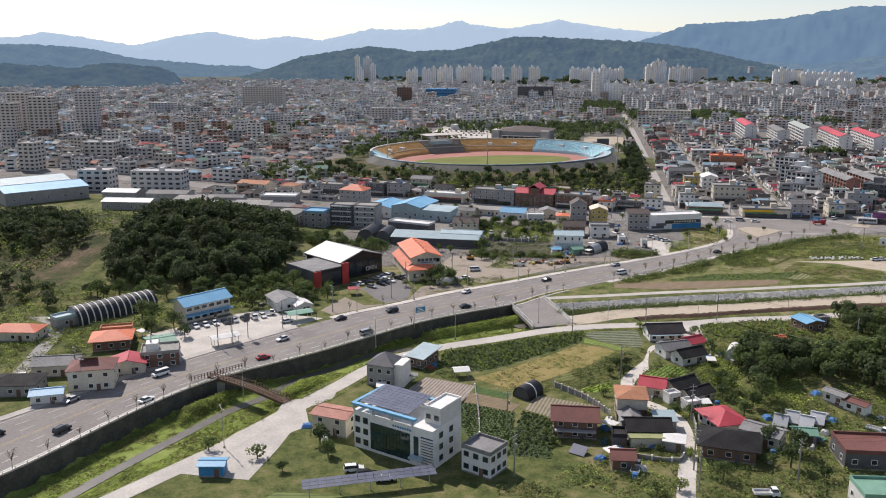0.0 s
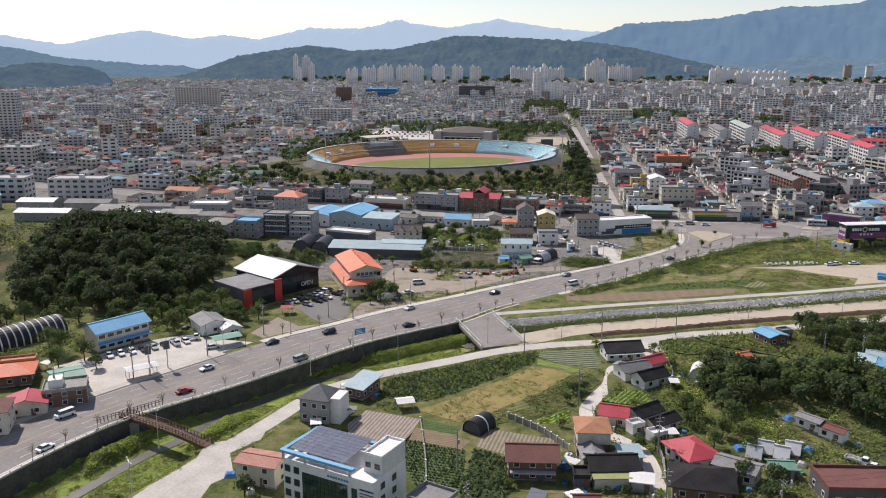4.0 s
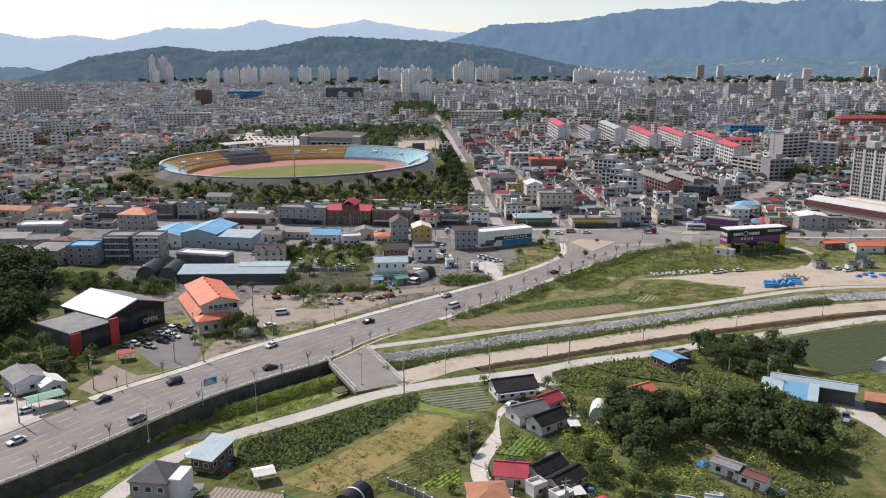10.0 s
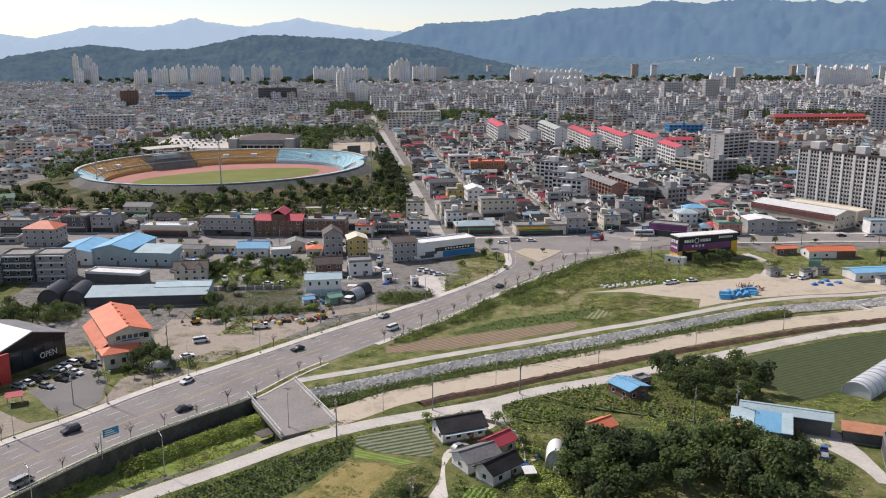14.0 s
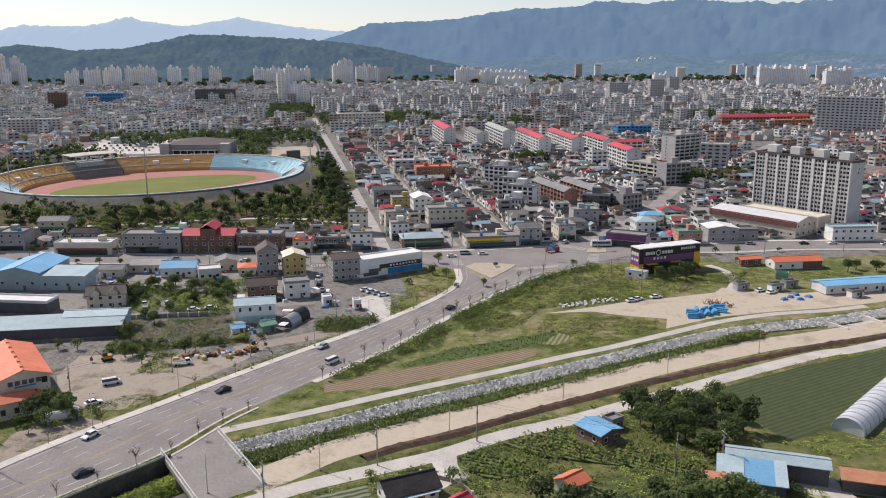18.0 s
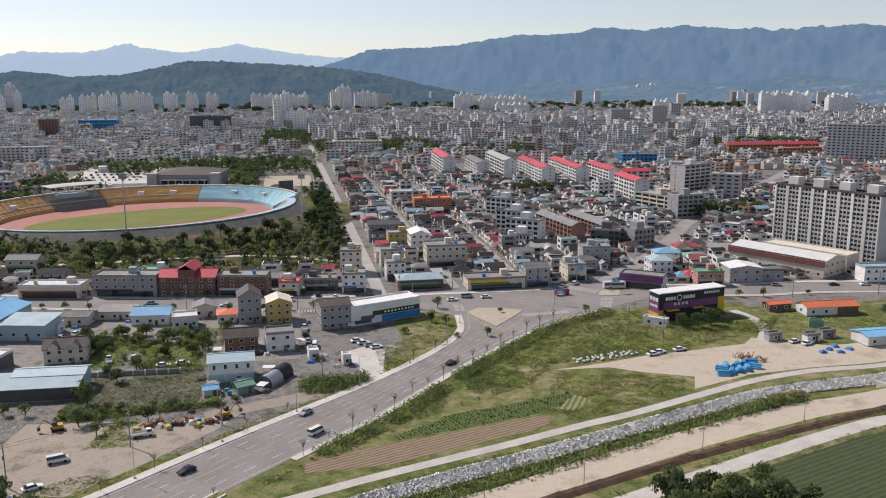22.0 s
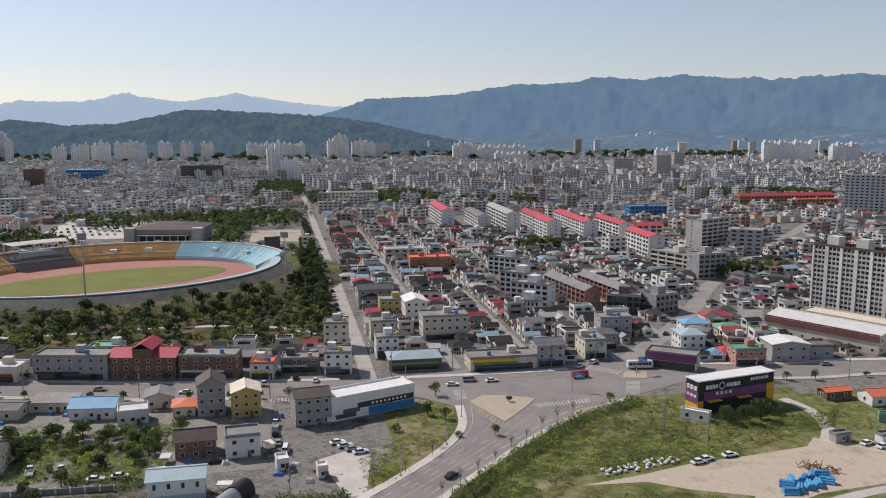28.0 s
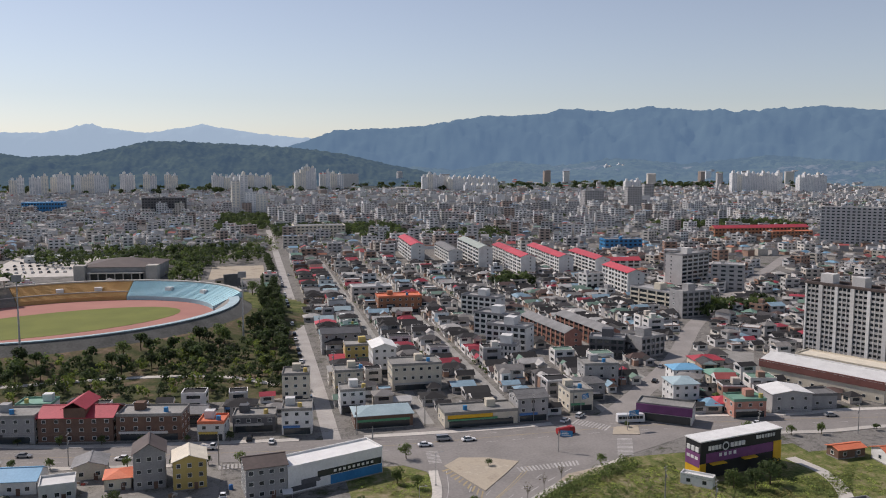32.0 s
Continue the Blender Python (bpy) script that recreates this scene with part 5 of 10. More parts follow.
# Window tone for the far towers, paler than other glass to suggest haze.
M["tower_glass"] = mat("tower_glass", (0.4, 0.42, 0.45), (0.3, 0.32, 0.35), 0.4)
# pale blocks and brick terraces inside the close-built quarter
for x, y, L, fl, rot in ((163, 674, 24, 4, -47), (155.5, 619, 22, 4, -46), (153, 588, 21, 4, -42), (146.5, 573, 12, 2, -30)):
    flats(L, 10, fl, pose(x + 3.4, y + 3.6, 0, 0, 0, rot), M["white"], None, "pale four-storey block with a greenish flat roof" if fl > 2 else "small pale two-storey block of flats", 0, 2.8, 6, "pale blocks in the quarter", 1)
for x, y in ((177, 606), (196, 604)):
    flats(50, 9, 3, pose(x + 5, y, 0, 0, 0, -83), M["tile_pink"], M["grey_roof"], "brick terrace of stepped houses", 0, 2.8, 10, "brick terraces", rail=M["brown_brick"])
for x, y, w, d, fl, rot, wl, lab in ((196, 566, 16, 10, 3, -28, "dark_grey", "dark three-storey block of flats"), (214, 564, 15, 10, 3, 20, "grey", "grey three-storey block with flat roof"), (277, 675, 36, 12, 4, -70, "cream", "cream four-storey block of flats"), (340, 756, 32, 14, 8, 26, "slab_wall", "pale eight-storey block of flats"), (284, 650, 20, 12, 5, 10, "grey", "grey five-storey block of flats")):
    flats(w, d, fl, pose(x, y, 0, 0, 0, rot), M[wl], None, lab, 0, 2.9, 5, huts=1)

# far towers at the foot of the hill, and scattered ones
far = Heap()
TOWERS = [(-678, 2440, 16, 77), (-663, 2420, 20, 42), (-650, 2450, 23, 78), (-632, 2440, 21, 58), (-496, 2352, 38, 43), (-446, 2343, 45, 47), (-412, 2410, 51, 50), (-341, 2402, 89, 51), (-269, 2480, 39, 52), (-215, 2480, 38, 51), (-165, 2500, 37, 46),
          (12, 2500, 177, 44), (17, 1624, 31, 62), (42, 1612, 38, 35), (176, 2490, 66, 58), (189, 2500, 34, 66), (230, 2495, 30, 52), (261, 2510, 41, 47), (512, 2450, 69, 45), (620, 2440, 163, 37), (612, 2317, 106, 21), (1323, 2199, 167, 50), (1430, 2120, 102, 46), (1045, 2349, 53, 28), (1390, 3300, 36, 62), (1440, 3290, 36, 62), (1345, 3310, 22, 44)]
for x, y, w, h in TOWERS:
    turn, fl = town_rng.uniform(-0.25, 0.25), max(8, int(h / 2.9))
    cuts = max(1, round(w / 17))
    w *= 0.86
    for q in range(cuts):
        u = (q + 0.5) / cuts * w - w / 2
        hh = h * (1 - 0.07 * ((q + int(x)) % 3))
        bx, by = x + u * math.cos(turn), y + u * math.sin(turn)
        far.building(bx, by, w / cuts - 0.4, 15, hh, turn, "flat", 0, fl)
        far.building(bx, by + 2, w / cuts * 0.4, 7, hh + 5, turn, "flat", 0, 2, wins=False)
# Tower wall colours raised to carry the brightness that haze would give.
far.make("far_towers", "far pale towers of flats at the foot of the hill", [palette("hazed_tower_paints", [(0.86, 0.85, 0.82), (0.8, 0.79, 0.77), (0.86, 0.81, 0.7), (0.78, 0.77, 0.76)], 0.8), M["grey"], M["tower_glass"]])
vil = Heap()
for k in range(420):
    x, y = town_rng.uniform(-300, 2400), town_rng.uniform(2450, 3350)
    if 0.02 < (x - 20) / y < 0.75:
        big = town_rng.random() < 0.12
        vil.building(x, y, town_rng.uniform(40, 90) if big else town_rng.uniform(12, 30), 14, town_rng.uniform(4, 9) if town_rng.random() < 0.93 else 42, town_rng.uniform(-0.4, 0.4), "flat" if big else "gable", 3, 2, wins=False)
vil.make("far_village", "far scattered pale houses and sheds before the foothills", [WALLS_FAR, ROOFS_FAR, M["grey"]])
left = Heap()
for x, y, w, h, a in [(-620, 812, 30, 38, 0.2), (-585, 830, 26, 44, 0.2), (-565, 884, 24, 48, 0.2), (-640, 870, 26, 46, 0.2), (-540, 1360, 70, 34, 0.05), (-430, 588, 14, 22, 0), (-322, 506, 22, 14, 0.1), (-270, 495, 34, 16, 0.1), (-400, 640, 26, 18, 0.1), (-640, 1200, 40, 16, 0.1),
                      (627, 1620, 38, 33, 0.1), (687, 1583, 27, 40, 0.0), (853, 1865, 22, 35, 0.0), (-258, 1109, 54, 18, 0.1), (83, 1469, 22, 19, 0.0), (640, 958, 67, 41, -0.75), (350, 790, 18, 22, -0.6), (360, 735, 22, 18, -0.6), (110, 748, 26, 9, 0)]:
    left.building(x, y, w, 14, h, a, "flat", 0, max(3, int(h / 3)))
for label, x, y, w, d, h, ang, wl, rf, fl in (
        ("wide bright blue hall in the far town", -296, 1706, 63, 26, 18, 0.0, "blue_strong", "blue_roof", 3), ("broad dark building on the park hill", -102, 1646, 68, 20, 26, 0.0, "dark_grey", "dark_grey", 6), ("brown brick tower block in the far town", -338, 1547, 27, 18, 27, 0.1, "brown_brick", "grey_roof", 8),
        ("blue sided hall among houses", 394, 988, 38, 18, 11, -0.1, "blue_strong", "grey_roof", 3), ("long school with a red roof by dark woods", 603, 1072, 118, 12, 12, -0.02, "tile_orange", "red_roof", 3), ("orange school wing with flat roof", 620, 1040, 50, 12, 10, -0.02, "tile_orange", "orange_roof", 3),
        ("cream civic hall with a flat roof", 110, 1190, 60, 24, 14, 0.0, "cream", "grey_roof", 4)):
    one_block = Heap()
    one_block.building(x, y, w, d, h, ang, "gable" if "red roof" in label else "flat", 3, fl)
    tagged(new("town_building", from_arrays("town_building", one_block.v, one_block.f, [M[wl], M[rf], M["glass"]], one_block.m)), label, "building")
left.make("mid_rise_blocks", "scattered pale mid-rise blocks", [palette("mid_rise_paints", [(0.62, 0.6, 0.57), (0.42, 0.41, 0.4), (0.55, 0.5, 0.45), (0.5, 0.49, 0.48)], 0.8), M["grey"], M["glass"]])


# ---- stadium ----
M["stadium_wall"] = mat("stadium_wall", (0.15, 0.145, 0.13), (0.075, 0.075, 0.065), 0.9, scale=0.1, fine=1.0)
def ring(bm, prof, a0, a1, n, rx, ry, mi=0):
    """Sweeps a section (outward metres, height) along part of an oval."""
    rows = []
    for k in range(n + 1):
        a = radians(a0 + (a1 - a0) * k / n)
        c, s = math.cos(a), math.sin(a)
        nv = Vector((c / rx, s / ry)).normalized()
        rows.append([bm.verts.new((rx * c + nv.x * o, ry * s + nv.y * o, z)) for o, z in prof])
    for r, q in zip(rows, rows[1:]):
        for k in range(len(prof)):
            j = (k + 1) % len(prof)
            bm.faces.new((r[k], r[j], q[j], q[k])).material_index = mi
    if abs(a1 - a0) < 359:
        bm.faces.new(rows[0]), bm.faces.new(rows[-1])
    return bm


M["stand_grey"] = mat("stand_grey", (0.3, 0.27, 0.23), (0.2, 0.18, 0.16), 0.8, scale=0.2, fine=1.2)
SM = pose(STAD_C[0], STAD_C[1], 0, 0, 0, STAD_R)
stadium = thing("stadium", SM, "oval athletics stadium with orange and pale blue stands", "stadium")
RX, RY = 101.0, 83.5


def oval(rx, ry, z0, z1, n=72):
    bm = bmesh.new()
    lo = [bm.verts.new((rx * math.cos(2 * math.pi * k / n), ry * math.sin(2 * math.pi * k / n), z0)) for k in range(n)]
    hi = [bm.verts.new((v.co.x, v.co.y, z1)) for v in lo]
    bm.faces.new(hi)
    for k in range(n):
        bm.faces.new((lo[k], lo[(k + 1) % n], hi[(k + 1) % n], hi[k]))
    return bm


part("track", oval(RX - 12, RY - 12, 0.4, 2.0), M["track_red"], stadium, "faded red running track")
part("pitch", oval(70, 34, 1.9, 2.12), M["pitch"], stadium, "mown green grass pitch")
part("bank", ring(bmesh.new(), [(-13, 1.4), (-13, 3.0), (-4, 8.9), (0, 9.3), (0.6, 9.0), (0.6, 1), (-13, 1)], 174, 346, 70, RX, RY), M["concrete_grey"], stadium, "low grey concrete bank")
part("outer_wall", ring(bmesh.new(), [(0.62, 9.0), (1.4, 9.0), (9, 4.4), (9, 1), (0.62, 1)], 174, 346, 70, RX, RY), M["stadium_wall"], stadium, "dark weathered outer slope of the bank")
part("coping", ring(bmesh.new(), [(-5, 8.75), (-5, 9.15), (0.9, 9.85), (0.9, 9.35)], 174, 346, 70, RX, RY), M["pale_blue"], stadium, "pale blue grey coping slabs")
steps = [(-14.0, 1.6)]
for k in range(14):
    steps += [(-14.0 + k * 1.15, 4.6 + k * 0.52), (-14.0 + (k + 1) * 1.15, 4.6 + k * 0.52)]
steps += [(2.1, 11.9), (3.5, 11.9), (3.5, 1), (-14, 1)]
part("stand", ring(bmesh.new(), steps, -14, 50, 36, RX, RY), M["seat_blue"], stadium, "pale blue terraced stand")
part("stand", ring(bmesh.new(), steps, 50.3, 92, 18, RX, RY), M["seat_orange"], stadium, "orange terraced stand")
part("stand", ring(bmesh.new(), steps, 92.3, 116, 10, RX, RY), M["stand_grey"], stadium, "grey concrete main stand")
part("stand", ring(bmesh.new(), steps, 116.3, 160, 20, RX, RY), M["seat_orange"], stadium, "orange terraced stand")
part("stand", ring(bmesh.new(), steps, 160.3, 174, 8, RX, RY), M["seat_blue"], stadium, "pale blue terraced stand")
part("rim", ring(bmesh.new(), [(2, 11.7), (2, 12.5), (4, 12.5), (4, 1), (3.6, 1), (3.6, 11.7)], -14, 174, 80, RX, RY), M["concrete"], stadium, "pale concrete rim wall")
part("gangway", ring(bmesh.new(), [(-9.6, 6.55), (-9.6, 7.1), (-9.0, 7.1), (-9.0, 6.55)], 50, 174, 50, RX, RY), M["concrete"], stadium)
part("canopy", ring(bmesh.new(), [(-8, 17.2), (-8, 17.6), (4, 18.4), (4, 18.0)], 93, 115, 9, RX, RY), M["concrete"], stadium, "concrete canopy of the main stand")
for a in (93.5, 99, 104, 109, 114.5):
    bm = bmesh.new()
    c, s = math.cos(radians(a)), math.sin(radians(a))
    tube(bm, ((RX + 2) * c, (RY + 2) * s, 9), ((RX + 2) * c, (RY + 2) * s, 18.2), 0.5)
    part("column", bm, M["concrete"], stadium)
part("press_box", ring(bmesh.new(), [(-6, 9), (-6, 11.8), (1, 11.8), (1, 9)], 98, 110, 8, RX, RY), M["pale_blue"], stadium, "pale press box")
for a in (12, 32, 62, 76, 134, 148):
    c, s = math.cos(radians(a)), math.sin(radians(a))
    part("stair_exit", boxed(-1.6, 1.6, -2.2, 2.2, 0, 2.2), M["white"], stadium, m=pose((RX - 6) * c, (RY - 6) * s, 7.2, 0, 0, a))
t = thing("score_board", pose(21, 805, 0, 0, 0, 200), "dark score board on a frame", "score board")
part("board", boxed(-5.8, 5.8, -0.8, 0.8, 3, 11.5), M["dark_grey"], t)
for sx in (-4, 4):
    part("post", boxed(sx - 0.5, sx + 0.5, -0.5, 0.5, -0.5, 3), M["concrete_grey"], t)

# ---- single buildings ----
M["green_terrace"] = mat("green_terrace", (0.36, 0.38, 0.17), (0.27, 0.29, 0.13), 0.7, scale=0.3, fine=2)
FOOT = []


def building(label, x, y, w, d, h, rot, wall, kind, roof, floors=1, n=3, sides="sew", name="house", category="house", rise=1.8, over=0.5, door=True, ww=1.15, wh=1.1, base=None, z=None, frame_mat="white", plinth=True):
    """Walls, roof, windows, a door and a plinth; kind of roof: flat, gx, gy, hip or mono."""
    z0 = land(x, y) if z is None else z
    FOOT.append((x, y, w / 2 + 0.8, d / 2 + 0.8, radians(rot)))
    t = thing(name, pose(x, y, z0, 0, 0, rot), label, category)
    wm, rm = M[wall], M[roof]
    bm = boxed(-w / 2, w / 2, -d / 2, d / 2, -0.6, h)
    if kind in ("gx", "gy"):
        gable_wall(bm, w - 0.02, d - 0.02, h, rise - 0.02, "x" if kind == "gx" else "y")
    part("wall", bm, wm, t)
    bm = bmesh.new()
    if kind == "gx":
        gable(bm, w, d, h + 0.03, rise, over, 0.16, "x")
        box(bm, -w / 2 - over - 0.04, w / 2 + over + 0.04, -0.22, 0.22, h + rise + 0.1, h + rise + 0.3)
    elif kind == "gy":
        gable(bm, w, d, h + 0.03, rise, over, 0.16, "y")
        box(bm, -0.22, 0.22, -d / 2 - over - 0.04, d / 2 + over + 0.04, h + rise + 0.1, h + rise + 0.3)
    elif kind == "hip":
        hip(bm, w, d, h + 0.16, rise, over)
    elif kind == "mono":
        lo = [bm.verts.new(p) for p in ((-w / 2 - over, -d / 2 - over, h + 0.02), (w / 2 + over, -d / 2 - over, h + 0.02), (w / 2 + over, d / 2 + over, h + rise), (-w / 2 - over, d / 2 + over, h + rise))]
        hi = [bm.verts.new(v.co + Vector((0, 0, 0.18))) for v in lo]
        bm.faces.new(lo), bm.faces.new(hi)
        for k in range(4):
            bm.faces.new((lo[k], lo[(k + 1) % 4], hi[(k + 1) % 4], hi[k]))
    else:
        parapet(boxed_in(bm, -w / 2 + 0.2, w / 2 - 0.2, -d / 2 + 0.2, d / 2 - 0.2, h, h + 0.1), w + 0.12, d + 0.12, h - 0.3, 1.0)
    part("roof", bm, rm, t)
    if n:
        windows(t, w, d, h / floors, floors, n, sides, ww, min(wh, h / floors - 1.2), h / floors * 0.34, frame_mat)
    if door:
        part("door", boxed(w * 0.12, w * 0.12 + 1.1, -d / 2 - 0.07, -d / 2 + 0.02, 0, 2.1), M["brown_brick"] if wall != "brown_brick" else M["dark_grey"], t)
    if plinth:
        part("plinth", boxed(-w / 2 - 0.06, w / 2 + 0.06, -d / 2 - 0.06, d / 2 + 0.06, -0.6, 0.35), M["concrete_grey"], t)
    return t


def boxed_in(bm, *dims):
    return box(bm, *dims)


def arch_shed(label, x, y, w, length, h, rot, cover, ends, ribs=0, rib_mat=None, name="arched_shed"):
    """A round-backed hangar or poly tunnel with end walls and ribs."""
    FOOT.append((x, y, length / 2 + 0.6, w / 2 + 0.6, radians(rot)))
    t = thing(name, pose(x, y, land(x, y), 0, 0, rot), label, "shed")
    prof = [(-w / 2 * math.cos(a), h * math.sin(a) ** 0.8) for a in [math.pi * k / 14 for k in range(15)]]
    bm = bmesh.new()
    a, b = [[bm.verts.new((l, u, v)) for u, v in prof] for l in (-length / 2, length / 2)]
    c, e = [[bm.verts.new((l, u * 0.97, v * 0.97)) for u, v in prof] for l in (-length / 2, length / 2)]
    for k in range(14):
        bm.faces.new((a[k], a[k + 1], b[k + 1], b[k]))
        bm.faces.new((c[k], e[k], e[k + 1], c[k + 1]))
        bm.faces.new((a[k], c[k], c[k + 1], a[k + 1]))
        bm.faces.new((b[k], b[k + 1], e[k + 1], e[k]))
    part("cover", bm, M[cover], t)
    for l in (-length / 2 + 0.4, length / 2 - 0.4):
        bm = bmesh.new()
        r = [[bm.verts.new((l + o, u * 0.95, v * 0.95)) for u, v in prof] for o in (-0.08, 0.08)]
        bm.faces.new(r[0]), bm.faces.new(r[1])
        for k in range(14):
            bm.faces.new((r[0][k], r[0][k + 1], r[1][k + 1], r[1][k]))
        part("end_wall", bm, M[ends], t)
    for q in range(ribs):
        l = (q + 0.5) / ribs * length - length / 2
        bm = bmesh.new()
        r = [[bm.verts.new((l + o, u * s, v * s)) for u, v in prof] for o, s in ((-0.22, 0.99), (-0.22, 1.025), (0.22, 1.025), (0.22, 0.99))]
        for k in range(14):
            for g in range(4):
                bm.faces.new((r[g][k], r[g][k + 1], r[(g + 1) % 4][k + 1], r[(g + 1) % 4][k]))
        part("rib", bm, M[rib_mat or "white"], t)
    return t


# between the cross street and the main road
t = building("long white flat-roofed shop with a blue window band", 55.5, 441, 30, 9.5, 7.4, 22, "white", "flat", "white", 2, 0, name="shop", category="shop", door=False)
part("window_band", boxed(-6, 14.6, -4.9, -4.7, 3.2, 5.0), M["glass"], t)
part("blue_panel", boxed(-2, 14.8, -4.88, -4.7, 0.4, 3.0), M["blue_strong"], t, "blue painted lower wall")
part("mural", boxed(-14, -6.5, -4.86, -4.7, 0.8, 2.2), M["dark_grey"], t, "dark painted curve on the wall")
part("mural", boxed(-11, -5.2, -4.87, -4.7, 2.21, 3.6), M["dark_grey"], t)
for q in range(9):
    part("lettering_bar", boxed(-1 + q * 1.5, -0.2 + q * 1.5, -4.98, -4.86, 3.8, 4.5), M["white"], t)
building("three-storey grey house with a brown pitched roof", 37, 435, 11, 10, 9, 8, "grey", "gx", "hall_roof", 3, 4, rise=1.6, ww=1.2)
t = building("three-storey yellow house with a pale yellow roof", 16.5, 446, 9, 10, 8.4, 5, "yellow_wall", "gy", "cream", 3, 3, rise=1.6, ww=1.0)
part("side_wall", boxed(4.52, 4.6, -4.9, 4.9, 0, 8.3), M["white"], t)
building("tall grey house with a steep brown pitched roof", 5.5, 449, 8.5, 10, 10.4, 5, "grey", "gy", "hall_roof", 3, 3, rise=2.6, ww=1.1)
building("white two-storey house with grey bands", 17, 411, 9.5, 8, 6.4, 6, "white", "flat", "grey_roof", 2, 2)
building("two-storey brick house with a brown gabled roof", 4, 413, 11, 8, 5.2, 5, "brown_brick", "gx", "hall_roof", 2, 3, rise=2.2)
t = building("white two-storey hall with a pale green metal roof", 2.5, 383, 13.5, 8.5, 6.8, 2, "white", "gx", "pale_blue", 2, 4, "s", ww=0.8, wh=1.4, rise=1.4)
part("wall_band", boxed(-6.83, 6.83, -4.32, -4.2, 0.36, 2.9), M["pale_blue"], t, "grey blue lower wall")
building("small shed with a bright blue roof", -3, 370, 4, 4, 2.2, 10, "white", "gx", "blue_roof", 1, 0, name="shed", category="shed", rise=0.6)
arch_shed("grey arched shed with an open front", 14.5, 376, 5.2, 7, 3.6, 60, "steel", "dark_grey")
arch_shed("black sheeted arched shed", 17.5, 381.5, 5.6, 6, 3.9, 60, "black", "dark_grey")
building("small bright green cabin", 6.5, 370.5, 5, 4.5, 2.6, 25, "green_roof", "gx", "green_roof", 1, 0, name="cabin", category="cabin", rise=0.8)
building("small white cabin beside parked lorries", 28, 398, 3.2, 4.5, 2.9, 8, "white", "flat", "white", 1, 1, "s", name="cabin", category="cabin")
building("small white cabin beside parked lorries", 38.5, 390, 2.6, 3.4, 3.2, 8, "white", "flat", "white", 1, 1, "s", name="cabin", category="cabin")
t = building("low white house with a bright blue roof", -30.5, 452, 14, 10, 4.2, -6, "white", "gx", "blue_roof", 1, 3, rise=2.0)
building("low white workshop with a flat roof", -18, 444, 9, 8, 4.4, 8, "white", "flat", "white", 1, 3, name="workshop", category="workshop")
building("low cream store with grey roof", -63, 457, 20, 9, 3.6, -10, "cream", "gx", "grey_roof", 1, 3, name="store", category="store", rise=1.0)
building("low cream store with grey roof", -45, 461, 14, 8, 3.4, -8, "cream", "mono", "concrete_grey", 1, 3, name="store", category="store", rise=0.7)
building("small white annex with flat roof", -66, 444, 9, 6, 3.4, -8, "white", "flat", "white", 1, 2, name="annex", category="annex")
building("low house with a grey pitched roof", -12, 459, 9, 9, 4.2, 4, "cream", "gy", "grey_roof", 1, 2, rise=1.4)
building("small house with an orange tiled roof", -3, 449, 7, 8, 3.4, 4, "cream", "hip", "orange_roof", 1, 2, rise=1.1)
building("warehouse with a bright blue metal roof", -106, 452, 17, 24, 6.0, -8, "white", "gy", "blue_roof", 1, 3, "s", name="warehouse", category="warehouse", rise=1.8)
building("tall warehouse with a blue metal roof", -88, 451, 18, 26, 7.2, -12, "pale_blue", "gy", "blue_roof", 1, 3, "s", name="warehouse", category="warehouse", rise=2.2)
building("pale warehouse with a light blue roof", -72, 441, 18, 13, 6.0, -12, "pale_blue", "mono", "pale_blue", 1, 4, "s", name="warehouse", category="warehouse", rise=1.0)
for bx in (-120, -107):
    t = building("four-storey dark grey block with white balcony lines", bx, 417, 12.5, 11, 11.5, -3, "dark_grey" if bx < -110 else "grey", "flat", "concrete_grey", 4, 3, name="apartment_house", category="apartment building")
    for q in range(4):
        part("balcony", boxed(-5.5, 5.5, -6.4, -5.52, 2.6 + q * 2.8, 3.1 + q * 2.8), M["white"], t)
building("three-storey house with a bright red hipped roof", -134, 487, 16, 12, 8.5, -10, "grey", "hip", "orange_roof", 3, 4, rise=3.0)
# Dark grey walls stand for the shade under an open roof.
building("long white-roofed shed, its shaded open inside painted dark", -81, 409, 24, 8, 4.6, -17, "dark_grey", "flat", "white", 1, 0, name="shed", category="shed", door=False)
t = building("two-storey house with a dark gabled roof and dormers", -52, 411, 13, 9, 5.4, 3, "cream", "gx", "hall_roof", 2, 4, rise=2.4)
for dx in (-3.4, 3.0):
    bm = gable(bmesh.new(), 3, 3.4, 6.3, 1.4, 0.3, 0.12, "y")
    part("dormer_roof", bm, M["hall_roof"], t, m=pose(dx, -3.4, 0))
    part("dormer", gable_wall(boxed(-1.4, 1.4, -1.6, 1.6, 5.0, 6.3), 2.8, 3.2, 6.3, 1.3, "y"), M["cream"], t, m=pose(dx, -3.4, 0))
t = building("long low shed with a pale blue metal roof", -62, 378, 43, 10, 4.0, -1, "dark_grey", "mono", "pale_blue", 1, 0, name="shed", category="shed", rise=1.6, door=False)
building("raised pale blue roofed store", -50, 384, 20, 8, 5.4, -2, "pale_blue", "gx", "pale_blue", 1, 0, name="store", category="store", rise=1.0)
arch_shed("black sheeted arched hangar", -97.5, 384, 8.6, 15, 6.2, 88, "black", "dark_grey")
arch_shed("black sheeted arched hangar", -88.5, 383, 8.6, 15, 6.2, 88, "black", "dark_grey")

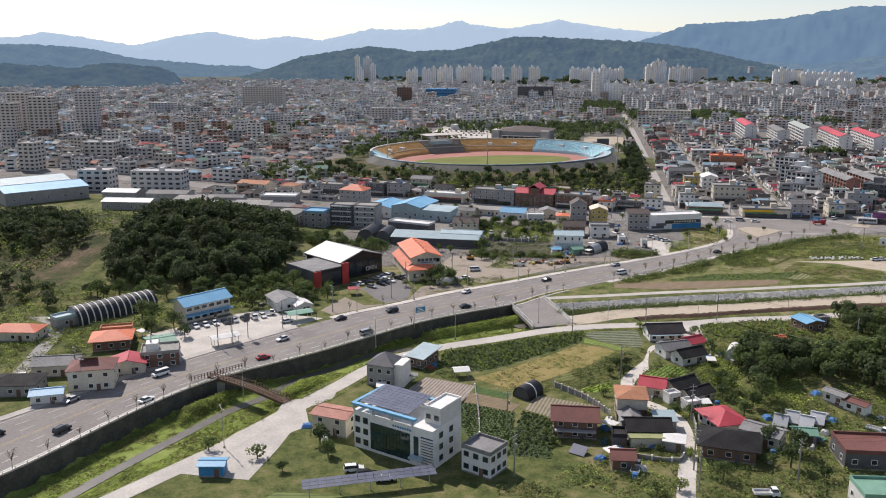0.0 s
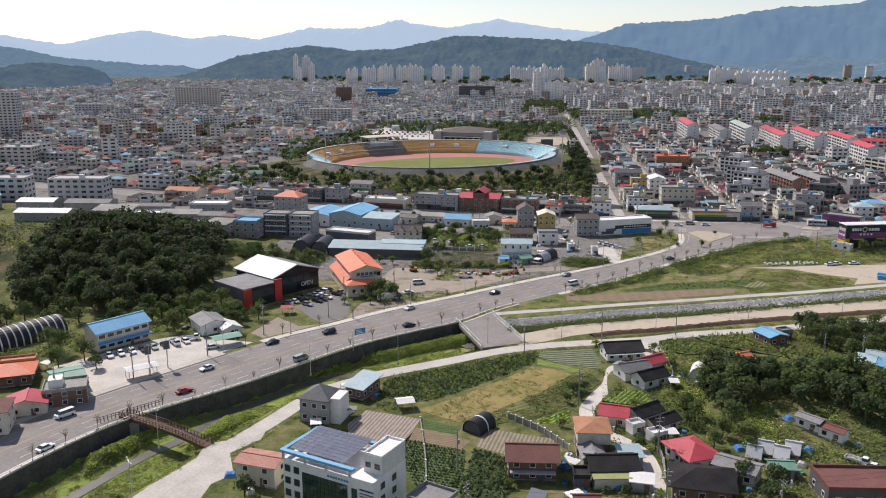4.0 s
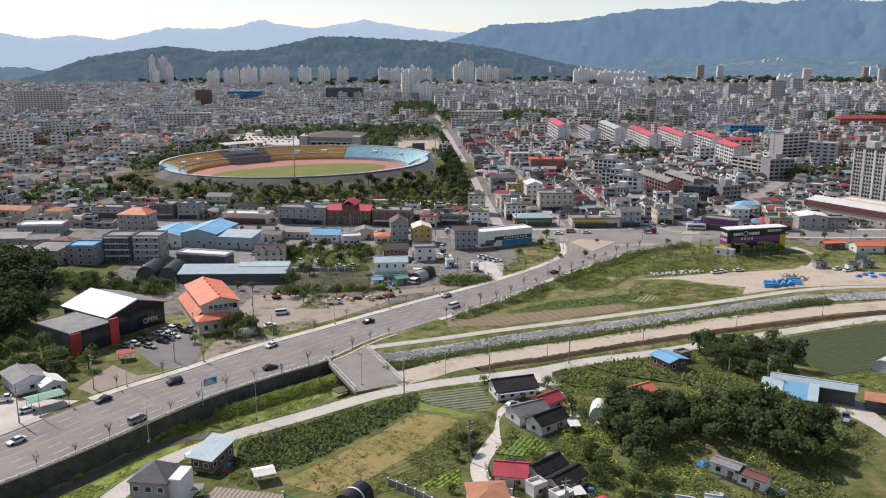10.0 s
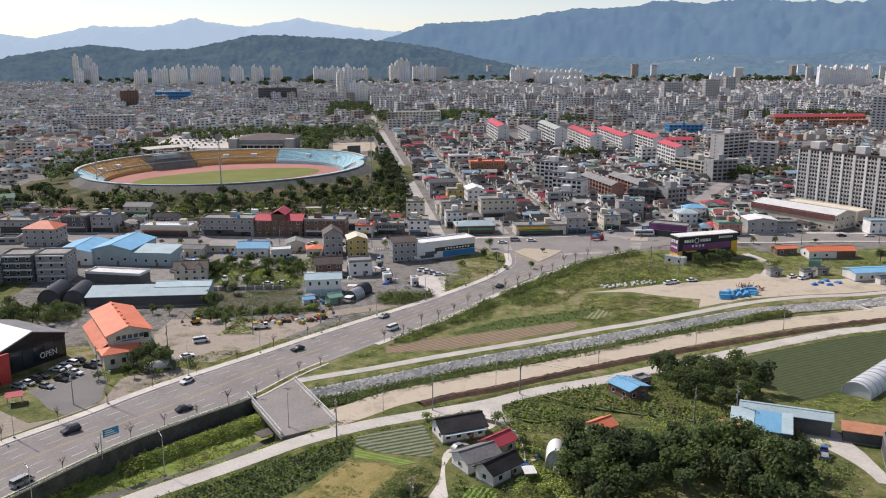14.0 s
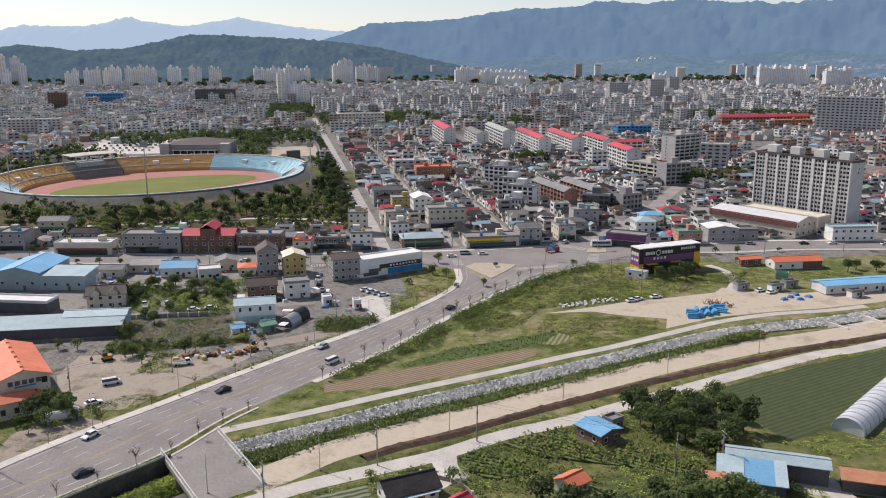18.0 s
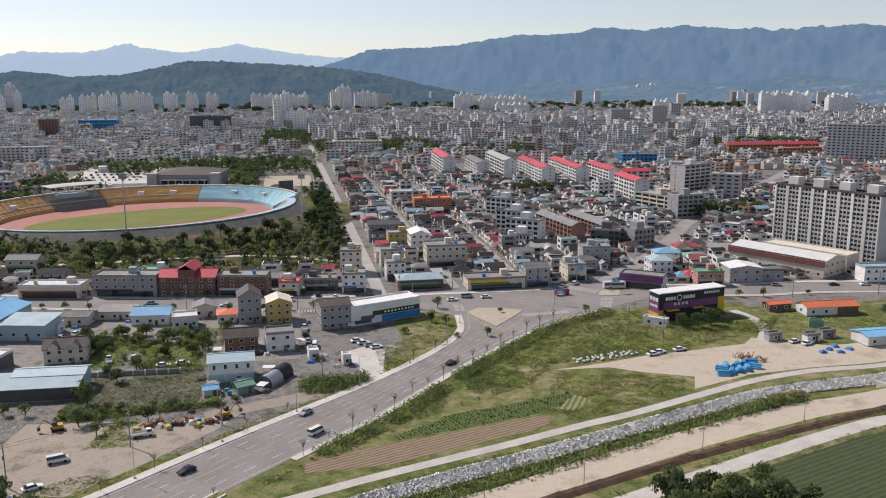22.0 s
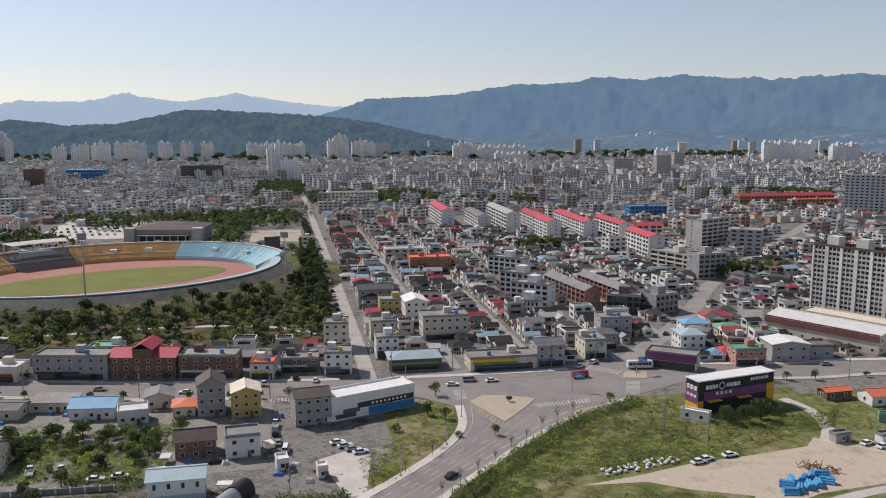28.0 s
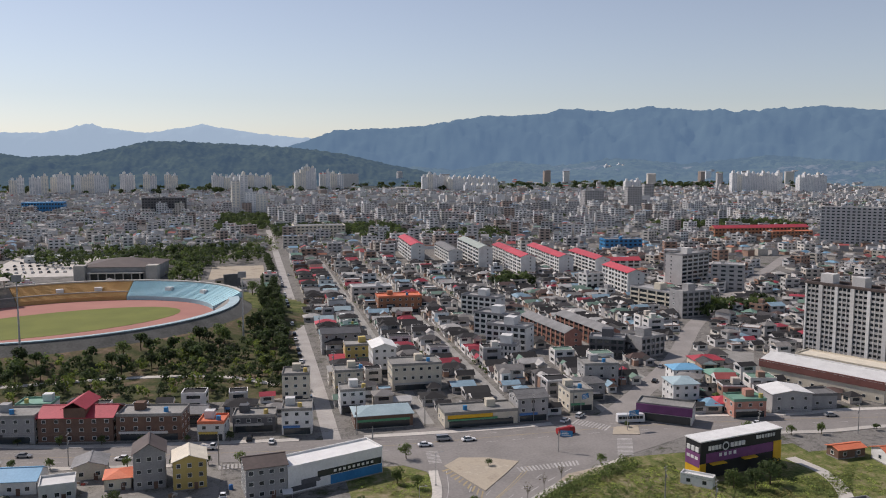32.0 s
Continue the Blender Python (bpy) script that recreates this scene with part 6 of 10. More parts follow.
# hall with the orange roof
t = building("grey hall with a bright orange pitched roof", -60.4, 329, 12.6, 28, 8.8, 24.3, "cream", "gy", "orange_roof", 2, 0, "s", name="hall", category="hall", rise=2.1, over=0.7, door=False)
for q in range(2):
    shared("window", window_mesh(1.5, 1.5, "dark_grey"), t, pose(6.3, -10.5 + q * 7, 6.0, 0, 0, 90))
part("aisle", boxed(-8.8, -6.32, -14, 13.4, -0.5, 4.4), M["cream"], t)
bm = bmesh.new()
v = [bm.verts.new(p) for p in ((-9.6, -14.6, 4.2), (-6.35, -14.6, 6.4), (-6.35, 14, 6.4), (-9.6, 14, 4.2), (-9.6, -14.6, 4.4), (-6.35, -14.6, 6.6), (-6.35, 14, 6.6), (-9.6, 14, 4.4))]
for f in ((0, 1, 2, 3), (4, 7, 6, 5), (0, 4, 5, 1), (1, 5, 6, 2), (2, 6, 7, 3), (3, 7, 4, 0)):
    bm.faces.new([v[k] for k in f])
part("aisle_roof", bm, M["orange_roof"], t)
part("porch", boxed(-8.6, 2.8, -19, -14.02, -0.5, 4.5), M["cream"], t)
part("porch_roof", hip(bmesh.new(), 11.4, 5.2, 4.75, 1.5, 0.7, 0.2), M["orange_roof"], t, m=pose(-2.9, -16.6, 0))
for q in range(3):
    shared("window", window_mesh(1.0, 1.4, "dark_grey"), t, pose(-6.2 + q * 3.2, -19.0, 1.4))
for q in range(6):
    part("roof_ridge_cap", boxed(-0.35, 0.35, -12.6 + q * 4.6, -11.9 + q * 4.6, 10.9, 11.5), M["orange_roof"], t)
for q in range(5):
    part("lettering_bar", boxed(-3.9 + q * 1.7, -2.7 + q * 1.7, -14.16, -14.0, 6.9, 8.1), M["dark_grey"], t)
part("lettering_bar", boxed(-2.4, 2.8, -14.14, -14.0, 6.2, 6.6), M["blue_strong"], t)
part("window", boxed(4.2, 5.6, -14.12, -13.98, 6.4, 8.0), M["glass"], t)
t = thing("water_tank", pose(-44, 306.5, land(-44, 306.5), 0, 0, 22), "lying white cylindrical tank on saddles", "tank")
part("tank", tube(bmesh.new(), (-4.5, 0, 1.6), (4.5, 0, 1.6), 1.3, 1.3, 16), M["white"], t)
for q in (-3, 3):
    part("saddle", boxed(q - 0.3, q + 0.3, -1.1, 1.1, 0, 0.8), M["concrete_grey"], t)

# black showroom with a white folded roof and a grey block with red piers
c60, s60 = math.cos(radians(62)), math.sin(radians(62))
t = thing("showroom", pose(-81.9, 312.8, 0, 0, 0, 54.3) @ Matrix.Diagonal((0.88, 0.78, 1.0, 1)), "black showroom with a white folded roof", "showroom")
part("wall", gable_wall(boxed(-13, 13, 0.4, 30, -0.5, 7.6), 26, 29.6, 7.6, 3.4, "y"), M["black"], t)
bpy.data.objects["showroom"].children[0].data.transform(Matrix.Translation((0, 0, 0)))
me = t.children[0].data
for vv in me.vertices:
    if abs(vv.co.z - 11.0) < 0.01 or (abs(vv.co.z - 7.6) < 0.01 and abs(abs(vv.co.y) - 14.8) < 0.01):
        vv.co.y += 15.2
bm = gable(bmesh.new(), 26, 31, 7.7, 3.4, 0.6, 0.3, "y")
part("roof", bm, M["grey_roof"], t, "grey metal roof slope", m=pose(0, 15, 0))
bm = bmesh.new()
v = [bm.verts.new(p) for p in ((-13.8, -1.2, 7.95), (0, -1.2, 11.5), (0, 31.2, 11.5), (-13.8, 31.2, 7.95), (-13.8, -1.2, 8.1), (0, -1.2, 11.65), (0, 31.2, 11.65), (-13.8, 31.2, 8.1))]
for f in ((0, 1, 2, 3), (4, 7, 6, 5), (0, 4, 5, 1), (1, 5, 6, 2), (2, 6, 7, 3), (3, 7, 4, 0)):
    bm.faces.new([v[k] for k in f])
part("roof", bm, M["white"], t, "white metal roof slope")
for q in range(6):
    part("glass_pane", boxed(-11.6 + q * 4.0, -7.8 + q * 4.0, 0.15, 0.38, 1.2, 6.6), M["glass"], t)
part("fascia", boxed(-13, 13, 0.1, 0.39, 6.7, 7.6), M["black"], t)
fc = bpy.data.curves.new("open_sign", "FONT")
fc.body, fc.size, fc.extrude = "OPEN", 2.6, 0.04
fc.materials.append(M["white"])
sign = new("sign_letters", fc)
sign.parent, sign.matrix_basis = t, pose(2.5, -0.02, 2.0, 90, 0, 0)
sign["label"] = "white capital letters reading OPEN"
t = thing("showroom_annex", pose(-89.5, 294.6, 0, 0, 0, 53) @ Matrix.Diagonal((1.08, 0.67, 1.0, 1)), "dark grey annex with a pale flat roof and red piers", "showroom")
part("wall", boxed(-7.6, 7.4, 0.5, 30, -0.5, 7.4), M["dark_grey"], t)
part("roof", boxed(-7.4, 7.2, 0.7, 29.8, 7.4, 7.5), M["grey_roof"], t, "pale grey flat roof")
part("parapet", parapet(bmesh.new(), 15.2, 29.7, 7.2, 0.5, 0.3), M["grey_roof"], t, m=pose(-0.1, 15.3, 0))
part("pier", boxed(-7.9, -4.6, -0.4, 0.49, -0.4, 7.4), M["red"], t, "red painted pier")
part("pier", boxed(4.8, 7.8, -0.6, 0.49, -0.4, 8.8), M["red"], t, "tall red painted pier")
part("glass_front", boxed(-4.5, 4.7, 0.2, 0.48, 0.2, 6.2), M["glass"], t)
part("fascia", boxed(-4.5, 4.7, 0.1, 0.49, 6.25, 7.4), M["black"], t)

# west of the road
t = building("two-storey restaurant with a bright blue roof", -123.4, 248.5, 17.5, 8.5, 6.6, 55, "cream", "gx", "blue_roof", 2, 6, "se", name="restaurant", category="restaurant", rise=2.0, ww=2.0, over=0.9)
part("blue_band", boxed(-8.83, 8.83, -4.36, -4.2, 3.1, 3.5), M["blue_roof"], t)
part("awning", boxed(-9, 9, -6.2, -4.3, 2.7, 2.95), M["blue_roof"], t)
arch_shed("black tunnel with white ribs", -157, 246, 11, 30, 5.8, 58, "black", "grey", 13, "white", "tunnel_house")
building("grey cabin at the tunnel end", -166, 230, 7, 5, 3.6, 58, "grey", "flat", "pale_blue", 1, 1, "s", name="cabin", category="cabin")
building("white shed with a khaki pitched roof", -99, 265, 9, 12, 3.6, 40, "white", "gy", "grey_roof", 1, 1, "s", name="shed", category="shed", rise=1.4)
building("small white store with pitched roof", -91, 262, 6, 7, 2.8, 40, "white", "gy", "white", 1, 1, "s", name="store", category="store", rise=1.2)
building("brick house with an orange tiled roof", -138, 214, 11, 9, 3.4, 25, "brown_brick", "hip", "orange_roof", 1, 3, rise=2.0, over=1.2)
building("low house with a cream wall behind it", -141, 222, 10, 4, 3.6, 25, "cream", "flat", "tile_orange", 1, 2)
building("low house with a red tiled roof", -173, 216, 15, 8, 3.2, 8, "cream", "hip", "orange_roof", 1, 3, rise=1.7)
t = building("two-storey cream house with a maroon hipped roof", -125, 182.5, 12, 9, 6.2, 22, "cream", "hip", "maroon", 2, 3, rise=2.0)
part("solar_panel", boxed(-2.5, 2.5, -2.2, 2.2, 0, 0.12), M["solar"], t, m=pose(-1, 0.6, 8.4, -20, 0, 0))
building("low grey house with a grey pitched roof", -141, 190, 13, 8, 3.6, 18, "cream", "gx", "grey_roof", 1, 3, rise=1.5)
building("low house with a black hipped roof", -144, 175, 13, 9, 3.2, 15, "grey", "hip", "black_roof", 1, 3, rise=1.8)
building("small house with a bright blue roof", -131, 170, 8, 5, 2.8, 25, "white", "gx", "blue_roof", 1, 2, rise=0.8)
building("low house with a pink-red pitched roof", -121.5, 195, 10, 8, 3.2, 25, "cream", "gy", "red_roof", 1, 2, rise=1.4)
t = building("flat-roofed two-storey house with a white roof hut", -115, 202.5, 11, 8.5, 4.6, 25, "brown_brick", "flat", "concrete_grey", 2, 3)
part("roof_hut", boxed(-4, -0.5, -2, 2, 4.7, 7), M["white"], t)
building("shed with a faded green metal roof", -120.5, 213, 8, 11, 3.2, 40, "grey", "gx", "green_roof", 1, 1, "s", name="shed", category="shed", rise=0.9)


def canopy(label, x, y, w, d, h, rot, roof, name="canopy"):
    """A roof on posts."""
    t = thing(name, pose(x, y, land(x, y), 0, 0, rot), label, "canopy")
    part("roof", gable(bmesh.new(), w, d, h, 0.5, 0.2, 0.1), M[roof], t)
    for sx in (-1, 1):
        for sy in (-1, 1):
            part("post", tube(bmesh.new(), (sx * w * 0.44, sy * d * 0.42, -0.3), (sx * w * 0.44, sy * d * 0.42, h), 0.09), M["steel"], t)
    return t


canopy("white carport canopy on thin posts", -103, 222, 9, 4.5, 2.8, 42, "white")
canopy("pale green frame canopy", -88, 251, 9, 5, 2.8, 40, "green_roof")
canopy("small red parasol tent by the showroom", -78, 286, 4, 4, 2.4, 20, "red_roof")

# glass-fronted office and its annex
t = thing("office_building", pose(-28.5, 159.45, 0, 0, 0, -23.3) @ Matrix.Diagonal((0.91, 1.06, 0.9, 1)), "white three-storey office with a green glass front and rooftop panels", "office building")
W_, D_, H_ = 25.0, 11.5, 10.6
part("wall", boxed(-W_ / 2, W_ / 2, -D_ / 2, D_ / 2, -0.5, H_), M["white"], t)
for fl in range(6):
    for q in range(12):
        part("glass_pane", boxed(-6.9 + q * 1.05, -5.92 + q * 1.05, -D_ / 2 - 0.16, -D_ / 2 + 0.02, 0.9 + fl * 1.25, 2.08 + fl * 1.25), M["glass_green"], t)
for fl in range(3):
    for q in range(2):
        shared("window", window_mesh(1.4, 1.5, "dark_grey"), t, pose(-11.2 + q * 2.6, -D_ / 2, 1.3 + fl * 3.1))
        shared("window", window_mesh(1.2, 1.4, "dark_grey"), t, pose(W_ / 2, -2.5 + q * 4, 1.4 + fl * 3.1, 0, 0, 90))
part("glass_strip", boxed(6.8, 8.2, -D_ / 2 - 0.12, -D_ / 2 + 0.02, 2.2, 8), M["glass_green"], t)
for q in range(10):
    part("louvre", boxed(9, 12.9, -D_ / 2 - 0.4, -D_ / 2 - 0.02, 1.0 + q * 0.75, 1.35 + q * 0.75), M["white"], t)
part("louvre_glass", boxed(9, 12.6, -D_ / 2 - 0.1, -D_ / 2 + 0.02, 0.9, 8.4), M["glass"], t)
part("porch", boxed(6.2, 10.2, -D_ / 2 - 1.6, -D_ / 2 - 0.02, 2.3, 2.9), M["pale_blue"], t)
part("stair_tower", boxed(7.6, 12.5, -2.6, 5.7, H_, H_ + 4.2), M["white"], t, "white stair tower with a flat roof")
part("tower_roof", parapet(boxed(-2.3, 2.3, -4.0, 4.0, 0, 0.08), 4.9, 8.4, 0, 0.6), M["white"], t, m=pose(10.05, 1.55, H_ + 4.2))
for q in (-1, 1):
    shared("window", window_mesh(1.1, 1.1, "dark_grey"), t, pose(10 + q * 1.2, -2.6, H_ + 1.4))
for b in ((-12.9, 7.5, -6.3, -5.3), (-12.9, 7.5, 5.0, 6.0), (-12.9, -11.9, -5.3, 5.0)):
    part("roof_beam", boxed(*b, H_ + 1.6, H_ + 2.2), M["blue_roof"], t, "bright blue roof beam")
for px in (-12.3, -6, 0, 6.5):
    for py in (-5.8, 5.5):
        part("post", boxed(px - 0.2, px + 0.2, py - 0.2, py + 0.2, H_, H_ + 1.6), M["pale_blue"], t)
pan = boxed(-0.82, 0.82, -0.52, 0.52, 0, 0.06)
pan_me = bpy.data.meshes.new("solar_panel")
pan.to_mesh(pan_me), pan.free()
pan_me.materials.append(M["solar"])
for i in range(9):
    for j in range(9):
        shared("solar_panel", pan_me, t, pose(-10.4 + i * 1.72, -4.3 + j * 1.1, H_ + 2.3 + j * 0.1, 5, 0, 0))
for q in range(8):
    part("lettering_bar", boxed(0.2 + q * 0.75, 0.7 + q * 0.75, -D_ / 2 - 0.08, -D_ / 2 + 0.02, 9.0, 9.5), M["blue_strong"], t)
t = building("white two-storey annex with a grey flat roof", -9, 152.2, 7.7, 7.1, 6.0, -26, "white", "flat", "grey_roof", 2, 3, name="annex", category="annex", ww=1.2, frame_mat="dark_grey")
t = thing("solar_carport", pose(-32, 138.5, 0, 0, 0, 24), "long carport roofed with pale solar panels", "carport")
for i in range(17):
    for j in range(3):
        shared("solar_panel", pan_me, t, pose(-14 + i * 1.72, -1.1 + j * 1.1, 2.9 + j * 0.22, 11, 0, 0))
for i in range(5):
    part("post", boxed(-13.5 + i * 6.6, -13.3 + i * 6.6, -0.1, 0.1, -0.3, 3.0), M["steel"], t)

# village houses south of the creek
t = building("two-storey grey house with a curved dark roof", -43.8, 199.7, 8, 8, 6.2, -10, "grey", "hip", "dark_grey", 2, 3, rise=2.8, over=0.4)
part("stair_tower", boxed(4.02, 6.6, -3, 3, -0.4, 6.8), M["white"], t)
building("small brick house with a pale blue metal roof", -36, 216.3, 5.2, 9, 3.2, -22, "brown_brick", "mono", "pale_blue", 1, 2, rise=1.2, over=0.9)
canopy("small white tent shelter", -23, 207.5, 4.5, 4, 2.2, 20, "white", "tent")
building("low house with a pink-red roof and cream walls", -48.5, 166, 9.5, 6.5, 5.0, -12, "cream", "gx", "tile_pink", 2, 2, rise=0.7)
building("bright blue cabin beside the lane", -69, 139.5, 5.5, 3.6, 2.8, 10, "blue_strong", "gx", "blue_roof", 1, 0, name="cabin", category="cabin", rise=0.4)
arch_shed("black and white sheeted arched greenhouse", -2.5, 197, 5.5, 7, 3.4, 60, "black", "dark_grey", 1, "white", "greenhouse")
t = building("two-storey brick house with a maroon roof", 10.7, 176, 10.6, 8.5, 4.8, 3, "brown_brick", "gx", "maroon", 2, 3, rise=1.8, over=0.8)
part("balcony", boxed(-5, 5, -6, -4.52, 2.3, 2.6), M["grey"], t)
t = building("two-storey brick house with an orange tile roof", 24.8, 188.4, 7.5, 8.5, 6.2, 3, "brown_brick", "hip", "tile_orange", 2, 2, rise=1.2)
part("upper_wall", boxed(-3.8, 3.8, -4.3, 4.3, 3.4, 6.1), M["cream"], t)
t = building("low house under patched dark and green roofing", 28.5, 176.5, 10, 7.5, 3.2, 8, "grey", "gx", "black_roof", 1, 3, rise=1.5, over=0.8)
part("green_terrace", boxed(-5.6, 3.0, -7.2, -3.77, 2.5, 2.75), M["green_terrace"], t, "olive green painted terrace roof")
part("terrace_wall", boxed(-5.2, 2.6, -6.8, -3.77, -0.4, 2.49), M["cream"], t)
building("small lean-to with a pale blue sheet roof", 33, 182, 5, 5, 2.8, 8, "grey", "mono", "pale_blue", 1, 1, "s", name="lean_to", category="shed", rise=0.6)
building("small shed with a grey asbestos roof", 24.5, 181, 5, 5.5, 3.0, 8, "grey", "gy", "grey_roof", 1, 1, "s", name="shed", category="shed", rise=1.2)
building("small lean-to under a white sheet", 34.5, 170.5, 4.5, 3.6, 2.4, -8, "grey", "mono", "white", 1, 0, "s", name="lean_to", category="shed", rise=0.4)
building("small dark store beside the house", 21.5, 171.5, 3.5, 4.5, 2.6, 4, "dark_grey", "flat", "black_roof", 1, 0, "s", name="store", category="store")
building("low house with a shiny black hipped roof", 47, 170.5, 12, 9.5, 3.4, -8, "brown_brick", "hip", "black_roof", 1, 3, rise=2.2, over=1.2)
building("long grey house with a flat grey roof", 56.2, 178, 9, 6, 3.2, -30, "cream", "gx", "grey_roof", 1, 3, rise=0.9)
t = building("low house with a bright red hipped roof", 47.4, 184.8, 9.8, 7.6, 3.0, -65, "white", "hip", "red_roof", 1, 3, rise=2.0, over=0.9)
building("low house with a crimson pitched roof", 31.6, 204.4, 6.8, 6.2, 3.0, -12, "cream", "gx", "red_roof", 1, 2, rise=1.6)
building("low house with a black pitched roof", 39.2, 205.6, 8.6, 4.9, 3.0, 40, "cream", "gx", "black_roof", 1, 3, rise=1.6)
building("low black-roofed wing beside the house", 42.8, 200.9, 8.6, 4.6, 2.8, 40, "cream", "gx", "black_roof", 1, 2, rise=1.2)
building("small white flat-roofed store", 36.2, 198.6, 3.6, 3, 2.6, 30, "white", "flat", "white", 1, 1, "s", name="store", category="store")
building("small white shed beside the lane", 40.8, 194.6, 4, 3.2, 2.4, 30, "white", "flat", "white", 1, 1, "s", name="store", category="store")
t = building("white house with a black pitched roof", 37.8, 252.8, 11.2, 7, 3.2, 15, "white", "gx", "black_roof", 1, 4, rise=1.9, over=0.7)
part("porch_roof", boxed(-5.4, 5.4, -5.0, -3.55, 2.5, 2.65), M["pale_blue"], t)
building("small house with a bright crimson roof", 45.7, 242.5, 7.2, 4.8, 3.0, 36, "cream", "gx", "red_roof", 1, 2, rise=1.4)
building("low house with a faded grey tile roof", 39.6, 236.6, 9, 6.5, 3.0, 27, "white", "gx", "grey_roof", 1, 2, rise=1.4)
building("low house with a dark pitched roof", 43.7, 230.4, 9, 5.4, 3.0, 36, "white", "gx", "black_roof", 1, 2, rise=1.6)
arch_shed("white plastic dome store", 57.5, 234, 4.6, 6, 4.4, 75, "white", "plastic")
building("small hut with a bright orange roof", 72.6, 248.5, 5.4, 5, 2.8, 30, "cream", "gx", "orange_roof", 1, 1, rise=1.2, z=0.3)
building("small house with a bright blue roof by the orchard", 87.4, 272.1, 7, 8, 3.2, 26, "brown_brick", "gy", "blue_roof", 1, 2, rise=0.8)
building("small house with a bright blue roof by the orchard", 93.2, 277.4, 4, 3.4, 2.6, 26, "grey", "flat", "grey_roof", 1, 1, "s")
building("small narrow hut with a grey roof", 79, 202.2, 5.8, 3.2, 2.8, -46, "white", "gx", "grey_roof", 1, 2, "s", name="hut", category="hut", rise=0.5)
building("small narrow hut with a maroon roof", 83.1, 197.9, 5.8, 3.2, 2.8, -46, "white", "gx", "maroon", 1, 2, "s", name="hut", category="hut", rise=0.5)
building("dark brown flat-roofed hall", 80, 172, 17, 10, 4.2, 4, "dark_grey", "flat", "maroon", 1, 4, name="hall", category="hall")
building("white building with a green flat roof", 76, 150, 13, 8, 4.5, 6, "white", "flat", "green_roof", 1, 3)
building("small store with pale green roof", 66, 180, 5, 4, 2.6, 0, "grey", "gx", "green_roof", 1, 1, "s", name="store", category="store", rise=0.8)
for k in range(4):
    building("low stack of grey building sheets", 62.5 + k * 3.1, 188.5 + (k % 2) * 2.4, 2.6, 4.2, 0.9, -20, "grey", "gx", "plastic", 1, 0, name="storage_box", category="storage box", door=False, plinth=False)
building("brown brick shed with maroon roof", 22, 159, 5, 5, 3.0, 6, "brown_brick", "gx", "maroon", 1, 1, "s", name="shed", category="shed", rise=1.2)
t = thing("panel_rack", pose(12, 164, 0.8, 25, 0, -25), "tilted rooftop solar panel on a frame", "solar panel")
part("panel", boxed(-2, 2, -1.5, 1.5, 0, 0.1), M["solar"], t)
part("frame", boxed(-1.8, 1.8, 1.1, 1.3, -0.9, -0.02), M["steel"], t)

# works sheds by the orchard
t = building("long shed with a pale green roof", 119.5, 247.2, 21, 5.6, 4.4, -28, "dark_grey", "gx", "pale_blue", 1, 0, name="shed", category="shed", rise=0.8, z=0.2)
t = building("open shed with a bright blue and pale roof", 110.8, 242.6, 13.5, 8.6, 3.2, -28, "dark_grey", "mono", "blue_roof", 1, 0, name="shed", category="shed", rise=1.2, z=0.6, door=False)
part("pale_sheet", boxed(-7.2, -1.6, -4.9, 4.9, 0, 0.08), M["pale_blue"], t, m=pose(0, 0, 4.05, 7.2, 0, 0))
part("pale_sheet", boxed(4.6, 7.2, -4.9, 4.9, 0, 0.08), M["pale_blue"], t, m=pose(0, 0, 4.05, 7.2, 0, 0))
building("lean-to with an orange tin roof", 102.2, 241.3, 6, 4, 2.6, -28, "dark_grey", "mono", "tile_orange", 1, 0, name="lean_to", category="shed", rise=0.6, z=1.2, door=False)
building("long shed with a red roof", 136.6, 236.4, 14, 4, 3.0, -28, "dark_grey", "mono", "tile_orange", 1, 0, name="shed", category="shed", rise=0.7, door=False)
building("grey flat-roofed shed by the yard", 138.5, 225.5, 11, 11, 4.0, -28, "dark_grey", "flat", "grey_roof", 1, 0, name="shed", category="shed", door=False)
arch_shed("long white plastic greenhouse", 170, 279, 8, 52, 4.0, 36, "plastic", "plastic", 16, "steel", "greenhouse")

# east of the junction, south of the cross street
t = thing("tyre_shop", pose(173.45, 424.7, 0, 0, 0, 12.1), "black and yellow tyre shop with a white roof", "shop")
part("wall", boxed(-15.5, 15.5, -5, 1.2, -0.5, 11), M["black"], t)
part("roof", boxed(-15.8, 15.8, -5.3, 1.5, 11, 11.35), M["white"], t, "white metal roof")
bm = bmesh.new()
part("yellow_corner", boxed(-15.7, -13.5, -5.15, -4.98, 0.2, 4.5), M["yellow"], t)
part("yellow_corner", boxed(12.5, 15.65, -5.15, -4.98, 0.2, 7.5), M["yellow"], t)
part("side_panel", boxed(-15.72, -15.52, -4.9, 1.1, 0.2, 3.4), M["yellow"], t)
part("side_panel", boxed(-15.72, -15.52, -4.9, 1.1, 3.5, 7.6), M["purple"], t, "purple printed side panel")
for q in range(3):
    part("lettering_bar", boxed(-15.8, -15.5, -4.4 + q * 1.8, -3.1 + q * 1.8, 7.9, 9.3), M["white"], t)
    part("lettering_bar", boxed(-15.8, -15.5, -4.2 + q * 1.7, -3.0 + q * 1.7, 5.6, 6.5), M["white"], t)
part("maroon_band", boxed(-13.4, 12.4, -5.12, -4.98, 4.6, 7.4), M["purple"], t)
part("orange_band", boxed(15.52, 15.7, -4.9, 1.1, 0.2, 5.5), M["yellow"], t)
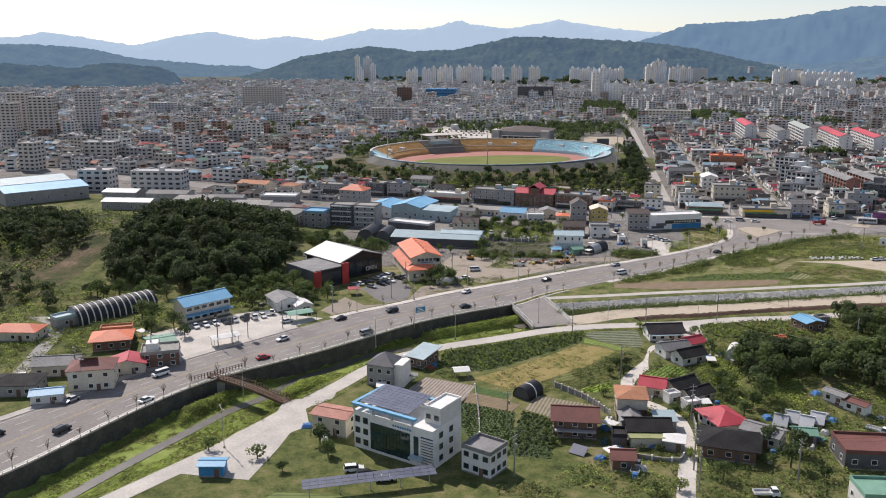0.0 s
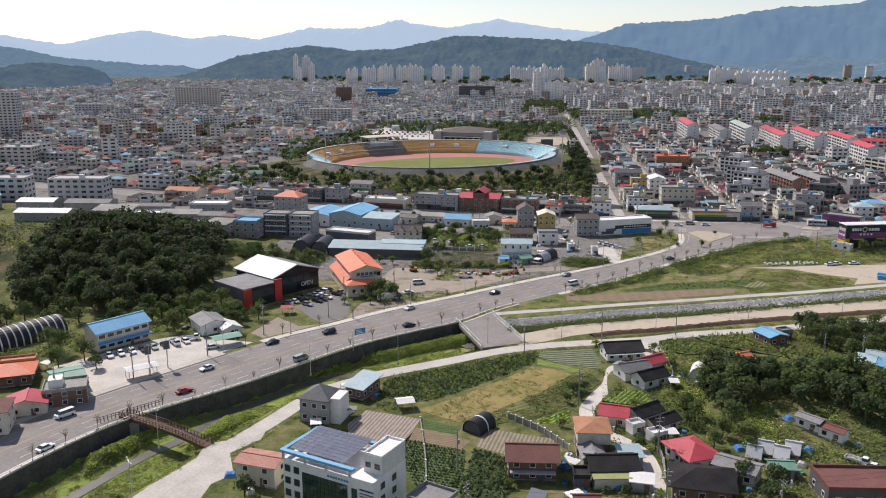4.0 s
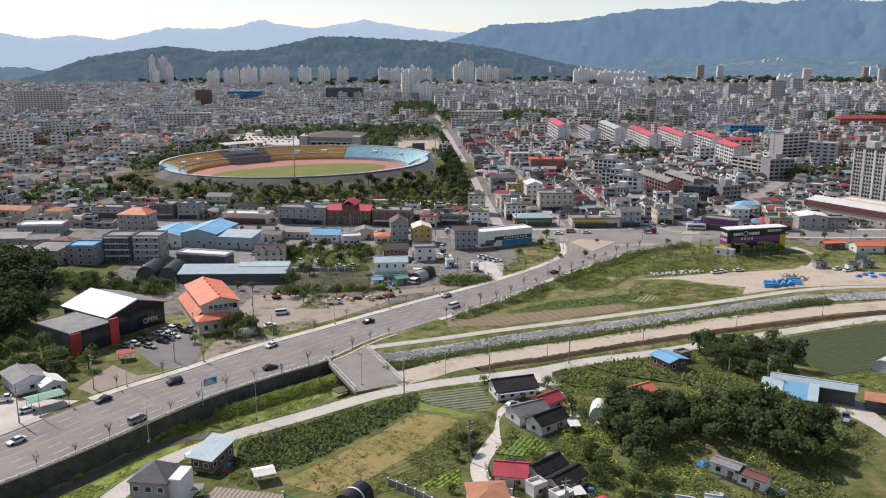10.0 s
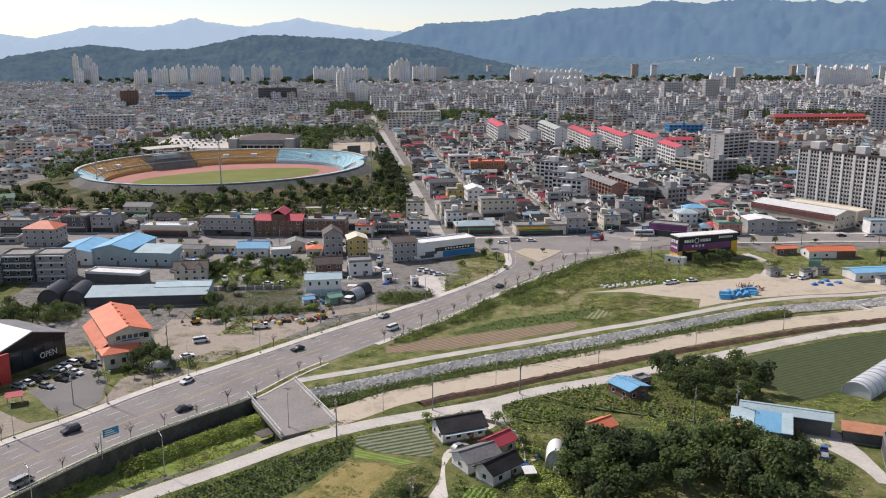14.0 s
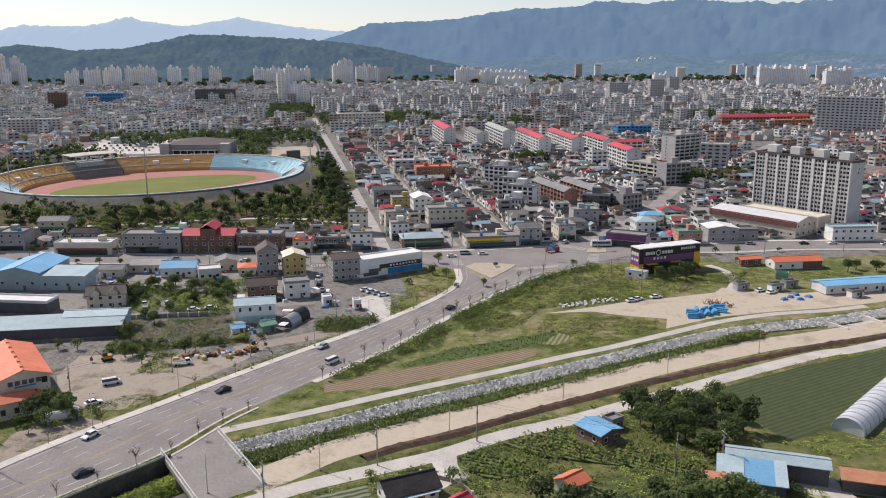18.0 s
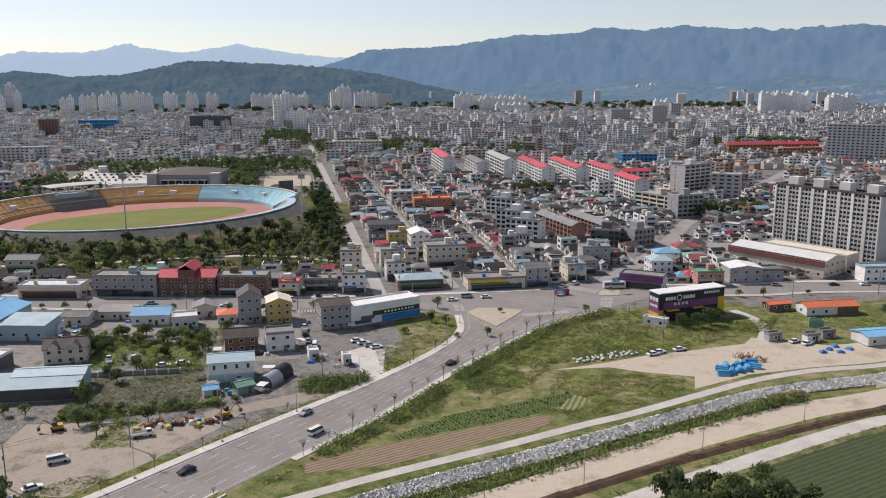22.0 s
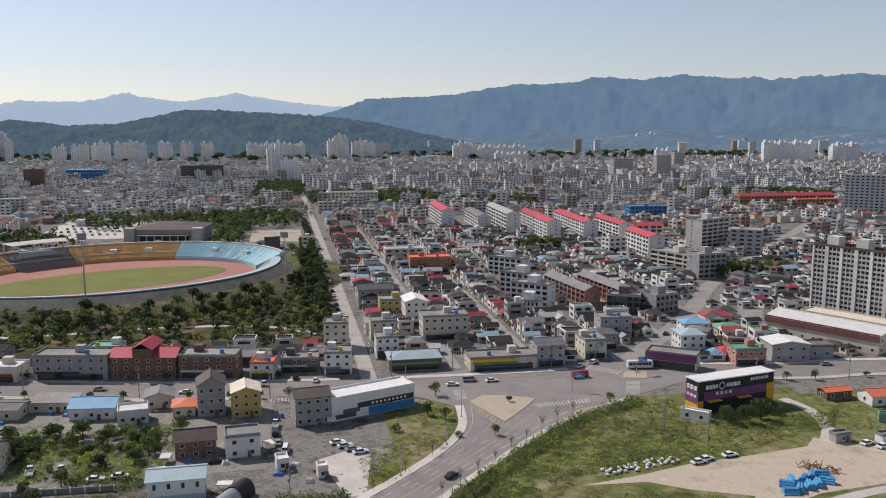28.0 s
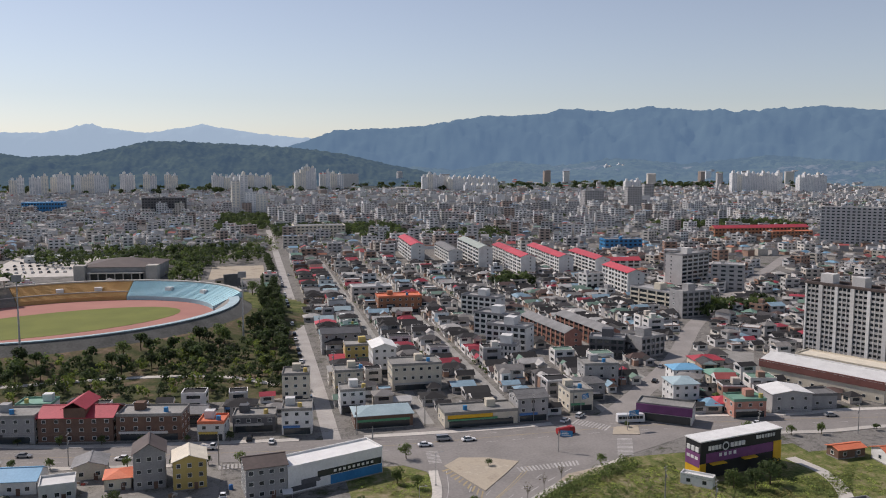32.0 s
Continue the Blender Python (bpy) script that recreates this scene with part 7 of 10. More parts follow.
for q in range(4):
    part("logo_bar", boxed(-12.6 + q * 1.25, -11.7 + q * 1.25, -5.2, -4.98, 8.2, 9.5), M["white"], t)
bm = bmesh.new()
for k in range(20):
    a, b = 2 * math.pi * k / 20, 2 * math.pi * (k + 1) / 20
    v = [bm.verts.new((-6.3 + r * math.cos(q), y, 8.9 + r * math.sin(q))) for r in (0.85, 1.3) for q in (a, b) for y in (-5.25,)]
    bm.faces.new((v[0], v[1], v[3], v[2]))
bmesh.ops.remove_doubles(bm, verts=bm.verts[:], dist=0.001)
part("logo_ring", bm, M["white"], t)
for q in range(4):
    part("logo_bar", boxed(-4.3 + q * 1.45, -3.2 + q * 1.45, -5.2, -4.98, 8.2, 9.5), M["white"], t)
for q in range(7):
    part("lettering_bar", boxed(5.6 + q * 1.1, 6.3 + q * 1.1, -5.2, -4.98, 9.2, 10.2), M["white"], t)
for q in range(4):
    part("lettering_bar", boxed(-8.6 + q * 1.8, -7.6 + q * 1.8, -5.2, -4.98, 6.0, 7.0), M["white"], t)
for q in (-9.5, 2.5):
    part("awning", boxed(q - 2.6, q + 2.6, -6.6, -5.01, 4.2, 4.5), M["yellow"], t, "yellow awning")
building("white container cabin beside the shop", 157, 413.5, 9, 3, 2.6, -44, "white", "flat", "white", 1, 2, "s", name="container", category="container", door=False, plinth=False)
building("low house with an orange roof", 214, 425, 10, 5, 3.0, 4, "brown_brick", "gx", "orange_roof", 1, 2, rise=0.7)
t = building("white workshop with a bright orange roof", 231, 417, 22, 8, 3.6, -2, "white", "gx", "orange_roof", 1, 4, name="workshop", category="workshop", rise=1.4)
part("brick_front", boxed(2, 10.8, -4.2, -4.05, 0.4, 3.4), M["brown_brick"], t)
building("long low store with a bright blue roof", 238, 380, 40, 9, 3.6, 2, "white", "gx", "blue_roof", 1, 8, "s", name="store", category="store", rise=0.8)
for k, (bx, by) in enumerate(((203, 385), (211, 388), (228, 371), (190, 388))):
    building("grey site cabin on sandy ground" if k % 2 else "white site cabin on sandy ground", bx, by, 5.5, 3, 2.5, 6, "grey" if k % 2 else "white", "flat", "grey_roof", 1, 1, "s", name="cabin", category="cabin", plinth=False)
building("green site container on the grass", 215, 400, 5, 2.6, 2.5, -30, "green_roof", "flat", "green_roof", 1, 0, name="container", category="container", door=False, plinth=False)

# along the far side of the cross street
ROW = [
    ("low shop row with a pale flat roof", -78, 501, 26, 10, 5.5, "cream", "flat", "white", 1, 5),
    ("long three-storey grey building", -47, 499, 27, 11, 9.0, "grey", "flat", "concrete_grey", 3, 7),
    ("three-storey dark brick block", 2, 492, 21, 11, 8.6, "brown_brick", "flat", "concrete_grey", 3, 5),
    ("white two-storey shop with a red roof slab", 21.5, 486, 8.5, 9, 6.2, "white", "flat", "orange_roof", 2, 2),
    ("white three-storey corner building", 49, 487, 10, 10, 8.6, "white", "flat", "concrete_grey", 3, 3),
    ("pale four-storey corner building", 50.5, 523, 10, 11, 11.5, "cream", "flat", "concrete_grey", 4, 3),
    ("dark two-storey shop row", 35, 492, 14, 9, 5.6, "dark_grey", "flat", "concrete_grey", 2, 4),
    ("white three-storey building with flat roof", 69.5, 506, 9, 9, 8.6, "white", "flat", "concrete_grey", 3, 3),
    ("low shop with a pale blue roof", 78, 489, 20, 12, 4.6, "brown_brick", "hip", "pale_blue", 1, 5),
    ("cream three-storey building with flat roof", 71, 533, 11, 10, 9.0, "cream", "flat", "concrete_grey", 3, 3),
    ("wide pale four-storey building", 98, 533, 20, 12, 10.5, "cream", "flat", "concrete_grey", 3, 6),
    ("white four-storey building with pitched roof", 89, 560, 10, 14, 12.0, "white", "gy", "white", 4, 3),
    ("yellowish three-storey building with flat roof", 81, 578, 13, 10, 9.0, "yellow_wall", "flat", "concrete_grey", 3, 4),
    ("grey three-storey church-like building", 75, 602, 18, 12, 10.0, "grey", "gx", "dark_grey", 3, 4),
    ("orange three-storey school block", 120, 700, 26, 13, 10.0, "tile_orange", "flat", "orange_roof", 3, 7),
    ("garage row with an orange sign band", 111, 483, 26, 11, 5.0, "cream", "flat", "concrete_grey", 1, 5),
    ("grey three-storey building with pitched roof", 130, 484, 11, 11, 8.6, "grey", "gx", "grey_roof", 3, 3),
    ("cream two-storey shop with flat roof", 151, 492, 9, 12, 7.6, "cream", "flat", "concrete_grey", 2, 2),
    ("grey two-storey house with dark roof", 160, 503, 11, 9, 6.6, "grey", "hip", "grey_roof", 2, 3),
    ("grey three-storey building with flat roof", 172, 521, 14, 11, 9.2, "grey", "flat", "concrete_grey", 3, 3),
    ("white three-storey house with a pale blue roof", 192, 489, 10, 11, 8.4, "white", "hip", "pale_blue", 3, 3),
    ("pink two-storey building with a green roof", 207, 470, 12, 9, 6.4, "tile_pink", "flat", "green_roof", 2, 3),
    ("low house with a bright red roof", 203, 478, 9, 8, 3.2, "cream", "hip", "red_roof", 1, 2),
    ("house with a bright blue roof", 210, 520, 12, 9, 5.0, "white", "hip", "blue_roof", 2, 3),
    ("house with a green roof", 222, 512, 12, 9, 4.2, "cream", "hip", "green_roof", 1, 3),
    ("house with a deep red roof", 228, 534, 13, 9, 4.6, "cream", "hip", "red_roof", 1, 3),
]
SIGNS = palette("shop_sign_paints", [(0.5, 0.48, 0.45), (0.08, 0.2, 0.45), (0.5, 0.1, 0.06), (0.55, 0.4, 0.08), (0.1, 0.3, 0.16), (0.62, 0.6, 0.57), (0.25, 0.06, 0.05), (0.05, 0.05, 0.06)], 0.5, 0.15, island=False)
dress_rng = random.Random(23)


def dress(t, w, d, h, kind, wall):
    """Shop front with a sign board at street level; huts and tanks on a flat roof."""
    part("shop_window", boxed(-w * 0.44, w * 0.44, -d / 2 - 0.12, -d / 2 + 0.1, 0.36, 2.5), M["glass"], t)
    part("sign_board", boxed(-w * 0.46, w * dress_rng.uniform(0.1, 0.46), -d / 2 - 0.3, -d / 2 - 0.13, 2.6, 3.4), SIGNS, t)
    if kind == "flat":
        x = dress_rng.uniform(-0.3, 0.3) * w
        part("stair_hut", boxed(x - 1.6, x + 1.6, 0.2, min(3.2, d / 2 - 0.6), h + 0.1, h + 2.6), M[wall], t)
        x = -x if abs(x) > 2.6 else x + 3.4
        part("water_tank", tube(bmesh.new(), (x, -d * 0.15, h + 0.1), (x, -d * 0.15, h + 1.6), 0.8, 0.75, 10), M["blue_strong"] if dress_rng.random() < 0.5 else M["yellow_wall"], t)


for lab, bx, by, bw, bd, bh, wl, kd, rf, fl, n in ROW:
    t = building(lab, bx, by, bw, bd, bh, -10 if bx < 30 else (-6 if bx < 60 or bx > 160 else 0), wl, kd, rf, fl, n, "se" if bx < 25 else "sw", "town_building", "building", rise=1.7, door=False)
    dress(t, bw, bd, bh, kd, wl)
    if "orange sign" in lab:
        part("sign_band", boxed(-12, 4, -5.8, -5.52, 3.2, 4.6), M["yellow"], t, "yellow orange sign band")
        for q in (-9, -3):
            part("garage_door", boxed(q - 2, q + 2, -5.56, -5.4, 0, 3), M["dark_grey"], t)
    if "purple" in lab:
        part("sign_band", boxed(-9.6, 9.6, -4.9, -4.52, 3.4, 5.2), M["purple"], t, "deep purple sign band")
t = building("white two-storey shop with a purple sign band", 176.5, 470.5, 19, 9, 6.0, -36, "white", "flat", "concrete_grey", 2, 5, "ew", "town_building", "shop", door=False)
part("sign_band", boxed(-9.6, 9.6, -4.9, -4.52, 3.3, 6.2), M["purple"], t, "deep purple sign band")
part("shop_window", boxed(-9.0, 9.0, -4.6, -4.4, 0.3, 3.0), M["glass"], t)
t = building("dark brick block with a bright red folded roof", -21, 496, 24, 12, 8.4, -10, "brown_brick", "gx", "red_roof", 3, 6, name="town_building", category="building", rise=2.4, door=False)
part("tower_roof", gable(bmesh.new(), 7, 13, 11.6, 2.0, 0.6, 0.2, "y"), M["red_roof"], t)
part("tower", boxed(-3.4, 3.4, -6.4, 6, 8, 11.6), M["brown_brick"], t)
# long hall with a brown front, and white halls beside it
t = building("long cream hall with a brown band and pale roof", 262, 496, 50, 20, 8.0, -62, "cream", "gx", "white", 2, 10, "sew", "hall", "hall", rise=2.0, door=False)
part("brown_band", boxed(-25.3, 25.3, -10.5, -10.05, 5.4, 8.6), M["maroon"], t)
t = building("second long cream hall behind", 281, 506, 46, 12, 7.0, -62, "cream", "flat", "cream", 2, 0, "s", "hall", "hall", door=False)
building("white hall with a low pitched roof", 226, 474, 15, 12, 7.0, -8, "grey", "gy", "white", 2, 3, "s", "hall", "hall", rise=1.2, door=False)
building("pale grey store beside the hall", 240, 474, 10, 9, 5.2, -8, "grey", "flat", "grey_roof", 1, 2, "s", "store", "store", door=False)
building("white two-storey shop with blue sign", 290, 462, 22, 8, 7.0, -6, "white", "flat", "pale_blue", 2, 6, "s", "shop", "shop", door=False)
building("long grey roadside shop building", 330, 452, 40, 10, 5.0, -10, "grey", "flat", "pale_blue", 1, 8, "s", "shop", "shop", door=False)
# sports hall behind the stadium
t = building("wide grey sports hall with a dark hipped roof", -60, 889, 54, 46, 11, -8, "grey", "hip", "hall_roof", 2, 0, "s", "sports_hall", "sports hall", rise=4.5, over=1.5, door=False)
part("portal", boxed(-19, 19, -23.6, -23.05, 1.5, 7.5), M["glass"], t)
for sx in (-1, 1):
    part("corner_tower", boxed(sx * 26 - 4, sx * 26 + 4, -27, -18, -0.5, 12.5), M["concrete"], t)
part("canopy", boxed(-20, 20, -28, -23.1, 6.6, 7.2), M["concrete"], t)
for q in range(7):
    part("column", boxed(-18.4 + q * 6 - 0.35, -18.4 + q * 6 + 0.35, -27.6, -26.9, -0.3, 6.6), M["concrete"], t)
plot("sports_court", [(2, 862), (44, 862), (44, 940), (2, 940)], 0.06, M["sand"], "sandy sports court behind trees", category="sports court")
plot("car_park", [(-175, 905), (-92, 905), (-92, 1040), (-175, 1040)], 0.06, M["concrete"], "grey concrete car park", category="car park")
building("low white hall by the car park", -140, 1010, 40, 14, 5, 4, "white", "flat", "white", 1, 5, "s", "hall", "hall", door=False)
# far factory sheds on the west side
for bx, by, bw, bd, bh, rf, kd in ((-262, 442, 30, 12, 5, "white", "gx"), (-226, 452, 22, 14, 5, "concrete_grey", "mono"), (-206, 446, 26, 9, 4.5, "white", "flat"), (-186, 448, 22, 8, 4.2, "concrete_grey", "mono"), (-214, 466, 30, 8, 5, "grey_roof", "gx"),
                                   (-180, 478, 22, 11, 5, "white", "flat"), (-250, 470, 26, 14, 6, "grey_roof", "gx"), (-282, 470, 22, 14, 6, "white", "gx"), (-166, 446, 14, 10, 4.5, "grey_roof", "gx")):
    building("factory shed with a %s" % rf.replace("_", " ").replace("white", "white roof").replace("concrete grey", "grey roof") + " and grey walls", bx, by, bw, bd, bh, 4, "grey", kd, rf, 1, 4, "s", "factory_shed", "factory", rise=1.4, door=False)
for k, rf in enumerate(("blue_roof", "pale_blue")):
    building("big factory shed with a blue metal roof", -337 - 28 * k, 464 + 23 * k, 50, 32, 8, 51, "grey", "gx", rf, 1, 5, "s", "factory_shed", "factory", rise=2.4, door=False)
building("grey two-storey workshop with a flat roof", -149, 410, 16, 21, 6.6, -4, "grey", "flat", "concrete_grey", 2, 4, "se", "workshop", "workshop", door=False)
building("low grey workshop annex with a flat roof", -156, 402, 10, 8, 4.6, -4, "concrete_grey", "flat", "grey_roof", 1, 3, "s", "workshop", "workshop", door=False)
building("three-storey grey block with a blue roof slab", -133, 408, 12, 11, 8.6, -3, "grey", "flat", "blue_roof", 3, 3, "se", "apartment_house", "apartment building", door=False)
building("two-storey house with a dark hipped roof", -152, 432, 12, 9, 5.6, -4, "cream", "hip", "maroon", 2, 3, rise=1.8)
building("low store with a pale flat roof", -172, 424, 16, 10, 4.0, -4, "cream", "flat", "concrete_grey", 1, 3, "s", "store", "store", door=False)
building("low brick house with a grey roof", -190, 428, 11, 8, 3.4, 6, "brown_brick", "gx", "grey_roof", 1, 2, rise=1.5)
plot("yard", [(-215, 436), (-150, 392), (-112, 380), (-110, 488), (-160, 500), (-230, 486)], 0.03, M["yard_ground"], "grey paved yard among workshops", category="yard")
for lab, bx, by, bw, bd, bh, wl, kd, rf, fl in (
        ("pink-roofed two-storey house on the street", -213, 520, 22, 12, 5.6, "cream", "gx", "tile_orange", 2), ("two-storey house with an orange roof", -186, 514, 11, 10, 5.6, "cream", "hip", "tile_orange", 2),
        ("long two-storey shop with a red end wall", -156, 519, 24, 10, 6.4, "grey", "flat", "concrete_grey", 2), ("dark three-storey block with flat roof", -127, 517, 13, 11, 8.6, "dark_grey", "flat", "concrete_grey", 3),
        ("grey three-storey block with flat roof", -113, 517, 12, 11, 8.6, "grey", "flat", "grey_roof", 3), ("cream two-storey house below the stadium", -104, 555, 15, 10, 6.4, "cream", "gx", "grey_roof", 2),
        ("grey house with a dark pitched roof", -84, 528, 12, 9, 5.0, "grey", "gx", "black_roof", 2), ("low house with a black hipped roof", -60, 522, 12, 9, 3.4, "cream", "hip", "black_roof", 1),
        ("white two-storey house with green flat roof", -40, 520, 12, 9, 6.2, "white", "flat", "green_roof", 2), ("small house with grey pitched roof", 14, 505, 10, 8, 4.0, "cream", "gx", "grey_roof", 1),
        ("low house with a black hipped roof", 30, 512, 11, 8, 3.6, "grey", "hip", "black_roof", 1), ("low house with a dark pitched roof", -6, 512, 10, 8, 3.6, "brown_brick", "gx", "black_roof", 1)):
    dress(building(lab, bx, by, bw, bd, bh, -8, wl, kd, rf, fl, max(2, int(bw / 4)), "s", "town_building", "building", rise=1.7, door=False), bw, bd, bh, kd, wl)

# ---- small houses in the gaps along the streets ----
def foot_near(x, y, r):
    for fx, fy, a, b, rot in FOOT:
        dx, dy = x - fx, y - fy
        if abs(dx) + abs(dy) < 90:
            c, s = math.cos(rot), math.sin(rot)
            if abs(c * dx + s * dy) < a + r and abs(c * dy - s * dx) < b + r:
                return True
    return False


for fx, fy, fa, fb, fr in ((163, 674, 13, 7, -0.8), (155, 620, 12, 7, -0.8), (153, 589, 12, 7, -0.7), (147, 574, 7, 6, -0.5), (182, 606, 6, 26, 0.1), (201, 604, 6, 26, 0.1), (196, 566, 9, 6, -0.5), (214, 564, 9, 6, 0.35), (277, 675, 19, 7, -1.2), (340, 756, 17, 8, 0.45), (284, 650, 11, 7, 0.2), (248, 545, 20, 12, 1.0)):
    FOOT.append((fx, fy, fa, fb, fr))
FOOT.append((302, 520.6, 31, 8, radians(-67.7)))
for x, y, w, ang in near_spots:
    FOOT.append((x, y, 5.2, 4.4, 0.0))
for fx, fy, fw, rf, fl, fh in SLABS:
    FOOT.append((fx + 6, fy + fw / 2, fw / 2, 8, radians(-92)))
FOOT.append((316, 822, 17, 7, 0.0))
gap_rng = random.Random(31)
gap_heap = Heap()
STREET_LINES = [CROSS, DIAG, [(59.5, 460), (59.5, 960)]] + [[(sx, 484), (sx, 960)] for sx in STREETS_X]
gap_lawn = []
for k in range(7000):
    x, y = gap_rng.uniform(62, 420), gap_rng.uniform(474, 940)
    if k % 4 == 0:
        x, y = gap_rng.uniform(-240, -100), gap_rng.uniform(492, 552)
    if stad(x, y) < 1.28 or inside(x, y, [(84, 440), (66, 482), (150, 484), (184, 476), (180, 440)]):
        continue
    if any(near_line(x, y, l) < (14.5 if l is CROSS else 8.5 if l is DIAG else 6.0) for l in STREET_LINES):
        continue
    r = gap_rng.choice((2.6, 3.4, 4.6))
    if foot_near(x, y, r):
        continue
    fl = gap_rng.choice((1, 1, 1, 2)) if r > 3 else 1
    gap_heap.building(x, y, r * 2, r * gap_rng.uniform(1.5, 1.9), fl * 2.9, gap_rng.choice((0, 0, 0.1, -0.7)) if x > 200 else 0, gap_rng.choice(("hip", "gable", "gable", "hip", "flat")), gap_rng.uniform(0.9, 1.6), fl)
    FOOT.append((x, y, r, r * 0.9, 0.0))
gap_heap.make("town_houses", "small houses and sheds filling gaps along the streets", [WALLS, HOUSE_ROOFS, M["glass"]])

# ---- trees and shrubs ----
def leaves(seed, rx, rz, n, size, cz, lobes=9, cone=False):
    """Vertices and faces of a crown: leaf clumps spread over several lobes, with gaps between them."""
    r = np.random.RandomState(seed)
    V, F = [], []
    cs = []
    for k in range(lobes):
        d = r.normal(size=3)
        d /= np.linalg.norm(d)
        f = r.uniform(0.3, 0.72)
        cs.append((d * f * np.array([rx, rx, rz]) + [0, 0, cz], r.uniform(0.36, 0.6)))
    for i in range(n):
        if cone:
            h = r.uniform(0, 1) ** 1.3
            a, q = r.uniform(0, 2 * math.pi), (1 - h) * rx * r.uniform(0.55, 1.0) * (0.8 + 0.2 * math.sin(h * 40))
            p = np.array([q * math.cos(a), q * math.sin(a), cz - rz + 2 * rz * h])
            out = np.array([math.cos(a), math.sin(a), 0.5])
        else:
            c, s = cs[r.randint(lobes)]
            out = r.normal(size=3)
            out[2] = abs(out[2]) * 0.9 - 0.25
            out /= np.linalg.norm(out)
            p = c + out * np.array([rx, rx, rz]) * s * r.uniform(0.75, 1.05)
        nrm = out / np.linalg.norm(out) * 0.7 + np.array([0, 0, 0.45]) + r.normal(size=3) * 0.5
        nrm /= np.linalg.norm(nrm)
        u = np.cross(nrm, [0.3, 0.2, 0.9])
        u /= np.linalg.norm(u)
        w = np.cross(nrm, u)
        s = size * r.uniform(0.6, 1.3)
        k = len(V)
        bend = nrm * s * 0.25
        for a, b in ((-1, -0.6), (0.2, -1), (1, 0.3), (0.1, 1), (-0.9, 0.5)):
            V.append(tuple(p + u * s * a * r.uniform(0.6, 1) + w * s * b * r.uniform(0.6, 1) - bend * (a * a)))
        F.append((k, k + 1, k + 2, k + 3, k + 4))
    return V, F


def trunk_bm(h, r, spread, limbs=5, seed=0):
    rr = random.Random(seed)
    bm = bmesh.new()
    tube(bm, (0, 0, -0.8), (0.1, 0.05, h * 0.55), r, r * 0.62, 7)
    for k in range(limbs):
        a = 2 * math.pi * k / limbs + rr.uniform(-0.4, 0.4)
        z = h * rr.uniform(0.35, 0.55)
        tube(bm, (0.05, 0, z), (spread * math.cos(a), spread * math.sin(a), z + h * rr.uniform(0.2, 0.38)), r * 0.45, r * 0.12, 5)
    return bm


def make_tree(name, label, h, crown_r, material, seed, n=420, size=0.62, cone=False, cat="tree", bole=0.3, trunk_r=None):
    """Trunk with limbs, and a crown hung on it."""
    t = obj(name, trunk_bm(h, trunk_r or h * 0.025 + 0.06, crown_r * 0.5, seed=seed), M["bark"])
    rz = h * (1 - bole) / 2
    V, F = leaves(seed, crown_r, rz, n, size, h * bole + rz, cone=cone)
    c = new("crown", from_arrays("crown", V, F, [M[material]]))
    c.parent = t
    return tagged(t, label, cat)


M["leaf_hill"] = leaf_mat("leaf_hill", (0.072, 0.094, 0.04), (0.036, 0.05, 0.024))
HIDE = pose(0, -900, 0)
T_BROAD = [make_tree("broadleaf_tree", "dense dark green broadleaf tree on the hill", 9.5 + k, 4.3 + 0.3 * k, "leaf_hill" if k % 2 else "leaf_dark", 20 + k, 680, 0.46, bole=0.04) for k in range(4)]
T_MID = [make_tree("broadleaf_tree", "rounded mid-green broadleaf tree", 6.0 + k * 0.8, 3.0 + 0.3 * k, "leaf" if k % 2 else "leaf_dark", 40 + k, 520, 0.34, bole=0.1) for k in range(4)]
T_PINE = [make_tree("pine_tree", "dark green pine with a bare trunk", 7.0 + k, 2.5 + 0.25 * k, "leaf_pine" if k else "leaf_dark", 60 + k, 280, 0.48, bole=0.22) for k in range(3)]
T_CONE = [make_tree("conifer", "dark green conical conifer", 7.5 + k, 1.9, "leaf_pine", 80 + k, 330, 0.45, cone=True, bole=0.1) for k in range(2)]


def make_sapling(h, seed):
    """A young street tree, nearly bare: thin stem, fanned twigs, a few leaves."""
    rr = random.Random(seed)
    bm = bmesh.new()
    tube(bm, (0, 0, -0.4), (0.05, 0.03, h * 0.6), 0.075, 0.05, 6)
    for k in range(11):
        a, z = rr.uniform(0, 6.28), h * rr.uniform(0.36, 0.58)
        o = h * rr.uniform(0.1, 0.24)
        tube(bm, (0.03, 0.02, z), (o * math.cos(a), o * math.sin(a), z + h * rr.uniform(0.18, 0.42)), 0.045, 0.018, 4)
    t = obj("street_tree", bm, M["bark_grey"])
    V, F = leaves(seed, h * 0.22, h * 0.24, 34, 0.13, h * 0.72, lobes=12)
    c = new("crown", from_arrays("crown", V, F, [M["leaf_brown"]]))
    c.parent = t
    return tagged(t, "thin young street tree, nearly bare", "tree")


M["bark_grey"] = mat("bark_grey", (0.2, 0.17, 0.14), (0.12, 0.1, 0.08), 0.9)
M["leaf_brown"] = leaf_mat("leaf_brown", (0.15, 0.13, 0.06), (0.09, 0.075, 0.035))
T_SAP = [make_sapling(4.6 + 0.5 * k, 100 + k) for k in range(3)]
T_BUSH = [make_tree("shrub", "rounded green garden shrub", 2.2 + 0.5 * k, 1.5 + 0.3 * k, "leaf" if k % 2 else "leaf_light", 120 + k, 240, 0.26, cat="shrub", bole=0.05) for k in range(4)]
PLACED = {}
tree_rng = random.Random(11)


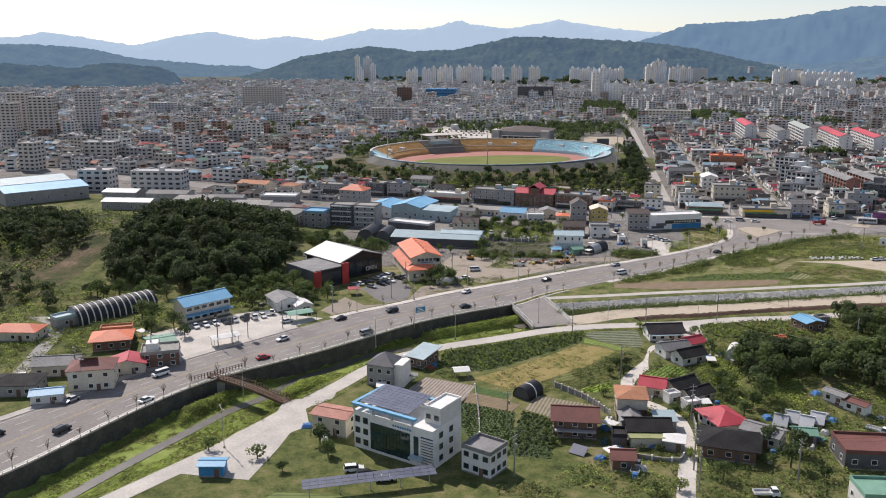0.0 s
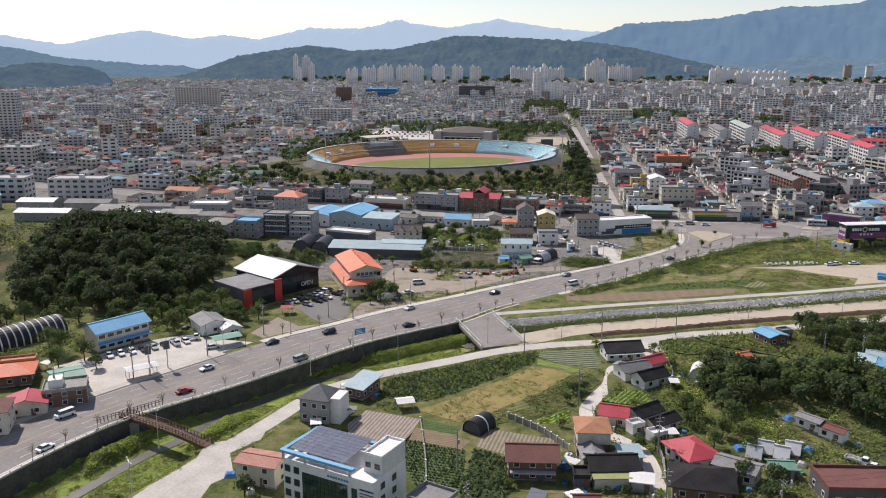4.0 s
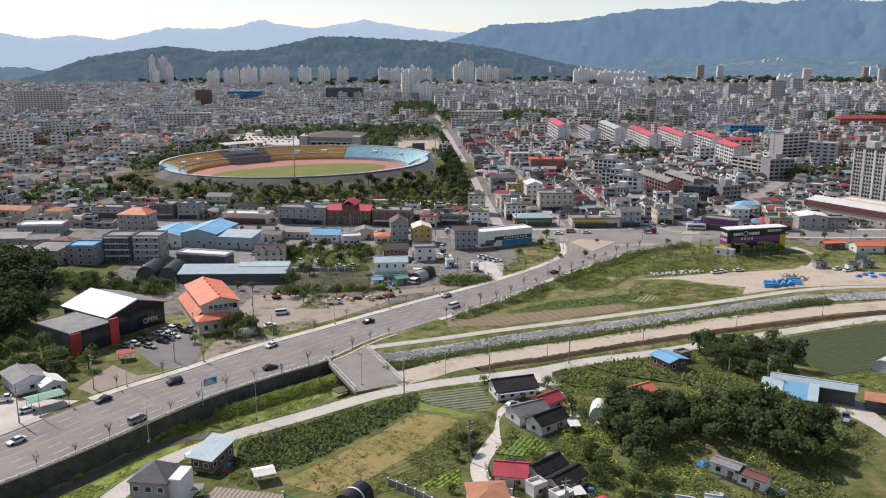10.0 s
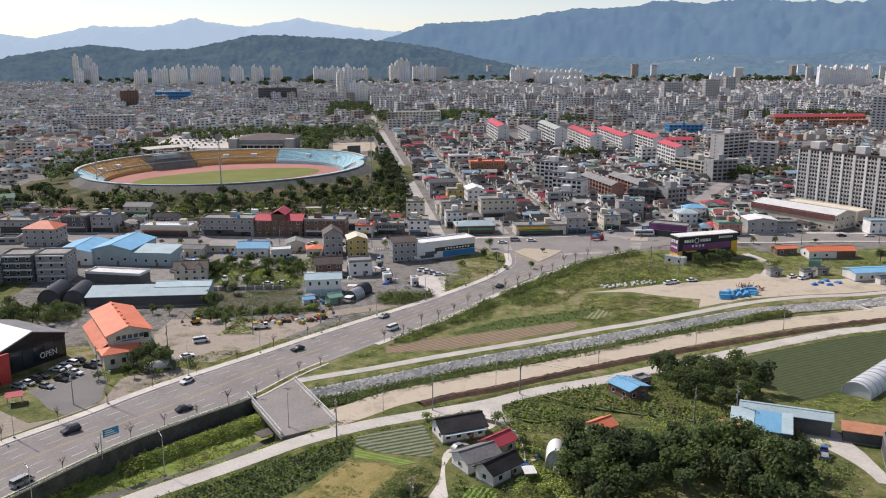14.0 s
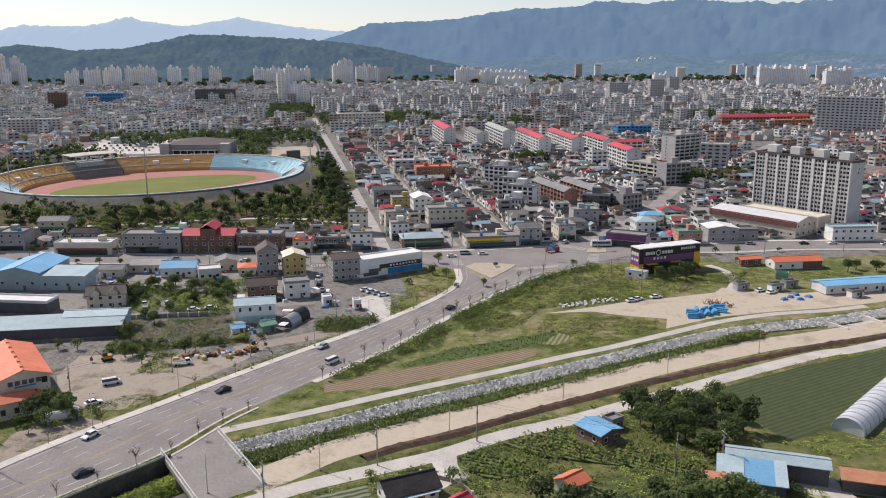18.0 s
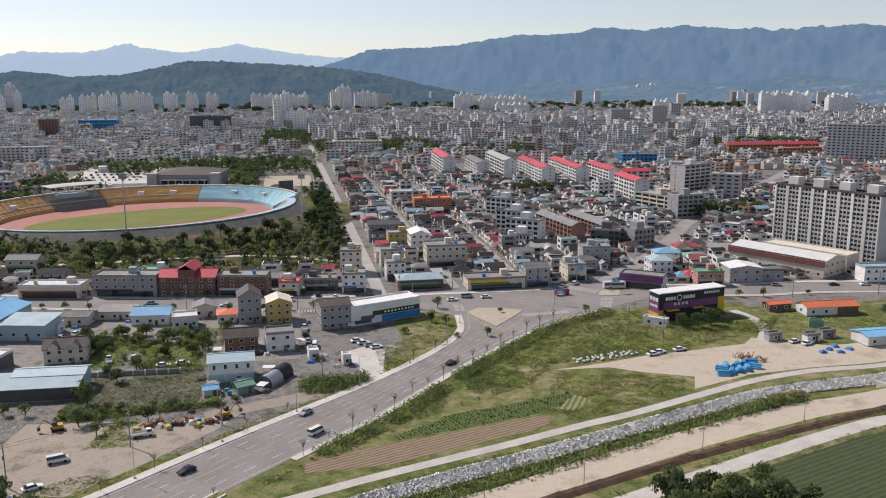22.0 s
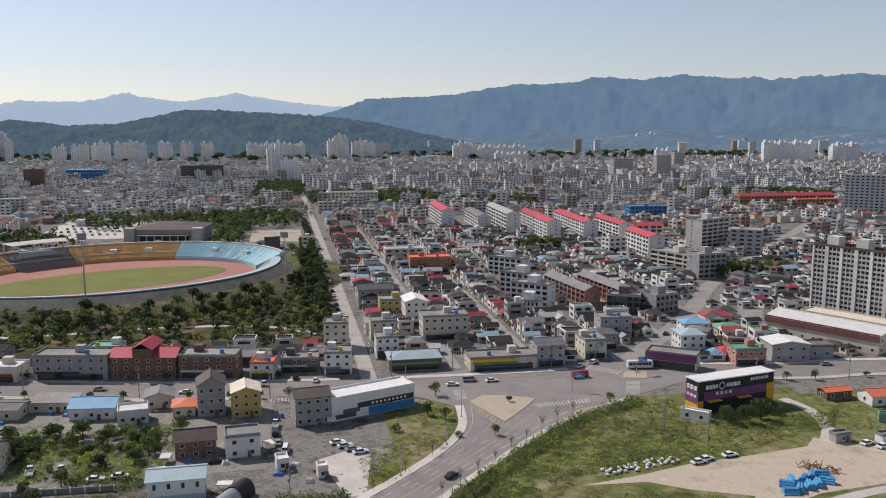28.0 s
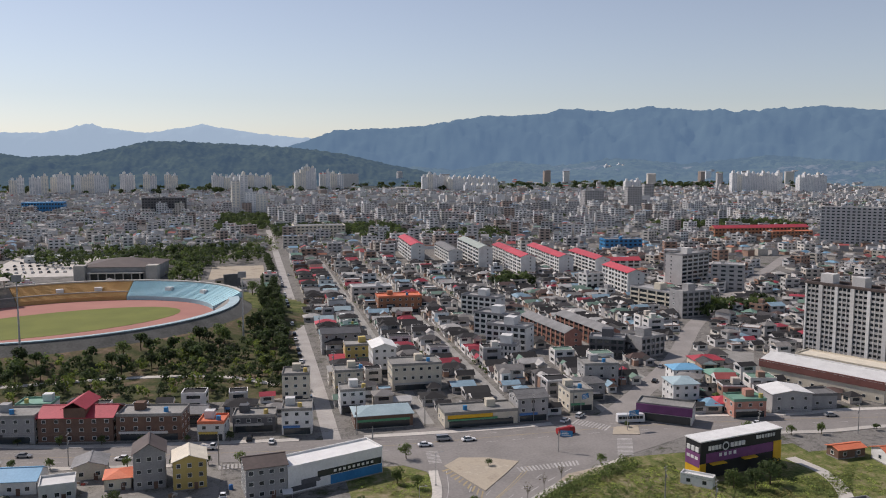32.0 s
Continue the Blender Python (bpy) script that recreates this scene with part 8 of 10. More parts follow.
def plant(kinds, x, y, s=1.0, z=None):
    """Sets a tree of one of the kinds; the first of each kind is moved, the others are copies."""
    src = kinds[tree_rng.randrange(len(kinds))]
    m = Matrix.Translation((x, y, land(x, y) if z is None else z)) @ Matrix.Rotation(tree_rng.uniform(0, 6.28), 4, "Z")
    k = s * tree_rng.uniform(0.82, 1.18)
    if src not in PLACED:
        PLACED[src] = True
        src.matrix_basis = m
        return src
    ob = copy_thing(src, m)
    ob.scale = (k, k, k * tree_rng.uniform(0.9, 1.1))
    return ob


def scatter(poly, step, fn, jitter=0.35):
    x0, x1, y0, y1 = min(p[0] for p in poly), max(p[0] for p in poly), min(p[1] for p in poly), max(p[1] for p in poly)
    y = y0
    row = 0
    while y < y1:
        x = x0 + (step / 2 if row % 2 else 0)
        while x < x1:
            px, py = x + tree_rng.uniform(-jitter, jitter) * step, y + tree_rng.uniform(-jitter, jitter) * step
            if inside(px, py, poly):
                fn(px, py)
            x += step
        y += step * 0.87
        row += 1


# the wooded hill west of the road
hill_spots = []
scatter([(-150, 272), (-128, 286), (-112, 305), (-122, 330), (-128, 362), (-146, 384), (-172, 390), (-190, 378), (-198, 350), (-194, 312), (-184, 288), (-172, 276)], 6.8, lambda x, y: plant(T_BROAD, x, y, 1.0) if y < 322 else hill_spots.append((x, y, tree_rng.uniform(0.9, 1.25))))
scatter([(-290, 300), (-243, 296), (-214, 310), (-222, 340), (-250, 374), (-286, 386), (-330, 375)], 8, lambda x, y: hill_spots.append((x, y, tree_rng.uniform(0.7, 1.05))))
scatter([(-190, 262), (-150, 258), (-132, 268), (-106, 274), (-96, 284), (-112, 300), (-128, 284), (-150, 270)], 7.5, lambda x, y: plant(T_MID, x, y, 0.9))
scatter([(-122, 345), (-84, 352), (-80, 366), (-120, 372)], 7, lambda x, y: plant(T_MID, x, y, 0.75))
scatter([(-240, 232), (-180, 244), (-176, 262), (-240, 280)], 11, lambda x, y: hill_spots.append((x, y, tree_rng.uniform(0.5, 0.8))))
for x, y, s in ((-43, 414, 0.7), (-49, 425, 0.8), (-25, 416, 0.7), (-13, 424, 0.6), (-7, 413, 0.6), (-46, 418, 0.8), (-40, 422, 0.7), (-34, 353, 0.6), (-30, 353, 0.5), (-40, 375, 0.8), (-37, 368, 0.7), (-43, 307, 0.9), (-47, 304, 0.7), (-50, 300, 0.5), (-41, 371, 0.6), (-52, 362, 0.5), (-58, 363, 0.5)):
    plant(T_MID, x, y, s)
# woods and orchard in the village
scatter([(55, 214), (60, 205), (70, 212), (84, 213), (94, 204), (103, 202), (111, 214), (107, 228), (92, 231), (80, 229), (66, 237), (56, 228)], 5.0, lambda x, y: plant(T_BROAD, x, y, 0.78) if tree_rng.random() < 0.25 else plant(T_MID, x, y, 1.15))
scatter([(102, 290), (124, 288), (128, 274), (118, 260), (108, 258), (101, 268), (99, 280)], 4.4, lambda x, y: plant(T_MID if tree_rng.random() < 0.85 else T_BROAD, x, y, 0.78))
for x, y in ((61, 233), (58, 227), (64, 243), (70, 240), (88, 240), (96, 239), (104, 236)):
    plant(T_CONE if x < 63 else T_MID, x, y, 0.95)
for x, y, s in ((-48, 312, 1.0), (-44, 314, 0.9), (-51, 308, 0.8), (-88, 286, 0.9), (-95, 280, 1.0), (-100, 276, 0.9), (-86, 278, 0.7), (22, 222, 0.8), (25, 224, 0.6), (-113, 208, 0.8), (-119, 226, 1.0), (-126, 232, 1.0), (-131, 226, 0.9),
                (-136, 236, 1.1), (-142, 240, 1.0), (-128, 258, 1.1), (-110, 262, 1.0), (-104, 272, 1.0), (-54, 143, 0.6), (-50, 158, 0.7), (-46, 152, 0.6), (60, 165, 0.8), (63, 172, 0.9), (57, 176, 0.7), (36, 190, 0.6), (42, 180, 0.5), (44, 156, 0.6), (66, 160, 0.7),
                (91, 411, 0.6), (171, 407, 1.05), (177, 409, 1.1), (183, 415, 0.9), (165, 408, 0.8), (69, 455, 0.6), (80, 452, 0.6), (74, 433, 0.7), (79, 428, 0.6), (255, 408, 0.9), (262, 404, 0.9), (249, 405, 0.8), (-32, 385, 0.8), (-36, 392, 0.8), (-28, 396, 0.7), (-22, 424, 0.8), (-30, 430, 0.9), (-38, 432, 0.8), (-12, 428, 0.7), (-2, 430, 0.7), (-44, 425, 0.8), (-50, 430, 0.7), (-30, 345, 0.6), (-18, 352, 0.6), (-36, 352, 0.7), (-8, 358, 0.5)):
    plant(T_MID, x, y, s)
scatter([(-118, 260), (-110, 276), (-100, 286), (-91, 283), (-88, 274), (-86, 268), (-92, 268), (-100, 274), (-107, 266)], 5.4, lambda x, y: plant(T_MID, x, y, tree_rng.uniform(0.5, 0.8)))
scatter([(-134, 256), (-122, 262), (-118, 272), (-132, 270)], 7.0, lambda x, y: plant(T_MID, x, y, tree_rng.uniform(0.7, 1.0)))
for x, y, s in ((50, 203, 0.7), (53, 208, 0.8), (51, 213, 0.7), (44, 191, 0.5), (54, 192, 0.7), (57, 197, 0.8), (60, 202, 0.8), (40, 190, 0.45), (62, 190, 0.5), (20, 215, 0.5), (24, 218, 0.6)):
    plant(T_MID, x, y, s)
# belt round the stadium and along the long street
belt = []
for a in range(180, 372, 4):
    for e in (1.2, 1.25, 1.3, 1.36, 1.42, 1.47):
        if tree_rng.random() < 0.8 and math.sin(a * 0.21 + e * 9) > -0.75:
            c, s = math.cos(radians(a)), math.sin(radians(a))
            u, v = STAD_A * e * c, STAD_B * e * s
            cr, sr = math.cos(radians(STAD_R)), math.sin(radians(STAD_R))
            px, py = STAD_C[0] + cr * u - sr * v + tree_rng.uniform(-2.5, 2.5), STAD_C[1] + sr * u + cr * v + tree_rng.uniform(-2.5, 2.5)
            if px < 50 and py > 512:
                belt.append((px, py)) if tree_rng.random() < 0.45 else plant(T_PINE if tree_rng.random() < 0.7 else T_MID, px, py, 1.1)
for y in range(560, 980, 8):
    plant(T_PINE, 49 + tree_rng.uniform(-2, 1), y + tree_rng.uniform(-2, 2), 1.05)
    if tree_rng.random() < 0.7 and not 850 < y < 945:
        plant(T_PINE, 42 + tree_rng.uniform(-3, 3), y, 1.0)
for x, o, s in [(-112 + 11 * k, -10.4, 0.5) for k in range(14)] + [(-104 + 13 * k, 10.6, 0.45) for k in range(11)] + [(196, -12, 0.6), (209, -13, 0.5), (220, -12.5, 0.5), (240, -12, 0.5), (158, 0, 0.4), (103, -24, 0.45), (135, -31, 0.45)]:
    cy = np.interp(x, [p[0] for p in CROSS], [p[1] for p in CROSS])
    plant(T_MID, x + tree_rng.uniform(-1.5, 1.5), float(cy) + o, s)
# young trees along the main road, and shrubs
for k in range(4, 140, 3):
    p = offset(near_e, -0.9 if k < 86 else -1.0)[k]
    if not 85 < k < 94:
        plant(T_SAP, p.x, p.y, 1.0, 0.2)
for k in range(58, 138, 5):
    p = offset(far_e, 1.6)[k]
    plant(T_SAP, p.x, p.y, 0.9, 0.2)
for x, y, s in ((-75, 150, 0.8), (-62, 148, 1.0), (-36, 214, 0.8), (-44, 184, 0.9), (-40, 186, 0.8), (6, 168, 0.9), (18, 170, 0.8), (4, 171, 0.7), (31, 168, 0.8), (38, 166, 0.9), (55, 166, 1.0), (34, 150, 0.9), (29, 147, 0.8), (55, 196, 1.0), (58, 202, 0.9), (38, 214, 0.9), (28, 206, 0.7), (50, 214, 1.0), (52, 220, 0.9), (54, 236, 0.9), (52, 242, 1.0), (31, 262, 0.7), (48, 258, 0.8), (18, 200, 0.7), (80, 412, 0.8), (62, 420, 0.9), (-60, 300, 0.8), (-54, 306, 0.9), (-40, 306, 0.8), (-36, 309, 0.8), (-44, 302, 0.9)):
    plant(T_BUSH, x, y, s)


def heap_of(name, spots, label, materials, n, size, hgt, rad, cat="trees", variants=5, zf=None):
    """Many crowns or tufts too many to count, as one mesh."""
    protos = [leaves(300 + k, rad, hgt / 2, n, size, hgt / 2, lobes=5) for k in range(variants)]
    arr = [(np.array(v), f) for v, f in protos]
    rr = np.random.RandomState(5)
    V, F, Mi, off = [], [], [], 0
    for i, (x, y, s) in enumerate(spots):
        v, f = arr[rr.randint(variants)]
        a = rr.uniform(0, 6.28)
        c, sn = math.cos(a), math.sin(a)
        w = v * s
        z = land(x, y) if zf is None else zf
        V.append(np.stack([x + c * w[:, 0] - sn * w[:, 1], y + sn * w[:, 0] + c * w[:, 1], z + w[:, 2]], 1))
        F += [tuple(q + off for q in g) for g in f]
        Mi += [rr.randint(len(materials))] * len(f)
        off += len(v)
    me = from_arrays(name, np.concatenate(V).tolist(), F, materials, Mi)
    return tagged(new(name, me), label, cat, kind="stuff")


spots = []
for poly, step in (([(60, 1180), (60, 1300), (215, 1320), (215, 1190)], 9), ([(550, 1165), (550, 1255), (740, 1255), (740, 1155)], 9), ([(-10, 1260), (58, 1290), (58, 1550), (-10, 1550)], 11), ([(-185, 640), (-165, 800), (-140, 900), (-185, 940), (-230, 800)], 12), ([(200, 760), (232, 770), (228, 800), (205, 800)], 7), ([(280, 640), (330, 640), (350, 670), (300, 670)], 8), ([(-260, 560), (-180, 540), (-170, 600), (-240, 620)], 14), ([(-26, 846), (-4, 842), (2, 1050), (-30, 1050)], 9), ([(-190, 1040), (-100, 925), (-34, 925), (50, 960), (50, 1060), (-60, 1065)], 12), ([(-190, 850), (-150, 842), (-110, 850), (-180, 900)], 11), ([(150, 1120), (330, 1120), (330, 1210), (150, 1190)], 12), ([(-420, 900), (-330, 880), (-300, 980), (-400, 1000)], 16)):
    scatter(poly, step, lambda x, y: spots.append((x, y, tree_rng.uniform(0.8, 1.3))))
heap_of("hill_woods", hill_spots, "dense dark green woods on the hill top", [M["leaf_hill"], M["leaf_dark"], M["leaf_hill"]], 220, 0.62, 9.5, 4.6)
heap_of("park_trees", spots, "dark clumps of park and hill trees in the town", [M["leaf_dark"], M["leaf_pine"], M["leaf"]], 48, 1.05, 9.0, 4.4)
spots = []
tr = random.Random(3)
for x, y, w, ang in far_spots:
    if tr.random() < (0.17 if y < 1000 else 0.26) and y < 2350:
        spots.append((x + w * 0.72 * math.cos(ang), y + w * 0.7, tr.uniform(0.5, 1.0) * (1 if y < 1000 else 1.3)))
for x, y, w, ang in near_spots:
    if tr.random() < 0.16:
        spots.append((x + tr.choice((-1, 1)) * 6.0, y + 5.2, tr.uniform(0.35, 0.6)))
spots += [(x, y, tr.uniform(0.75, 1.1)) for x, y in belt]
heap_of("garden_trees", spots, "small garden trees between town houses", [M["leaf"], M["leaf_dark"]], 20, 1.1, 6.5, 3.0)
# path across the slope below the stadium, and small houses at its foot
slope_line = smooth([(-150, 575), (-110, 566), (-70, 567), (-20, 572), (20, 566), (44, 548)], 6)
for p in slope_line:
    p.z = land(p.x, p.y) + 0.2
tagged(obj("path", band(bmesh.new(), offset(slope_line, 1.9), offset(slope_line, -1.9), -0.5, 0.0), M["concrete"]), "pale path across the slope below the stadium", "path", kind="structure")
foot_heap = Heap()
for k in range(500):
    x, y = gap_rng.uniform(-100, 50), gap_rng.uniform(500, 527)
    r = gap_rng.choice((2.6, 3.4, 4.4))
    if foot_near(x, y, r + 0.6) or near_line(x, y, CROSS) < 16:
        continue
    fl = gap_rng.choice((1, 1, 1, 2))
    foot_heap.building(x, y, r * 2, r * gap_rng.uniform(1.4, 1.8), fl * 2.8, gap_rng.uniform(-0.2, 0.0), gap_rng.choice(("hip", "gable", "gable", "flat")), gap_rng.uniform(0.9, 1.6), fl)
    FOOT.append((x, y, r, r * 0.9, 0.0))
foot_heap.make("town_houses", "low dark-roofed houses at the foot of the slope", [WALLS, HOUSE_ROOFS, M["glass"]])
# pines on the slope below the stadium
spots = []
scatter([(-110, 556), (-84, 540), (30, 530), (50, 532), (52, 720), (40, 700), (28, 612), (-22, 592), (-84, 588), (-130, 610), (-140, 590)], 6.6, lambda x, y: spots.append((x, y, tr.uniform(0.7, 1.15))) if noise.noise(Vector((x * 0.05, y * 0.05, 1))) > -0.28 else None)
heap_of("slope_pines", spots, "dark pines and shrubs on the slope below the stadium", [M["leaf_pine"], M["leaf"], M["leaf_dark"], M["leaf_light"], M["leaf_pine"]], 84, 0.56, 6.5, 2.9)
# woods along the foot of the far hills
spots = []
for k in range(600):
    x, y = tr.uniform(-1500, 2600), tr.uniform(2380, 2900)
    if abs(x - 150) < 0.6 * y and not -0.56 < x / (y - 60) < -0.3:
        spots.append((x, y, tr.uniform(1.0, 2.2)))
heap_of("far_woods", spots, "far belts of trees at the foot of the hills", [M["leaf_hill"], M["leaf_pine"], M["leaf_dark"]], 30, 2.2, 9, 7, zf=0.0)

for k in range(46):
    x, y = tr.uniform(-50, -8), tr.uniform(406, 438)
    if not foot_near(x, y, 1.5):
        plant(T_BUSH if k % 3 else T_MID, x, y, tr.uniform(0.7, 1.3) if k % 3 else 0.65)
for k in range(22):
    x = tr.uniform(-44, 6)
    plant(T_BUSH, x, 362 + 0.06 * x + tr.uniform(-2, 2), tr.uniform(0.5, 1.0))
# weeds, hedges and crops
wr = random.Random(9)
lane_pts = [(p.x, p.y) for p in smooth(LANE, 3)]
village_pts = [(p.x, p.y) for p in smooth(VILLAGE, 3)]
far_pts = [(p.x, p.y) for p in far_e[::4]]
near_pts = [(p.x, p.y) for p in near_e[::4]]
water_pts = [(p.x, p.y) for p in water_line]


def on_house(x, y):
    for fx, fy, a, b, r in FOOT:
        dx, dy = x - fx, y - fy
        if abs(dx) + abs(dy) < 40:
            c, s = math.cos(r), math.sin(r)
            if abs(c * dx + s * dy) < a and abs(c * dy - s * dx) < b:
                return True
    return False


def tuft_proto(seed, n, size, hgt, rad):
    r = np.random.RandomState(seed)
    V, F = [], []
    for i in range(n):
        a, q = r.uniform(0, 6.28), rad * math.sqrt(r.uniform(0, 1))
        x, y, z = q * math.cos(a), q * math.sin(a), hgt * r.uniform(0.25, 1.0) * (1 - 0.5 * (q / rad) ** 2)
        b, s, tilt = r.uniform(0, 6.28), size * r.uniform(0.6, 1.3), r.uniform(-0.5, 0.5)
        c, d = math.cos(b) * s, math.sin(b) * s
        k = len(V)
        V += [(x - c * 1.5, y - d * 1.5, z - s * 0.4), (x + d * 0.6, y - c * 0.6, z + s * tilt * 0.5), (x + c * 1.5, y + d * 1.5, z - s * 0.3), (x - d * 0.6, y + c * 0.6, z + s * 0.15)]
        F.append((k, k + 1, k + 2, k + 3))
    return np.array(V), F


TUFT_MATS = ["tuft", "tuft_lush", "tuft_dark", "tuft_dry"]
tuft_protos = [tuft_proto(700 + k, 17, 0.135, 0.42, 0.85) for k in range(6)]


class Carpet:
    """Low wild growth gathered into one mesh."""

    def __init__(self):
        self.v, self.f, self.m, self.n = [], [], [], 0

    def tuft(self, x, y, s, mi, tall=1.0):
        v, f = tuft_protos[wr.randrange(6)]
        a = wr.uniform(0, 6.28)
        c, sn = math.cos(a) * s, math.sin(a) * s
        self.v.append(np.stack([x + c * v[:, 0] - sn * v[:, 1], y + sn * v[:, 0] + c * v[:, 1], land(x, y) + v[:, 2] * s * tall], 1))
        self.f += [tuple(q + self.n for q in g) for g in f]
        self.m += [mi] * len(f)
        self.n += len(v)

    def fill(self, poly, step, mix=(0, 1, 2, 3), gap=-0.2, lo=0.6, hi=1.2, tall=1.0, ok=None):
        """Tufts over a plot: in drifts of one colour, bare where the noise runs low."""
        def one(x, y):
            g = noise.noise(Vector((x * 0.08, y * 0.08, 2))) + 0.5 * noise.noise(Vector((x * 0.3, y * 0.3, 5)))
            if g < gap or on_house(x, y) or (ok and not ok(x, y)):
                return
            h = noise.noise(Vector((x * 0.06, y * 0.06, 9))) + 0.6 * noise.noise(Vector((x * 0.25, y * 0.25, 4))) + wr.uniform(-0.25, 0.25)
            mi = mix[max(0, min(len(mix) - 1, int((h * 0.8 + 0.5) * len(mix))))]
            self.tuft(x, y, wr.uniform(lo, hi) * (1.35 if mi == 2 else 1.0), mi, tall * (1.6 if mi == 2 else 1.0))
        scatter(poly, step, one, 0.5)

    def strip(self, line, o0, o1, step, **kw):
        e0, e1 = offset(line, o0), offset(line, o1)
        self.fill([(p.x, p.y) for p in e0] + [(p.x, p.y) for p in e1[::-1]], step, **kw)

    def make(self, name, label, cat):
        me = from_arrays(name, np.concatenate(self.v).tolist(), self.f, [M[k] for k in TUFT_MATS], self.m)
        return tagged(new(name, me), label, cat, kind="stuff")


reeds = Carpet()
reeds.fill(CREEK_POLY, 1.0, (3, 0, 3, 1, 0), -0.2, 0.7, 1.3, 1.0, lambda x, y: land(x, y) < -0.8 and near_line(x, y, water_pts) > 1.9)
for mound in MOUNDS:
    reeds.fill(mound, 0.7, (1, 0, 1, 1, 0), -0.9, 1.0, 1.7, 1.7, lambda x, y: land(x, y) < -1.5 and near_line(x, y, water_pts) > 1.9)
rt = smooth(ROCK_TOP, 8)
reeds.strip(rt, -5.4, -13.4, 0.9, mix=(2, 2, 0, 2, 2), gap=-0.95, lo=1.1, hi=1.7, tall=1.9, ok=lambda x, y: x < 168)
reeds.strip(rt, 0.4, -0.6, 1.1, mix=(0, 2, 1), gap=-0.3, ok=lambda x, y: x < 210)
reeds.make("creek_reeds", "lush green reeds and grass along the creek", "reeds")

wild = Carpet()
dirt_free = lambda x, y: side(x, y, near_pts) < -2.2 and not inside(x, y, FIELDS[14][1]) and not inside(x, y, FIELDS[15][1]) and not inside(x, y, FIELDS[16][1])
wild.fill([(10, 306), (30, 326), (48, 344), (72, 372), (92, 392), (104, 400), (128, 420), (158, 434), (156, 414), (186, 412), (206, 412), (196, 400), (150, 384), (106, 378), (92, 360), (70, 360), (44, 338), (24, 318)], 1.25, (0, 2, 0, 1, 0, 3), -0.35, 0.8, 1.5, 1.2, dirt_free)
wild.fill([(30, 322), (60, 350), (96, 388), (92, 360), (44, 336)], 1.3, (2, 0, 2, 1), -0.2, 0.8, 1.4, 1.0, dirt_free)
wild.fill([(92, 340), (98, 332), (136, 347), (141, 357), (130, 363), (104, 370), (98, 358)], 1.2, (0, 3, 0, 1), -0.3, 0.7, 1.3, 1.0, dirt_free)
wild.fill([(-48, 302), (-20, 318), (-28, 322), (-54, 306)], 1.2, (0, 1, 2))
wild.fill([(49, 400), (73, 424), (83, 428), (80, 417), (69, 391), (50, 380)], 1.2, (0, 1, 0, 3), -0.25, 0.7, 1.3)
wild.fill([(23, 376), (44, 377), (44, 372), (32, 364), (24, 366)], 1.0, (2, 0, 2), -0.9, 1.2, 2.0, 1.8)
wild.fill([(-46, 400), (-10, 396), (-8, 434), (-50, 438)], 1.1, (2, 0, 1, 0), -0.25, 0.9, 1.7, 1.6)
wild.fill([(-44, 354), (2, 360), (-6, 388), (-40, 390)], 1.1, (0, 3, 0, 2), -0.35, 0.7, 1.3)
wild.fill([(-36, 392), (-8, 390), (-6, 398), (-36, 399)], 1.2, (2, 0, 2, 1), -0.3, 1.0, 1.8, 1.7)
wild.fill([(-38, 355), (0, 360), (0, 364), (-38, 361)], 0.9, (2, 0, 2), -0.8, 0.9, 1.5, 1.4)
wild.fill([(-32, 336), (-20, 336), (-16, 352), (-26, 356)], 1.1, (1, 0, 1, 2), -0.3, 0.9, 1.5)
wild.fill([(-132, 352), (-84, 356), (-82, 370), (-134, 374)], 1.3, (2, 0, 2), -0.5, 1.2, 2.2, 1.7)
wild.fill([(-12, 396), (-2, 400), (-2, 440), (-14, 440)], 1.2, (2, 0, 1, 0), -0.1, 0.9, 1.6, 1.5)
wild.fill([(-64, 440), (-40, 434), (-40, 444), (-60, 448)], 1.3, (2, 0, 1), 0.0, 0.8, 1.4, 1.4)
wild.fill([(66, 446), (84, 436), (82, 428), (72, 424), (62, 432)], 1.2, (0, 1, 0, 3), -0.25, 0.7, 1.3)
# gardens and waste ground in the village
FORECOURT = [(-67.6, 181.1), (-61.4, 184.8), (-55.5, 191.7), (-55.2, 185.2), (-60.2, 177.3), (-55.8, 167.4), (-59.2, 162.6), (-59.1, 153.6), (-60, 138), (-78, 138), (-77.4, 146), (-74.8, 151.9), (-72.1, 160.5), (-67.1, 173.9)]
in_village = lambda x, y: not inside(x, y, FORECOURT) and near_line(x, y, village_pts) > 2.4 and near_line(x, y, lane_pts) > 3.2 and not any(inside(x, y, f[1]) for f in FIELDS)
wild.fill([(20, 262), (30, 262), (30, 214), (20, 196), (32, 186), (22, 165), (4, 150), (-6, 142), (36, 136), (60, 150), (100, 176), (102, 200), (120, 216), (126, 240), (108, 262), (96, 288), (70, 280), (50, 270), (34, 262)], 1.5, (2, 0, 2, 1, 2, 0, 3, 2), -0.15, 0.8, 1.6, 1.3, in_village)
wild.fill([(46, 250), (58, 250), (60, 236), (56, 210), (46, 216)], 1.0, (1, 1, 0), -0.5, 0.8, 1.5, 1.3, in_village)
wild.fill([(64, 214), (72, 214), (70, 196), (60, 192)], 1.0, (1, 0, 1), -0.6, 0.9, 1.6, 1.3, in_village)
wild.strip(smooth(LANE, 6), -2.9, -5.5, 1.2, mix=(0, 1, 2, 3), gap=-0.1, lo=0.5, hi=1.1, ok=in_village)
